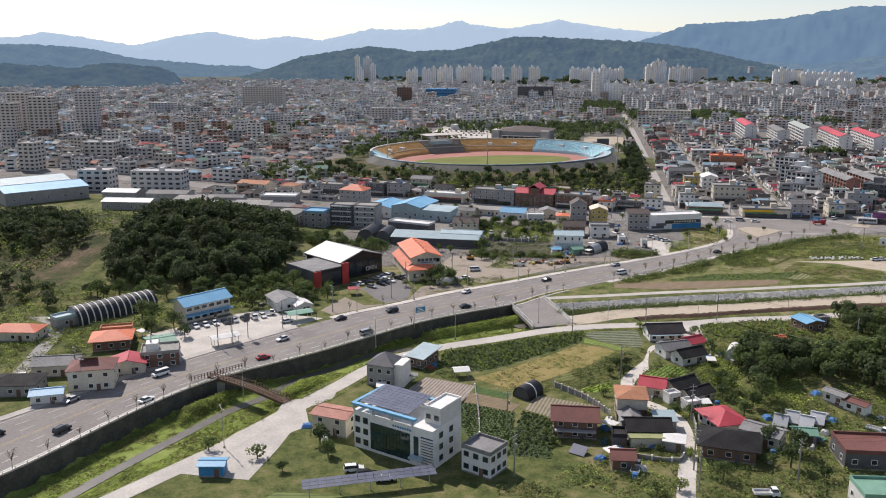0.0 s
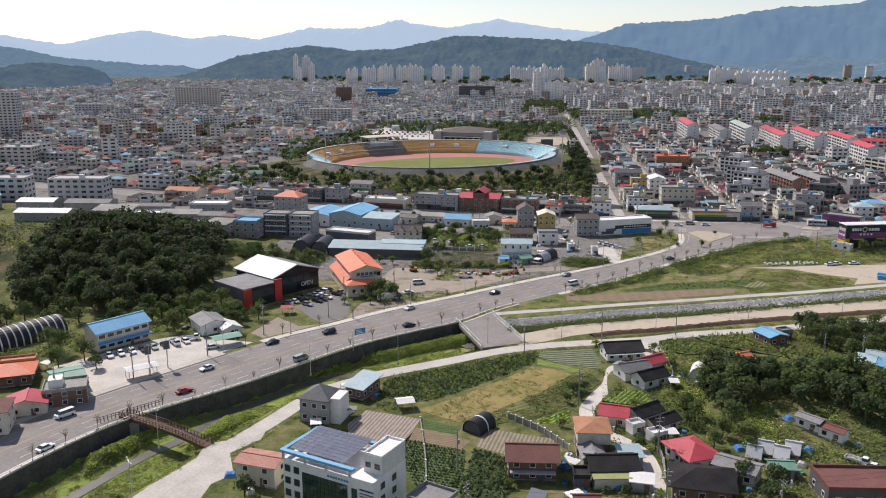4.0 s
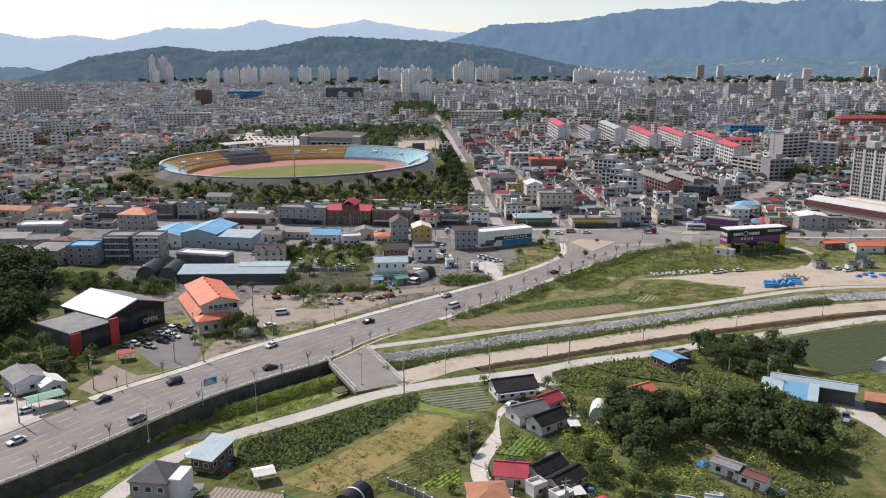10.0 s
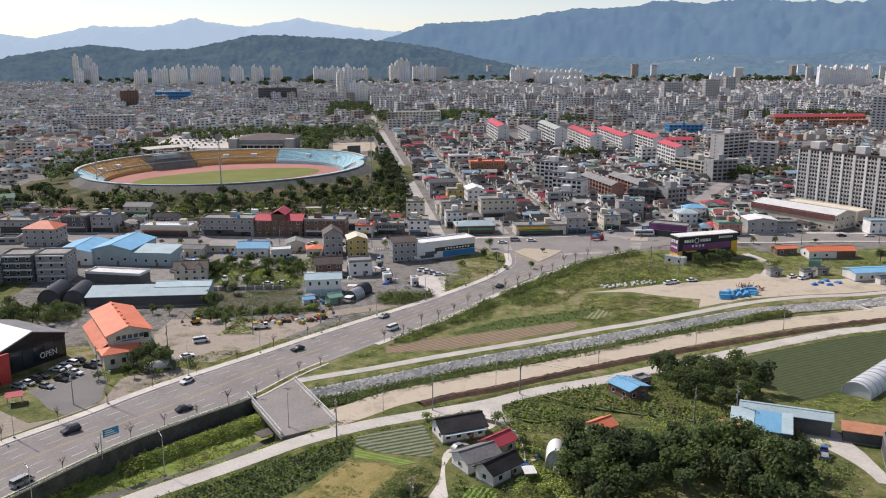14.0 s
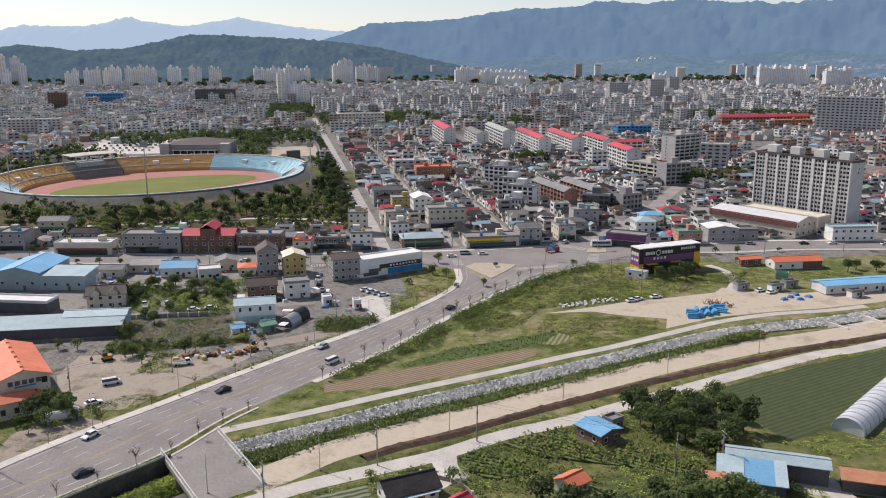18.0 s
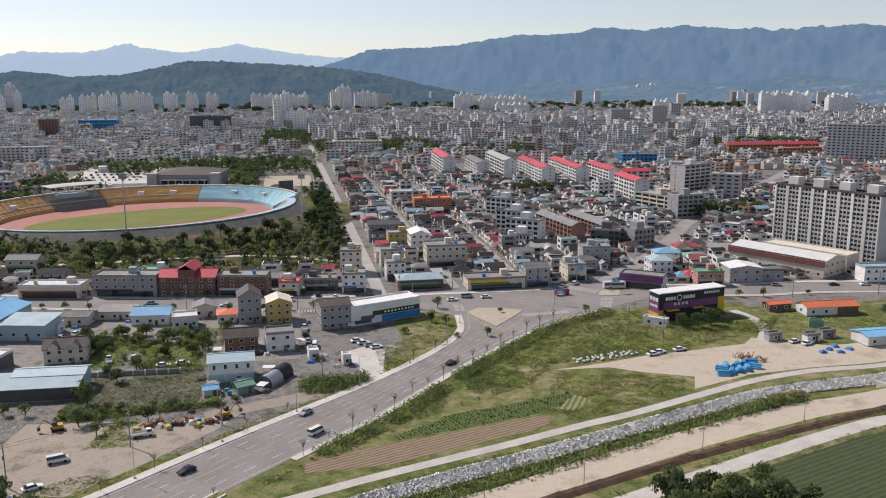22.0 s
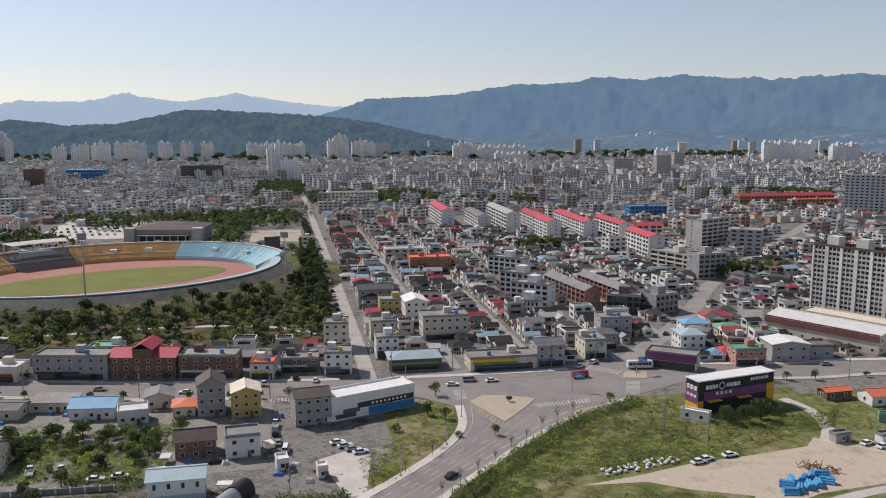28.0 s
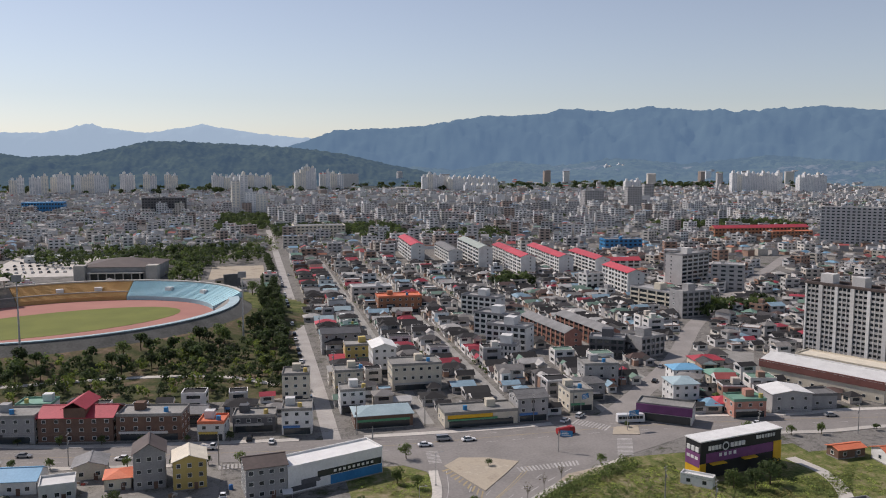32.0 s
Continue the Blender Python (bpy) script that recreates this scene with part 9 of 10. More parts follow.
wild.strip(smooth(LANE, 6), 2.9, 4.6, 1.2, mix=(0, 1, 2, 3), gap=-0.1, lo=0.5, hi=1.1, ok=lambda x, y: land(x, y) > -2)
wild.fill(FIELDS[2][1], 1.0, (0, 3, 0, 2, 3), -0.6, 0.7, 1.3, 1.0)
wild.fill(FIELDS[1][1], 1.5, (3, 3, 0), 0.0, 0.6, 1.1, 0.8)
wild.fill([(-32, 206), (-20, 203), (-18, 207), (-30, 212)], 1.2, (0, 2), -0.3)
# slopes and plots by the hill
wild.fill([(-200, 226), (-176, 200), (-150, 196), (-146, 208), (-132, 236), (-118, 258), (-92, 272), (-84, 290), (-112, 300), (-150, 268), (-240, 280)], 1.7, (2, 0, 1, 0, 2), -0.15, 0.9, 1.9, 1.4, lambda x, y: side(x, y, far_pts) > 14)
wild.fill([(-180, 140), (-148, 150), (-140, 200), (-150, 230), (-190, 206)], 1.8, (2, 0, 1, 0), -0.1, 0.8, 1.6, 1.3)
wild.fill([(130, 262), (160, 264), (196, 300), (210, 316), (220, 300), (180, 262), (140, 250)], 1.8, (0, 1, 2), -0.2, 0.8, 1.5)
wild.fill([(188, 398), (206, 420), (250, 404), (250, 396), (210, 394)], 1.6, (0, 1, 3), -0.3)
wild.strip(near_e[34:87], 0.8, -0.8, 0.9, mix=(0, 1, 0, 3), gap=-0.5, lo=0.5, hi=0.9, tall=1.7)
wild.strip(near_e[95:], -1.9, -7.5, 1.0, mix=(2, 0, 2, 1, 2), gap=-0.45, lo=0.9, hi=1.7, tall=1.8)
wild.strip(far_e[58:142], 2.8, 6.0, 1.2, mix=(0, 3, 1, 3), gap=-0.15, lo=0.5, hi=1.0, ok=lambda x, y: -50 < x < 62)
wild.fill([(-340, 230), (-240, 240), (-215, 290), (-205, 380), (-230, 420), (-340, 425)], 3.4, (2, 0, 2, 1, 0), -0.1, 2.0, 4.0, 1.6)
wild.fill([(60, 1040), (60, 1170), (-120, 1120), (-180, 1050)], 7, (2, 0, 2), 0.0, 3, 6, 1.5)
wild.make("weeds", "rough green weeds on verges, gardens and waste ground", "weeds")


def crop(poly, ang, row, gap, size, hgt, mats, label):
    pts = []
    c, s = math.cos(radians(ang)), math.sin(radians(ang))
    cx, cy = sum(p[0] for p in poly) / len(poly), sum(p[1] for p in poly) / len(poly)
    R = max(math.hypot(p[0] - cx, p[1] - cy) for p in poly)
    v = -R
    while v < R:
        u = -R
        while u < R:
            x, y = cx + c * u - s * v, cy + s * u + c * v
            if inside(x, y, poly):
                pts.append((x + wr.uniform(-0.15, 0.15), y + wr.uniform(-0.15, 0.15), wr.uniform(0.7, 1.2)))
            u += gap
        v += row
    return heap_of("crop_rows", pts, label, mats, 5, size, hgt, size * 1.2, "crops", 4)


crop(FIELDS[0][1], 40, 1.1, 0.8, 0.34, 0.6, [M["leaf"], M["leaf_light"], M["leaf_dark"]], "leafy dark green crop rows")
crop(FIELDS[6][1], -12, 1.2, 0.9, 0.3, 0.5, [M["leaf"], M["leaf_dark"]], "dark green vegetable rows")
crop(FIELDS[8][1], 70, 1.3, 0.8, 0.32, 0.6, [M["leaf"], M["leaf_dark"]], "dark green leafy rows")
crop(FIELDS[10][1], 60, 1.2, 0.8, 0.35, 0.4, [M["leaf_light"]], "light green vegetable rows")
crop(FIELDS[11][1], -44, 1.5, 0.9, 0.42, 1.7, [M["leaf"], M["leaf_light"], M["grass_dry"]], "tall green corn rows")
crop(FIELDS[12][1], -30, 1.5, 0.9, 0.42, 1.5, [M["leaf"], M["leaf_light"]], "tall green corn rows")
crop(FIELDS[15][1], 22, 1.3, 1.1, 0.26, 0.4, [M["leaf"], M["leaf_light"]], "dark green crop rows")
crop(FIELDS[-1][1], 50, 1.1, 0.8, 0.3, 0.4, [M["leaf_light"]], "light green vegetable rows")
crop(FIELDS[17][1], 98, 1.5, 0.8, 0.35, 0.4, [M["leaf_light"], M["leaf"]], "neat green crop rows")

# ---- bridges, rails, poles ----
def along(line, step):
    """Places at even steps along a line, with the direction there."""
    acc = [0.0]
    for a, b in zip(line, line[1:]):
        acc.append(acc[-1] + (b - a).length)
    out, s, k = [], 0.0, 0
    while s <= acc[-1]:
        while k < len(acc) - 2 and acc[k + 1] < s:
            k += 1
        u = (s - acc[k]) / max(acc[k + 1] - acc[k], 1e-6)
        out.append((line[k].lerp(line[k + 1], u), (line[k + 1] - line[k]).normalized()))
        s += step
    return out


def rail_line(name, line, label, step, h, material, post_w=0.08, rails=(0.5, 1.0), thick=0.05):
    """A railing along a line: each post a part, each rail a part."""
    t = thing(name, Matrix.Identity(4), label, "railing")
    bm = boxed(-post_w, post_w, -post_w, post_w, -0.2, h)
    me = bpy.data.meshes.new("post")
    bm.to_mesh(me), bm.free()
    me.materials.append(M[material])
    for p, d in along(line, step):
        shared("post", me, t, Matrix.Translation(p) @ Matrix.Rotation(math.atan2(d.y, d.x), 4, "Z"))
    for z in rails:
        part("rail", band(bmesh.new(), offset(line, thick), offset(line, -thick), z * h - thick, z * h + thick), M[material], t)
    return t


wl = [Vector((p.x, p.y, 0.5)) for p in offset(wall_line, -1.3)]
rail_line("guard_rail", wl, "pale metal guard rail on the creek wall", 3.0, 1.1, "steel")
bridge = thing("bridge", Matrix.Identity(4), "concrete road bridge with white-posted railings", "bridge")
A, B, C, D = Vector((-17, 284, 0)), Vector((-4, 294, 0)), Vector((8.5, 263, 0)), Vector((-5.5, 256.5, 0))
bm = bmesh.new()
lo = [bm.verts.new((p.x, p.y, -0.9)) for p in (A, B, C, D)]
hi = [bm.verts.new((p.x, p.y, 0.09)) for p in (A, B, C, D)]
bm.faces.new(lo[::-1]), bm.faces.new(hi)
for k in range(4):
    bm.faces.new((lo[k], lo[(k + 1) % 4], hi[(k + 1) % 4], hi[k]))
part("deck", bm, M["asphalt"], bridge, "grey concrete deck")
post_bm = boxed(-0.14, 0.14, -0.14, 0.14, 0, 1.1)
post_me = bpy.data.meshes.new("post")
post_bm.to_mesh(post_me), post_bm.free()
post_me.materials.append(M["white"])
for p, q in ((A, D), (B, C)):
    d = (q - p).normalized()
    n = Vector((-d.y, d.x, 0)) * (0.3 if p is A else -0.3)
    part("kerb", band(bmesh.new(), [p + n * 0.2 + d, q + n * 0.2 - d], [p + n * 2.2 + d, q + n * 2.2 - d], 0.05, 0.35), M["concrete"], bridge)
    for z in (0.75, 1.25):
        part("rail", band(bmesh.new(), [p + n * 0.9 + d, q + n * 0.9 - d], [p + n * 1.4 + d, q + n * 1.4 - d], z, z + 0.14), M["white"], bridge)
    L = (q - p).length - 2
    for k in range(int(L / 1.3) + 1):
        shared("post", post_me, bridge, Matrix.Translation(p + n * 1.15 + d * (1 + k * 1.3) + Vector((0, 0, 0.3))) @ Matrix.Rotation(math.atan2(d.y, d.x), 4, "Z"))
for f in (0.42, 0.8):
    a, b = A.lerp(D, f), B.lerp(C, f)
    part("pier", band(bmesh.new(), [a + Vector((0.3, 0.5, 0)), b + Vector((-0.3, 0.5, 0))], [a + Vector((0.3, -0.5, 0)), b + Vector((-0.3, -0.5, 0))], -5, -0.91), M["concrete_grey"], bridge)
part("abutment", band(bmesh.new(), [A, B], [A.lerp(D, 0.06), B.lerp(C, 0.06)], -5, -0.95), M["concrete_grey"], bridge)

foot = thing("footbridge", Matrix.Identity(4), "brown arched wooden footbridge over the creek", "footbridge")
P, Q = Vector((-95, 194.5, 0.6)), Vector((-66.5, 180.5, 0.2))
d = (Q - P).normalized()
n = Vector((-d.y, d.x, 0))
fl = []
for k in range(25):
    u = k / 24
    c = P.lerp(Q, u)
    c.z += 0.7 * math.sin(u * math.pi)
    fl.append(c)
part("beam", band(bmesh.new(), offset(fl, 1.45), offset(fl, 1.15), -0.7, -0.02), M["wood"], foot)
part("beam", band(bmesh.new(), offset(fl, -1.15), offset(fl, -1.45), -0.7, -0.02), M["wood"], foot)
for k in range(96):
    u = (k + 0.5) / 96
    c = P.lerp(Q, u) + Vector((0, 0, 0.7 * math.sin(u * math.pi)))
    part("plank", boxed(-0.135, 0.135, -1.5, 1.5, 0, 0.06), M["wood"], foot, m=Matrix.Translation(c) @ Matrix.Rotation(math.atan2(d.y, d.x), 4, "Z")) if k == 0 else shared("plank", foot.children[2].data, foot, Matrix.Translation(c) @ Matrix.Rotation(math.atan2(d.y, d.x), 4, "Z"))
for sgn in (1.35, -1.35):
    ln = offset(fl, sgn)
    for z in (0.55, 1.05):
        part("rail", band(bmesh.new(), offset(ln, 0.05), offset(ln, -0.05), z, z + 0.1), M["wood"], foot)
    for p, dd in along(ln, 1.2):
        shared("post", bpy.data.meshes.get("wood_post") or [bpy.data.meshes.new("wood_post")][0], foot, Matrix.Translation(p))
wp = bpy.data.meshes["wood_post"]
tmp = boxed(-0.07, 0.07, -0.07, 0.07, -0.1, 1.2)
tmp.to_mesh(wp), tmp.free()
wp.materials.append(M["wood"])
part("abutment", boxed(-1.6, 1.6, -1.8, 1.8, -5, -0.1), M["concrete_grey"], foot, m=Matrix.Translation((-92, 193, 0)) @ Matrix.Rotation(math.atan2(d.y, d.x), 4, "Z"))
dk = [Vector((-99, 190, 0.3)), Vector((-94, 196, 0.3)), Vector((-88, 203.5, 0.3))]
rail_line("deck_rail", dk, "brown wooden railing at the footbridge head", 1.0, 1.2, "wood")

# stone bank of the creek
st = random.Random(4)
stone_mes = []
for k in range(6):
    bm = boxed(-0.5, 0.5, -0.5, 0.5, -0.35, 0.35)
    for v in bm.verts:
        v.co *= st.uniform(0.72, 1.1)
        v.co.x *= st.uniform(0.85, 1.25)
    me = bpy.data.meshes.new("stone")
    bmesh.ops.recalc_face_normals(bm, faces=bm.faces[:])
    bm.to_mesh(me), bm.free()
    me.materials.append(M["stone"])
    stone_mes.append(me)
bank = tagged(obj("stone_bank", band(bmesh.new(), [Vector((p.x, p.y, -0.15)) for p in offset(rt, -0.2)], [Vector((p.x, p.y, -2.2)) for p in offset(rt, -3.7)], -0.3, 0.0), M["stone"]), "bank of pale rough stones along the creek", "stone bank", kind="structure")
pts = []
for o in np.arange(0.5, 3.7, 0.5):
    for p, dd in along(offset(rt, -float(o)), 0.66):
        pts.append((p.x + st.uniform(-0.16, 0.16), p.y + st.uniform(-0.16, 0.16), -0.08 - 2.05 * (o - 0.2) / 3.5 + 0.1))
pts.sort()
rest_v, rest_f = [], []
for k, (x, y, z) in enumerate(pts):
    m = Matrix.Translation((x, y, z)) @ Euler((st.uniform(-0.22, 0.22) + 0.5, st.uniform(-0.2, 0.2), st.uniform(0, 3))).to_matrix().to_4x4() @ Matrix.Diagonal((*[st.uniform(0.5, 0.8)] * 2, 0.5, 1))
    me = stone_mes[k % 6]
    if 40 < k <= 340:
        shared("stone", me, bank, m)
    else:
        o = len(rest_v)
        rest_v += [tuple(m @ v.co) for v in me.vertices]
        rest_f += [tuple(o + i for i in f.vertices) for f in me.polygons]
rest = new("stones", from_arrays("stones", rest_v, rest_f, [M["stone"]]))
rest.parent = bank
rest["kind"] = "stuff"


# poles, lamps and wires
def lamp_post(name, label, h, arm, double=False):
    t = thing(name, HIDE, label, "street lamp", "street lamps")
    part("pole", tube(bmesh.new(), (0, 0, -0.4), (0, 0, h), 0.11, 0.06), M["steel"], t)
    part("base", boxed(-0.25, 0.25, -0.25, 0.25, -0.3, 0.35), M["concrete_grey"], t)
    for s in ((1, -1) if double else (1,)):
        a = part("arm", tube(bmesh.new(), (0, 0, h - 0.1), (s * arm, 0, h + 0.35), 0.05, 0.04, 6), M["steel"], t)
        part("lamp_head", boxed(s * arm - 0.4, s * arm + 0.4, -0.14, 0.14, h + 0.28, h + 0.42), M["grey"], a)
    return t


def utility_pole():
    t = thing("utility_pole", HIDE, "concrete utility pole with crossarms and insulators", "utility pole", "utility poles")
    part("pole", tube(bmesh.new(), (0, 0, -0.5), (0, 0, 10.5), 0.19, 0.11), M["concrete_grey"], t)
    for z, w in ((9.8, 1.1), (8.9, 0.8)):
        a = part("crossarm", boxed(-w, w, -0.05, 0.05, z, z + 0.1), M["steel"], t)
    part("transformer", tube(bmesh.new(), (0.4, 0, 6.9), (0.4, 0, 7.8), 0.24, 0.24), M["grey"], t)
    return t


LAMP, UPOLE, LAMP2 = lamp_post("street_lamp", "tall steel street lamp with one arm", 9.5, 1.8), utility_pole(), lamp_post("street_lamp", "tall steel lamp with two arms", 10, 1.6, True)
first = set()


def put(src, x, y, rot=0, z=None):
    m = pose(x, y, land(x, y) if z is None else z, 0, 0, rot)
    if src.name not in first:
        first.add(src.name)
        src.matrix_basis = m
        return src
    return copy_thing(src, m)


for k in range(10, 146, 9):
    p, q = offset(far_e, 1.2)[k], far_e[min(k + 1, N - 1)] - far_e[k]
    put(LAMP, p.x, p.y, math.degrees(math.atan2(q.y, q.x)) - 90, 0.1)
for x, y, r in ((-54, 228, 130), (-78, 178, 130), (-30, 240, 120), (-4, 262, 120), (-72, 152, 130), (20, 268, 100), (52, 280, 100), (86, 295, 100), (122, 308, 100), (158, 320, 100)):
    put(LAMP2 if x < -70 else LAMP, x, y, r, 0.0)
wire_runs = [[(-146, 160), (-132, 185), (-117, 201), (-104, 219), (-90, 240), (-79, 262), (-62, 283)], [(-6, 174), (-2, 150), (38, 150), (60, 158), (96, 168)], [(23, 214), (40, 186), (38, 160)], [(8, 254), (33, 268), (58, 276), (97, 250), (108, 250)], [(-60, 300), (-44, 318), (-20, 336), (2, 346), (30, 372)],
             [(-100, 490), (-60, 479), (-20, 468), (24, 459), (70, 454)], [(68, 478), (69, 520), (68, 560), (69, 600), (69, 650), (68, 700)], [(92, 482), (130, 478), (148, 486), (180, 515), (215, 558), (250, 606)], [(196, 444), (232, 442), (270, 438), (310, 430)], [(142, 404), (150, 392)]]
for run in wire_runs:
    tops = []
    for k, (x, y) in enumerate(run):
        a = run[min(k + 1, len(run) - 1)]
        b = run[max(k - 1, 0)]
        put(UPOLE, x, y, math.degrees(math.atan2(a[1] - b[1], a[0] - b[0])) + 90)
        tops.append(Vector((x, y, land(x, y) + 10.1)))
    for o in (-0.9, 0.9):
        cu = bpy.data.curves.new("power_line", "CURVE")
        cu.dimensions, cu.bevel_depth, cu.bevel_resolution = "3D", 0.02, 0
        for p, q in zip(tops, tops[1:]):
            sp = cu.splines.new("POLY")
            sp.points.add(8)
            sd = Vector((-(q - p).y, (q - p).x, 0)).normalized() * o
            for k in range(9):
                u = k / 8
                c = p.lerp(q, u) + sd
                sp.points[k].co = (c.x, c.y, c.z - 4 * 0.5 * u * (1 - u), 1)
        cu.materials.append(M["black"])
        tagged(new("power_line", cu), "thin black overhead power line", "power line")
# tall floodlight mast before the stadium, and sign boards
for x, y, h in ((-64, 596, 36), (30, 628, 34), (-150, 640, 34)):
    t = thing("floodlight_mast", pose(x, y, land(x, y)), "tall thin steel floodlight mast", "floodlight mast")
    part("mast", tube(bmesh.new(), (0, 0, -1), (0, 0, h), 0.5, 0.25), M["steel"], t)
    part("lamp_rack", boxed(-2, 2, -0.3, 0.3, h - 1.5, h + 1.5), M["grey"], t)
for x, y, r in ((-46, 250, 40), (128, 448, -20), (150, 484, 30), (158, 462, 10)):
    t = thing("road_sign", pose(x, y, 0.1, 0, 0, r), "blue road sign on a steel post", "road sign")
    part("post", tube(bmesh.new(), (0, 0, -0.3), (0, 0, 6.5), 0.12), M["steel"], t)
    part("arm", tube(bmesh.new(), (0, 0, 6.2), (3.4, 0, 6.2), 0.08), M["steel"], t)
    part("board", boxed(0.6, 4.4, -0.12, -0.05, 4.9, 6.8), M["blue_strong"], t, "blue sign board with white bars")
    for q in range(3):
        part("lettering_bar", boxed(1.0, 3.8 - q * 0.5, -0.16, -0.125, 5.2 + q * 0.5, 5.42 + q * 0.5), M["white"], t)
for x, y in ((-101.5, 224), (-98, 229)):
    t = thing("sign_mast", pose(x, y, 0, 0, 0, 40), "tall advertising mast with a panel", "sign")
    part("post", tube(bmesh.new(), (0, 0, -0.3), (0, 0, 9), 0.16), M["steel"], t)
    part("panel", boxed(-0.9, 0.9, -0.2, 0.2, 6.0, 8.6), M["dark_grey"], t)
for k in range(8):
    part("bay_line", boxed(-0.1, 0.1, -2.6, 2.6, 0.07, 0.078), M["white_line"], bpy.data.objects["car_park.001"], m=pose(-73.8 + k * 1.3, 294.8 + k * 2.45, 0, 0, 0, 62))

# ---- vehicles ----
PAINT = palette("car_paint", [(0.75, 0.75, 0.75), (0.03, 0.03, 0.035), (0.7, 0.7, 0.7), (0.3, 0.31, 0.33), (0.78, 0.78, 0.77), (0.5, 0.5, 0.52), (0.06, 0.06, 0.065), (0.72, 0.72, 0.7)], 0.3, 0.08, island=False)
M["paint_white"] = mat("paint_white", (0.76, 0.76, 0.75), (0.68, 0.68, 0.67), 0.3, spec=0.5)
M["paint_black"] = mat("paint_black", (0.025, 0.025, 0.028), (0.02, 0.02, 0.022), 0.25, spec=0.5)
M["paint_silver"] = mat("paint_silver", (0.42, 0.43, 0.45), (0.36, 0.37, 0.39), 0.3, 0.4)
M["paint_red"] = mat("paint_red", (0.4, 0.03, 0.03), (0.34, 0.025, 0.025), 0.3, spec=0.5)
M["paint_blue"] = mat("paint_blue", (0.05, 0.13, 0.35), (0.04, 0.1, 0.3), 0.3, spec=0.5)
M["tyre"] = mat("tyre", (0.02, 0.02, 0.02), (0.014, 0.014, 0.014), 0.8)


def loft(bm, prof, hw0, hw1, mi=0):
    """A side outline swept across, narrower above."""
    z0, z1 = min(z for _, z in prof), max(z for _, z in prof)
    sides = []
    for s in (-1, 1):
        sides.append([bm.verts.new((x, s * (hw0 + (hw1 - hw0) * (z - z0) / (z1 - z0)), z)) for x, z in prof])
    a, b = sides
    n = len(prof)
    for k in range(n):
        bm.faces.new((a[k], a[(k + 1) % n], b[(k + 1) % n], b[k])).material_index = mi
    bm.faces.new(a[::-1]), bm.faces.new(b)
    return bm


wheel_bm = tube(bmesh.new(), (0, -0.11, 0), (0, 0.11, 0), 0.33, 0.33, 12)
wheel_me = bpy.data.meshes.new("wheel")
wheel_bm.to_mesh(wheel_me), wheel_bm.free()
wheel_me.materials.append(M["tyre"])
bumper_me = boxed(-0.06, 0.06, -0.3, 0.3, -0.1, 0.1)
light_me = bpy.data.meshes.new("headlight")
bumper_me.to_mesh(light_me), bumper_me.free()
light_me.materials.append(M["white"])


def car(kind, paint, label):
    t = thing(kind, HIDE, label, "car" if kind != "lorry" else "lorry")
    L, W = {"saloon_car": (4.6, 0.9), "suv": (4.6, 0.93), "van": (5.0, 0.95), "lorry": (5.4, 0.95)}[kind]
    h = L / 2
    if kind == "saloon_car":
        body = [(-h, 0.35), (h, 0.35), (h, 0.68), (h - 1.2, 0.92), (-h + 0.9, 0.95), (-h, 0.82)]
        cab = [(-h + 0.5, 0.94), (h - 1.3, 0.92), (h - 2.0, 1.4), (-h + 1.2, 1.42)]
    elif kind == "suv":
        body = [(-h, 0.4), (h, 0.4), (h, 0.9), (h - 1.1, 1.08), (-h, 1.08)]
        cab = [(-h + 0.05, 1.07), (h - 1.2, 1.07), (h - 1.8, 1.66), (-h + 0.3, 1.68)]
    elif kind == "van":
        body = [(-h, 0.4), (h, 0.4), (h, 1.0), (h - 0.4, 1.2), (-h, 1.2)]
        cab = [(-h + 0.03, 1.19), (h - 0.45, 1.19), (h - 1.1, 1.9), (-h + 0.1, 1.95)]
    else:
        body = [(h - 1.7, 0.45), (h, 0.45), (h, 1.3), (h - 0.2, 1.35), (h - 1.7, 1.35)]
        cab = [(h - 1.68, 1.34), (h - 0.2, 1.34), (h - 0.5, 1.95), (h - 1.6, 1.98)]
    b = part("body", loft(bmesh.new(), body, W, W * 0.96), paint, t)
    g = part("window_band", loft(bmesh.new(), cab, W * 0.95, W * 0.72), M["glass"], t)
    zt = max(z for _, z in cab)
    xs_ = [x for x, z in cab if z > zt - 0.1]
    part("roof", boxed(min(xs_) - 0.05, max(xs_) + 0.05, -W * 0.71, W * 0.71, zt - 0.03, zt + 0.05), paint, t)
    if kind == "lorry":
        part("load_bed", boxed(-h, h - 1.75, -W, W, 0.75, 0.9), M["grey"], t)
        for s in (-1, 1):
            part("bed_side", boxed(-h, h - 1.75, s * W - 0.04, s * W + 0.04, 0.9, 1.3), paint, t)
        part("tail_board", boxed(-h - 0.04, -h + 0.04, -W, W, 0.9, 1.3), paint, t)
    for sx in (-h + 0.85, h - 0.85):
        for sy in (-W + 0.08, W - 0.08):
            shared("wheel", wheel_me, t, pose(sx, sy, 0.33))
    return t


CARS = [car("saloon_car", M["paint_white"], "white saloon car on the asphalt"), car("suv", M["paint_white"], "white sport utility car"), car("saloon_car", M["paint_black"], "black saloon car on the asphalt"), car("suv", M["paint_black"], "black sport utility car"), car("saloon_car", M["paint_silver"], "silver grey saloon car"),
        car("van", M["paint_silver"], "silver grey van on the road"), car("lorry", M["paint_white"], "small white flatbed lorry"), car("lorry", M["paint_blue"], "small blue flatbed lorry"), car("saloon_car", M["paint_red"], "red saloon car on the road"), car("van", M["paint_white"], "white delivery van on the road")]
used_cars = set()


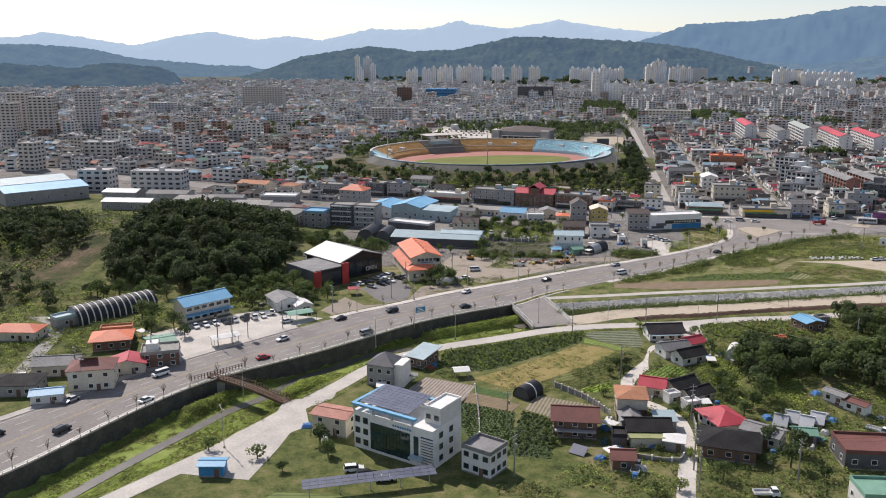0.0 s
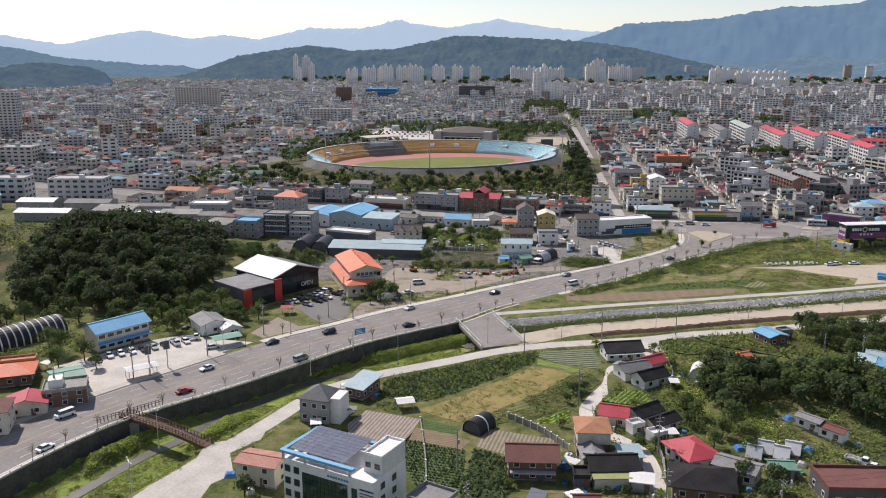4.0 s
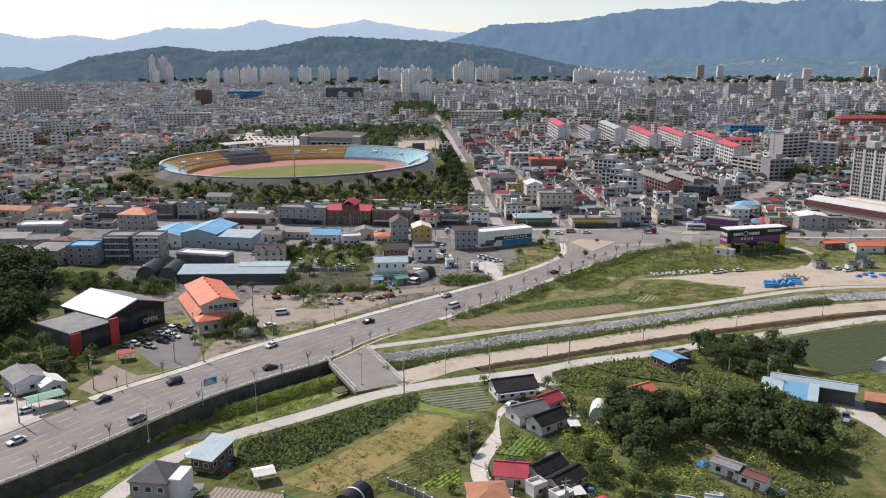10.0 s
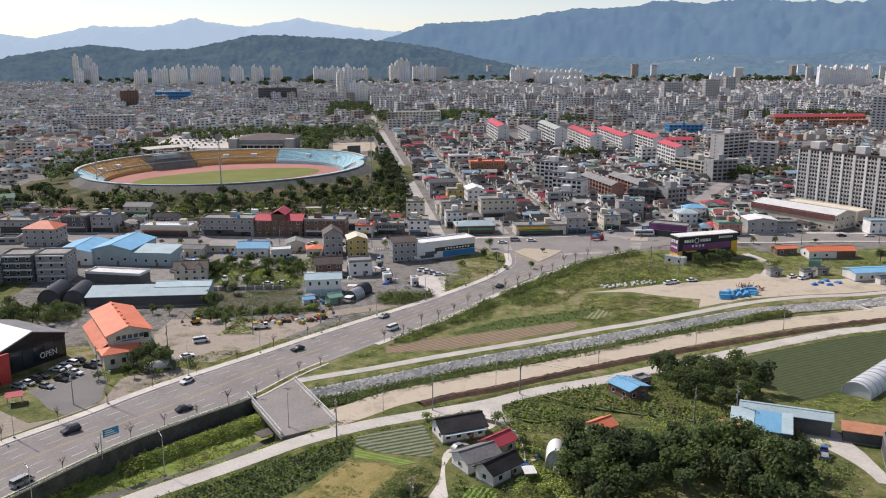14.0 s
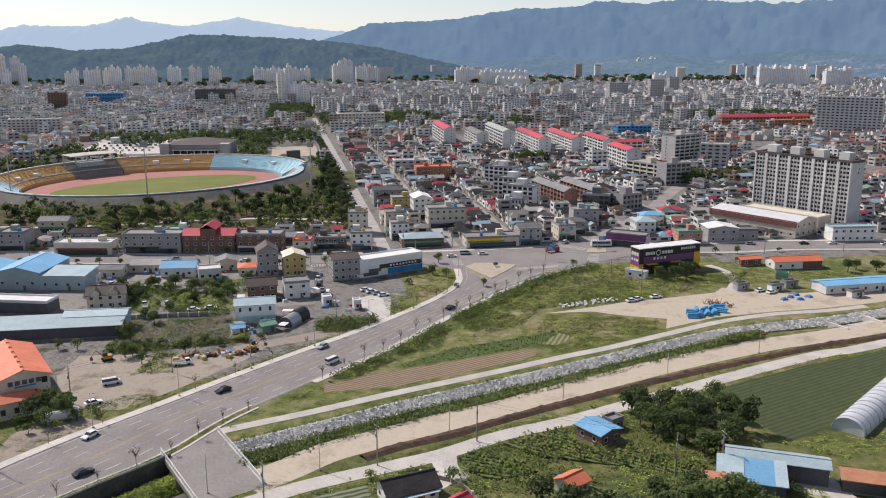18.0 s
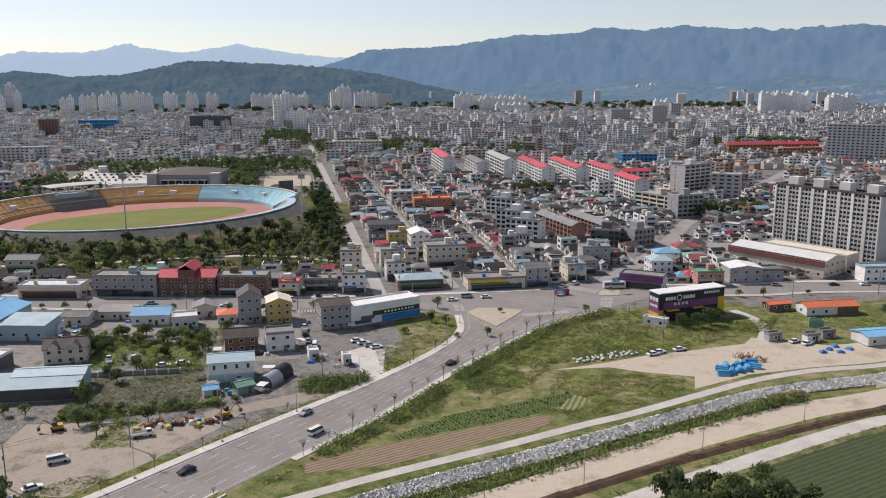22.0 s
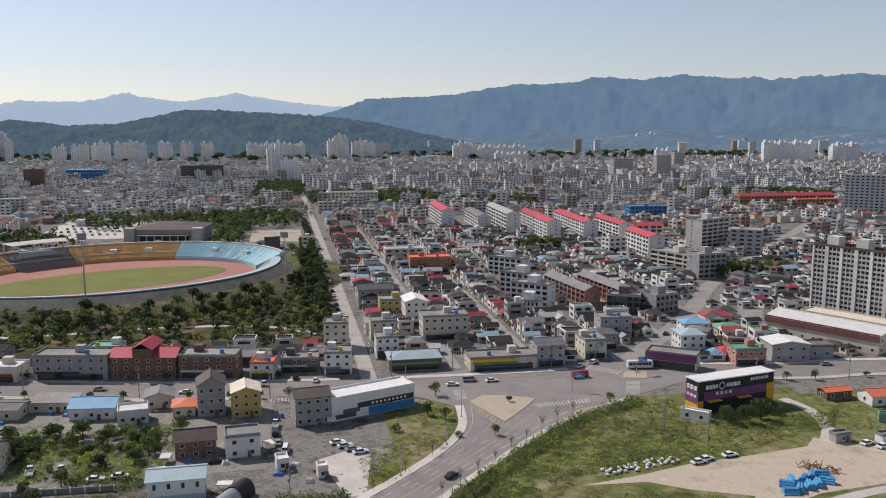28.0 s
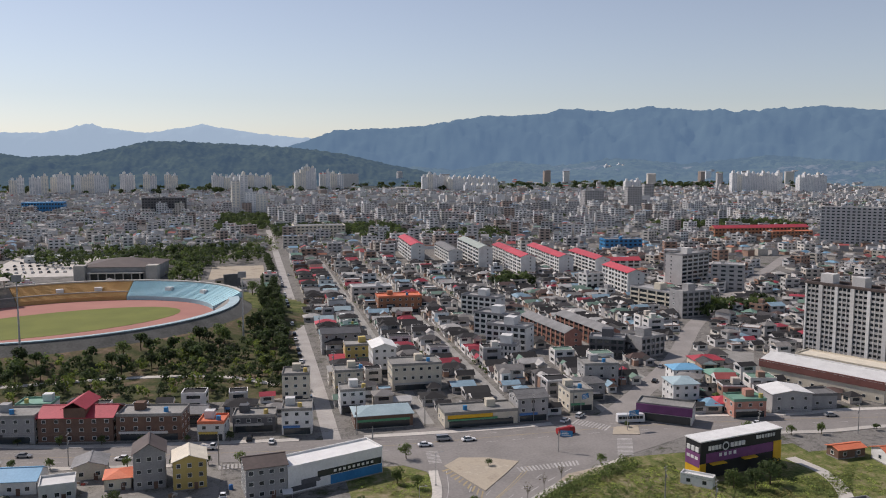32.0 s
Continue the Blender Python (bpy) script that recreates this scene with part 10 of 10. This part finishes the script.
def drive(k, x, y, rot, z=None):
    m = pose(x, y, land(x, y) + 0.07 if z is None else z, 0, 0, rot)
    if k not in used_cars:
        used_cars.add(k)
        CARS[k].matrix_basis = m
        return
    copy_thing(CARS[k], m)


for f, s, k in ((0.28, 12, 9), (0.28, 22, 3), (0.12, 30, 0), (0.72, 18, 2), (0.88, 26, 4), (0.72, 35, 9), (0.28, 44, 8), (0.72, 50, 0), (0.12, 56, 5), (0.88, 60, 2), (0.72, 66, 3), (0.28, 72, 2), (0.88, 80, 0), (0.72, 92, 2), (0.28, 100, 9), (0.88, 108, 4), (0.28, 122, 2)):
    p, q = near_e[s].lerp(far_e[s], f), near_e[s + 1] - near_e[s]
    drive(k, p.x, p.y, math.degrees(math.atan2(q.y, q.x)) + (0 if f < 0.5 else 180), 0.07)
for x, y, r, k in ((-35, 479, -10, 4), (-5, 470, 170, 0), (20, 474, -8, 6), (88, 462, 0, 0), (95, 466, 0, 5), (103, 464, 2, 0), (182, 466, -10, 2), (205, 458, -8, 0), (236, 461, -8, 4), (262, 457, -8, 2), (276, 455, 172, 0), (300, 448, -10, 0), (141, 476, 40, 0), (148, 480, 45, 1), (196, 518, 50, 2), (210, 540, 50, 4)):
    drive(k, x, y, r, 0.07)
pk = random.Random(6)
for k in range(9):
    if k != 4:
        drive(pk.choice((0, 1, 2, 3, 4, 2)), -80.6 + k * 1.3, 296.5 + k * 2.45, -28 + (180 if k % 3 else 0))
for k in range(8):
    if k not in (1, 5):
        drive(pk.choice((0, 2, 2, 4)), -73.2 + k * 1.3, 296.0 + k * 2.45, -28)
for k in range(8):
    drive((0, 0, 0, 2, 4, 2, 6, 0)[k], -120 + k * 2.6, 236 + k * 2.2, -48)
for x, y, r, k in ((-38, 146, 20, 1), (-34.5, 144, 20, 3), (-30, 143, 20, 0), (-91, 247, 40, 0), (-101, 254, 20, 6), (25, 157, 80, 6), (52, 150.5, 10, 6), (85, 187, -35, 6), (88, 184.5, -35, 0), (37, 245, 30, 4), (33, 212, 10, 2), (-38, 316, 30, 0), (-36, 330, 20, 9), (-18, 342, 15, 6),
                   (46, 410, 15, 0), (48, 407, 15, 4), (50, 404.5, 15, 0), (44, 413, 15, 0), (29, 410, 85, 9), (26, 424, 88, 3), (26, 430, 88, 6), (27, 416, 88, 4), (10, 405, 15, 2), (-14, 399, 5, 0), (-20, 398, 5, 0), (-3, 400, 5, 1), (-30, 404, 100, 6), (-38, 405, 100, 6), (-60, 432, 80, 6), (-56, 440, 80, 0), (-62, 424, 80, 4), (-96, 400, 10, 3), (-90, 399, 10, 2), (-104, 402, 10, 0),
                   (141, 380, 12, 0), (144, 381.5, 12, 0), (152, 383, 8, 0), (196, 384, 20, 0), (199, 381, 20, 0), (246, 371, 5, 3), (112, 237, 60, 6), (120, 230, 60, 7), (-166, 912, 0, 0), (33, 480, 85, 3), (40, 476, 85, 0)):
    drive(k, x, y, r)
for y in range(500, 900, 12):
    if pk.random() < 0.5:
        drive(pk.choice((0, 2, 3, 4, 1)), 55.6 + (0 if pk.random() < 0.8 else 6.6), y, 90)
for k in range(34):
    drive(pk.choice((0, 2, 3, 4, 1)), -160 + (k % 9) * 6, 930 + (k // 9) * 22, 90)
# a bus and a lorry at the junction
t = thing("bus", pose(163, 470.5, 0.07, 0, 0, -6), "white town bus at the junction", "bus")
part("body", loft(bmesh.new(), [(-4.9, 0.4), (4.9, 0.4), (4.9, 2.6), (4.6, 3.1), (-4.8, 3.1), (-4.9, 2.8)], 1.22, 1.12), M["paint_white"], t)
for s in (-1, 1):
    for q in range(7):
        part("window", boxed(-4.5 + q * 1.25, -3.4 + q * 1.25, s * 1.2 - 0.05, s * 1.2 + 0.05, 1.5, 2.5), M["glass"], t)
for sx in (-3, 3):
    for sy in (-1.1, 1.1):
        shared("wheel", wheel_me, t, pose(sx, sy, 0.33))
t = thing("lorry", pose(136, 463, 0.07, 0, 0, 15), "red tanker lorry on the junction", "lorry")
part("cab", loft(bmesh.new(), [(1.6, 0.4), (3.4, 0.4), (3.4, 1.9), (3.0, 2.6), (1.6, 2.6)], 1.1, 1.0), M["paint_red"], t)
part("tank", tube(bmesh.new(), (-3.2, 0, 1.7), (1.5, 0, 1.7), 1.0, 1.0, 12), M["paint_red"], t)
for sx in (-2.4, 2.4):
    for sy in (-1.0, 1.0):
        shared("wheel", wheel_me, t, pose(sx, sy, 0.33))
t = thing("lorry", pose(-128, 135, 0.07, 0, 0, 62), "white box lorry on the road", "lorry")
part("box_body", boxed(-4.5, 2.5, -1.2, 1.2, 0.9, 3.4), M["paint_white"], t)
part("cab", loft(bmesh.new(), [(2.6, 0.4), (4.4, 0.4), (4.4, 1.9), (4.0, 2.7), (2.6, 2.7)], 1.1, 1.0), M["paint_white"], t)
for sx in (-3, 3.2):
    for sy in (-1.0, 1.0):
        shared("wheel", wheel_me, t, pose(sx, sy, 0.33))

# ---- stored goods ----
M["pipe_blue"] = mat("pipe_blue", (0.1, 0.36, 0.62), (0.07, 0.28, 0.5), 0.45)
M["rust"] = mat("rust", (0.26, 0.11, 0.05), (0.17, 0.07, 0.035), 0.85, fine=4)
pb = bmesh.new()
for j in range(3):
    for i in range(5 - j):
        tube(pb, (-3, (i - (4 - j) / 2) * 0.62, 0.31 + j * 0.54), (3, (i - (4 - j) / 2) * 0.62, 0.31 + j * 0.54), 0.31, 0.31, 8)
pipe_me = bpy.data.meshes.new("pipes")
one = tube(bmesh.new(), (-1.9, 0, 0), (1.9, 0, 0), 0.31, 0.31, 8)
one.to_mesh(pipe_me), one.free(), pb.free()
pipe_me.materials.append(M["pipe_blue"])
for k in range(10):
    bx, by, br = 154.5 + (k % 5) * 3.4 + (k // 5) * 1.2 + pk.uniform(-0.5, 0.5), 357.5 + (k // 5) * 4.6 + (k % 5) * 1.0 + pk.uniform(-0.5, 0.5), pk.choice((-38, -20, 40, 62)) + pk.uniform(-12, 12)
    t = thing("pipe_stack", pose(bx, by, 0.06, 0, 0, br), "stack of bright blue pipes on sandy ground", "pipes", "blue pipe stacks")
    for j in range(3):
        for i in range(4 - j):
            shared("pipe", pipe_me, t, pose(0, (i - (3 - j) / 2) * 0.62, 0.31 + j * 0.54))
for k in range(5):
    t = thing("scrap_frames", pose(168 + (k % 3) * 3, 368 + (k // 3) * 4, 0.05, 0, 0, k * 37), "tangled pile of rusty steel frames", "scrap metal")
    for q in range(9):
        part("bar", tube(bmesh.new(), (pk.uniform(-2, 2), pk.uniform(-1.5, 1.5), 0.1), (pk.uniform(-2, 2), pk.uniform(-1.5, 1.5), pk.uniform(0.4, 2.4)), 0.11, 0.11, 5), M["rust"], t)
sack = bmesh.new()
bmesh.ops.create_icosphere(sack, subdivisions=1, radius=0.6)
for v in sack.verts:
    v.co.z = max(-0.4, v.co.z * 0.8)
sack_me = bpy.data.meshes.new("sack")
sack.to_mesh(sack_me), sack.free()
sack_me.materials.append(M["white"])
for k in range(34):
    o = shared("bulk_sack", sack_me, None, pose(113 + (k // 3) * 2.1 + pk.uniform(-0.7, 0.7), 376.5 + 0.16 * k + (k % 3) * 1.5 + pk.uniform(-0.5, 0.5), 0.46, 0, 0, k * 50))
    tagged(o, "white bulk sack on the ground", "sack", "white bulk sacks")
for k in range(9):
    t = thing("machine_part", pose(-20 + k * 2.6, 346 + (k % 3) * 2.2, 0.05, 0, 0, k * 41), "rusty orange machine part in the yard", "machinery", "scrap machines")
    part("body", boxed(-1.0, 1.0, -0.7, 0.7, 0, 1.1), M["rust"] if k % 3 else M["yellow_wall"], t)
    part("arm", tube(bmesh.new(), (0.4, 0, 1.0), (1.7, 0.3, 1.9), 0.14), M["rust"], t)
for k in range(10):
    o = shared("paving_pallet", sack_me, None, pose(62 + k * 1.4, 193 + (k % 4) * 1.6, 0.5, 0, 0, k * 33))
    tagged(o, "pale wrapped pallet in the stone yard", "pallet", "wrapped pallets")

# ---- yard clutter ----
M["tarp_blue"] = mat("tarp_blue", (0.08, 0.22, 0.5), (0.05, 0.15, 0.36), 0.5, fine=3)
M["tarp_white"] = mat("tarp_white", (0.68, 0.67, 0.63), (0.5, 0.49, 0.46), 0.5, fine=3)
M["tarp_dark"] = mat("tarp_dark", (0.06, 0.075, 0.05), (0.035, 0.045, 0.03), 0.6, fine=3)
CRATES = palette("crate_paints", [(0.5, 0.48, 0.44), (0.3, 0.2, 0.12), (0.1, 0.25, 0.5), (0.55, 0.52, 0.47), (0.4, 0.08, 0.06), (0.2, 0.2, 0.2), (0.62, 0.6, 0.56), (0.12, 0.3, 0.2)], 0.6, island=False)
clut = random.Random(17)


def heap_thing(name, material, label, w, d, h, seed):
    """A sheeted heap, lumpy and lower towards its edges."""
    r = random.Random(seed)
    bm = bmesh.new()
    n = 7
    g = [[bm.verts.new(((i / (n - 1) - 0.5) * w, (j / (n - 1) - 0.5) * d, 0.04 if i in (0, n - 1) or j in (0, n - 1) else h * (0.7 + 0.3 * r.random()) * min(1, 0.55 + 0.3 * min(i, j, n - 1 - i, n - 1 - j)))) for i in range(n)] for j in range(n)]
    for j in range(n - 1):
        for i in range(n - 1):
            bm.faces.new((g[j][i], g[j][i + 1], g[j + 1][i + 1], g[j + 1][i]))
    return tagged(obj(name, bm, material, m=HIDE), label, "tarpaulin")


def crates(seed, label):
    r = random.Random(seed)
    t = None
    for k in range(5):
        x, y, q = r.uniform(-1.2, 1.2), r.uniform(-0.8, 0.8), r.uniform(0.35, 0.6)
        bm = boxed(x - q, x + q, y - q * 0.7, y + q * 0.7, 0, q * r.uniform(0.8, 2.0))
        if t is None:
            t = obj("crate_group", bm, CRATES, m=HIDE)
        else:
            part("crate", bm, CRATES, t)
    return tagged(t, label, "crates")


def drum():
    t = obj("water_drum", tube(bmesh.new(), (0, 0, 0), (0, 0, 1.3), 0.65, 0.6, 12), M["tarp_blue"], m=HIDE)
    part("lid", tube(bmesh.new(), (0, 0, 1.3), (0, 0, 1.42), 0.4, 0.3, 10), M["tarp_blue"], t)
    return tagged(t, "round blue plastic water drum", "drum")


def shelter(cover, label):
    t = tagged(obj("shelter", boxed(-1.9, 1.9, -1.4, 1.4, 2.0, 2.1), M[cover], m=HIDE), label, "shelter")
    for sx in (-1.75, 1.75):
        part("post", boxed(sx - 0.06, sx + 0.06, -1.3, -1.18, -0.1, 2.0), M["steel"], t)
    return t


CLUTTER = [heap_thing("tarpaulin", M["tarp_blue"], "crumpled blue tarpaulin over stored goods", 2.8, 2.2, 1.1, 1), heap_thing("tarpaulin", M["tarp_white"], "crumpled white plastic sheet over stored goods", 3.0, 2.0, 0.9, 2), heap_thing("tarpaulin", M["tarp_dark"], "dark green net over stored goods", 3.4, 2.4, 1.2, 3),
           crates(4, "loose crates and boxes in a yard"), drum(), heap_thing("tarpaulin", M["tarp_white"], "crumpled white plastic sheet over stored goods", 2.2, 1.8, 1.3, 9), shelter("white", "small white sheet shelter on posts"), shelter("grey_roof", "small grey tin shelter on posts")]
used_clutter = set()


def litter(x, y):
    k = clut.randrange(len(CLUTTER))
    m = pose(x, y, land(x, y), 0, 0, clut.uniform(0, 360))
    if k not in used_clutter:
        used_clutter.add(k)
        CLUTTER[k].matrix_basis = m
    else:
        copy_thing(CLUTTER[k], m)


count = 0
for fx, fy, a, b, rot in FOOT[:]:
    village = (0 < fx < 100 or -55 < fx < -30) and 145 < fy < 262
    if not (village or (-180 < fx < -85 and 165 < fy < 270) or (-70 < fx < 45 and 365 < fy < 465)):
        continue
    for q in range(4 if village else 2):
        ang = clut.uniform(0, 6.28)
        ux, uy = math.copysign(a + clut.uniform(0.8, 2.4), math.cos(ang)), clut.uniform(-b, b)
        if q % 2:
            ux, uy = clut.uniform(-a, a), math.copysign(b + clut.uniform(0.8, 2.4), math.sin(ang))
        x, y = fx + ux * math.cos(rot) - uy * math.sin(rot), fy + ux * math.sin(rot) + uy * math.cos(rot)
        if foot_near(x, y, 1.0) or near_line(x, y, village_pts) < 3.6 or near_line(x, y, lane_pts) < 4.6 or any(inside(x, y, f[1]) for f in FIELDS) or side(x, y, far_pts) < 6 and x < -60:
            continue
        litter(x, y)
for k, ob in enumerate(CLUTTER):
    if k not in used_clutter:
        ob.matrix_basis = pose(20 + k, 150, land(20 + k, 150))
# walls of the gardens
for line, h in (([(4.5, 204), (13, 196.5), (19.5, 187)], 1.6), ([(36, 200), (40, 194), (41, 184), (40, 174)], 1.1), ([(31, 199), (27, 203), (26.5, 212)], 1.1), ([(42, 262), (50, 255), (52, 244), (50, 232)], 1.0), ([(-46, 392), (-30, 391.5), (-14, 391)], 1.5), ([(-62, 433), (-36, 431)], 1.6), ([(-18, 201), (-14, 180), (-12, 166)], 0.5), ([(20, 165), (34, 163), (37, 168)], 1.1)):
    ln = resample(smooth([(x, y) for x, y in line], 4), 10)
    t = tagged(obj("garden_wall", band(bmesh.new(), offset(ln, 0.14), offset(ln, -0.14), -0.4, h), M["concrete_grey"]), "grey concrete garden wall between houses", "garden wall")
    for p in ln[::2] if h < 1.5 else ln:
        part("post", boxed(p.x - 0.22, p.x + 0.22, p.y - 0.22, p.y + 0.22, -0.4, h + 0.25), M["white"], t)

# ---- works yard and creek works ----
M["digger"] = mat("digger", (0.5, 0.28, 0.05), (0.36, 0.2, 0.04), 0.5, fine=3)


def excavator(x, y, rot):
    t = thing("excavator", pose(x, y, land(x, y), 0, 0, rot), "small orange excavator with a folded arm", "excavator")
    for sy in (-1, 1):
        part("track", boxed(-1.5, 1.5, sy * 0.95 - 0.25, sy * 0.95 + 0.25, 0, 0.7), M["tyre"], t)
    part("body", boxed(-1.5, 1.1, -1.1, 1.1, 0.72, 1.7), M["digger"], t)
    part("cab", boxed(-0.1, 1.2, 0.2, 1.15, 1.7, 2.7), M["glass"], t)
    part("boom", tube(bmesh.new(), (1.0, -0.3, 1.5), (3.0, -0.3, 3.6), 0.2, 0.16, 6), M["digger"], t)
    part("arm", tube(bmesh.new(), (3.0, -0.3, 3.6), (4.4, -0.3, 1.6), 0.15, 0.12, 6), M["digger"], t)
    part("bucket", boxed(4.0, 4.8, -0.7, 0.1, 0.7, 1.6), M["dark_grey"], t)


excavator(-41, 350.5, 200)
excavator(2.5, 351.5, 30)
for bx, by, rot, n in ((143, 330.5, 14, 7), (165, 336, 12, 9)):
    t = thing("beam_stack", pose(bx, by, land(bx, by) + 0.05, 0, 0, rot), "stack of long rusty steel beams", "steel beams", "rusty beam stacks")
    for q in range(n):
        part("beam", boxed(-6 + pk.uniform(-0.6, 0.6), 6 + pk.uniform(-0.6, 0.6), q * 0.5 - 0.2, q * 0.5 + 0.2, 0, 0.4), M["rust"], t)
for q, (bx, by) in enumerate(((199, 372), (203, 374.5), (207, 377), (210, 373.5), (205, 371))):
    copy_thing(CLUTTER[0], pose(bx, by, land(bx, by), 0, 0, 40 * q))
t = thing("weir", pose(208, 342, -2.6, 0, 0, 14), "grey concrete weir across the creek", "weir")
part("wall", boxed(-8, 8, -0.7, 0.7, -0.5, 2.2), M["concrete"], t)
for sx in (-8.6, 8.6):
    part("wing_wall", boxed(sx - 0.55, sx + 0.55, -4, 4, -0.5, 2.9), M["concrete"], t)
for k in range(12):
    x, y = -14 + k * 1.5 + pk.uniform(-0.5, 0.5), 347.5 + 0.22 * k + pk.uniform(-0.8, 0.8)
    copy_thing(CLUTTER[pk.choice((2, 3, 3, 5))], pose(x, y, land(x, y), 0, 0, pk.uniform(0, 360)))
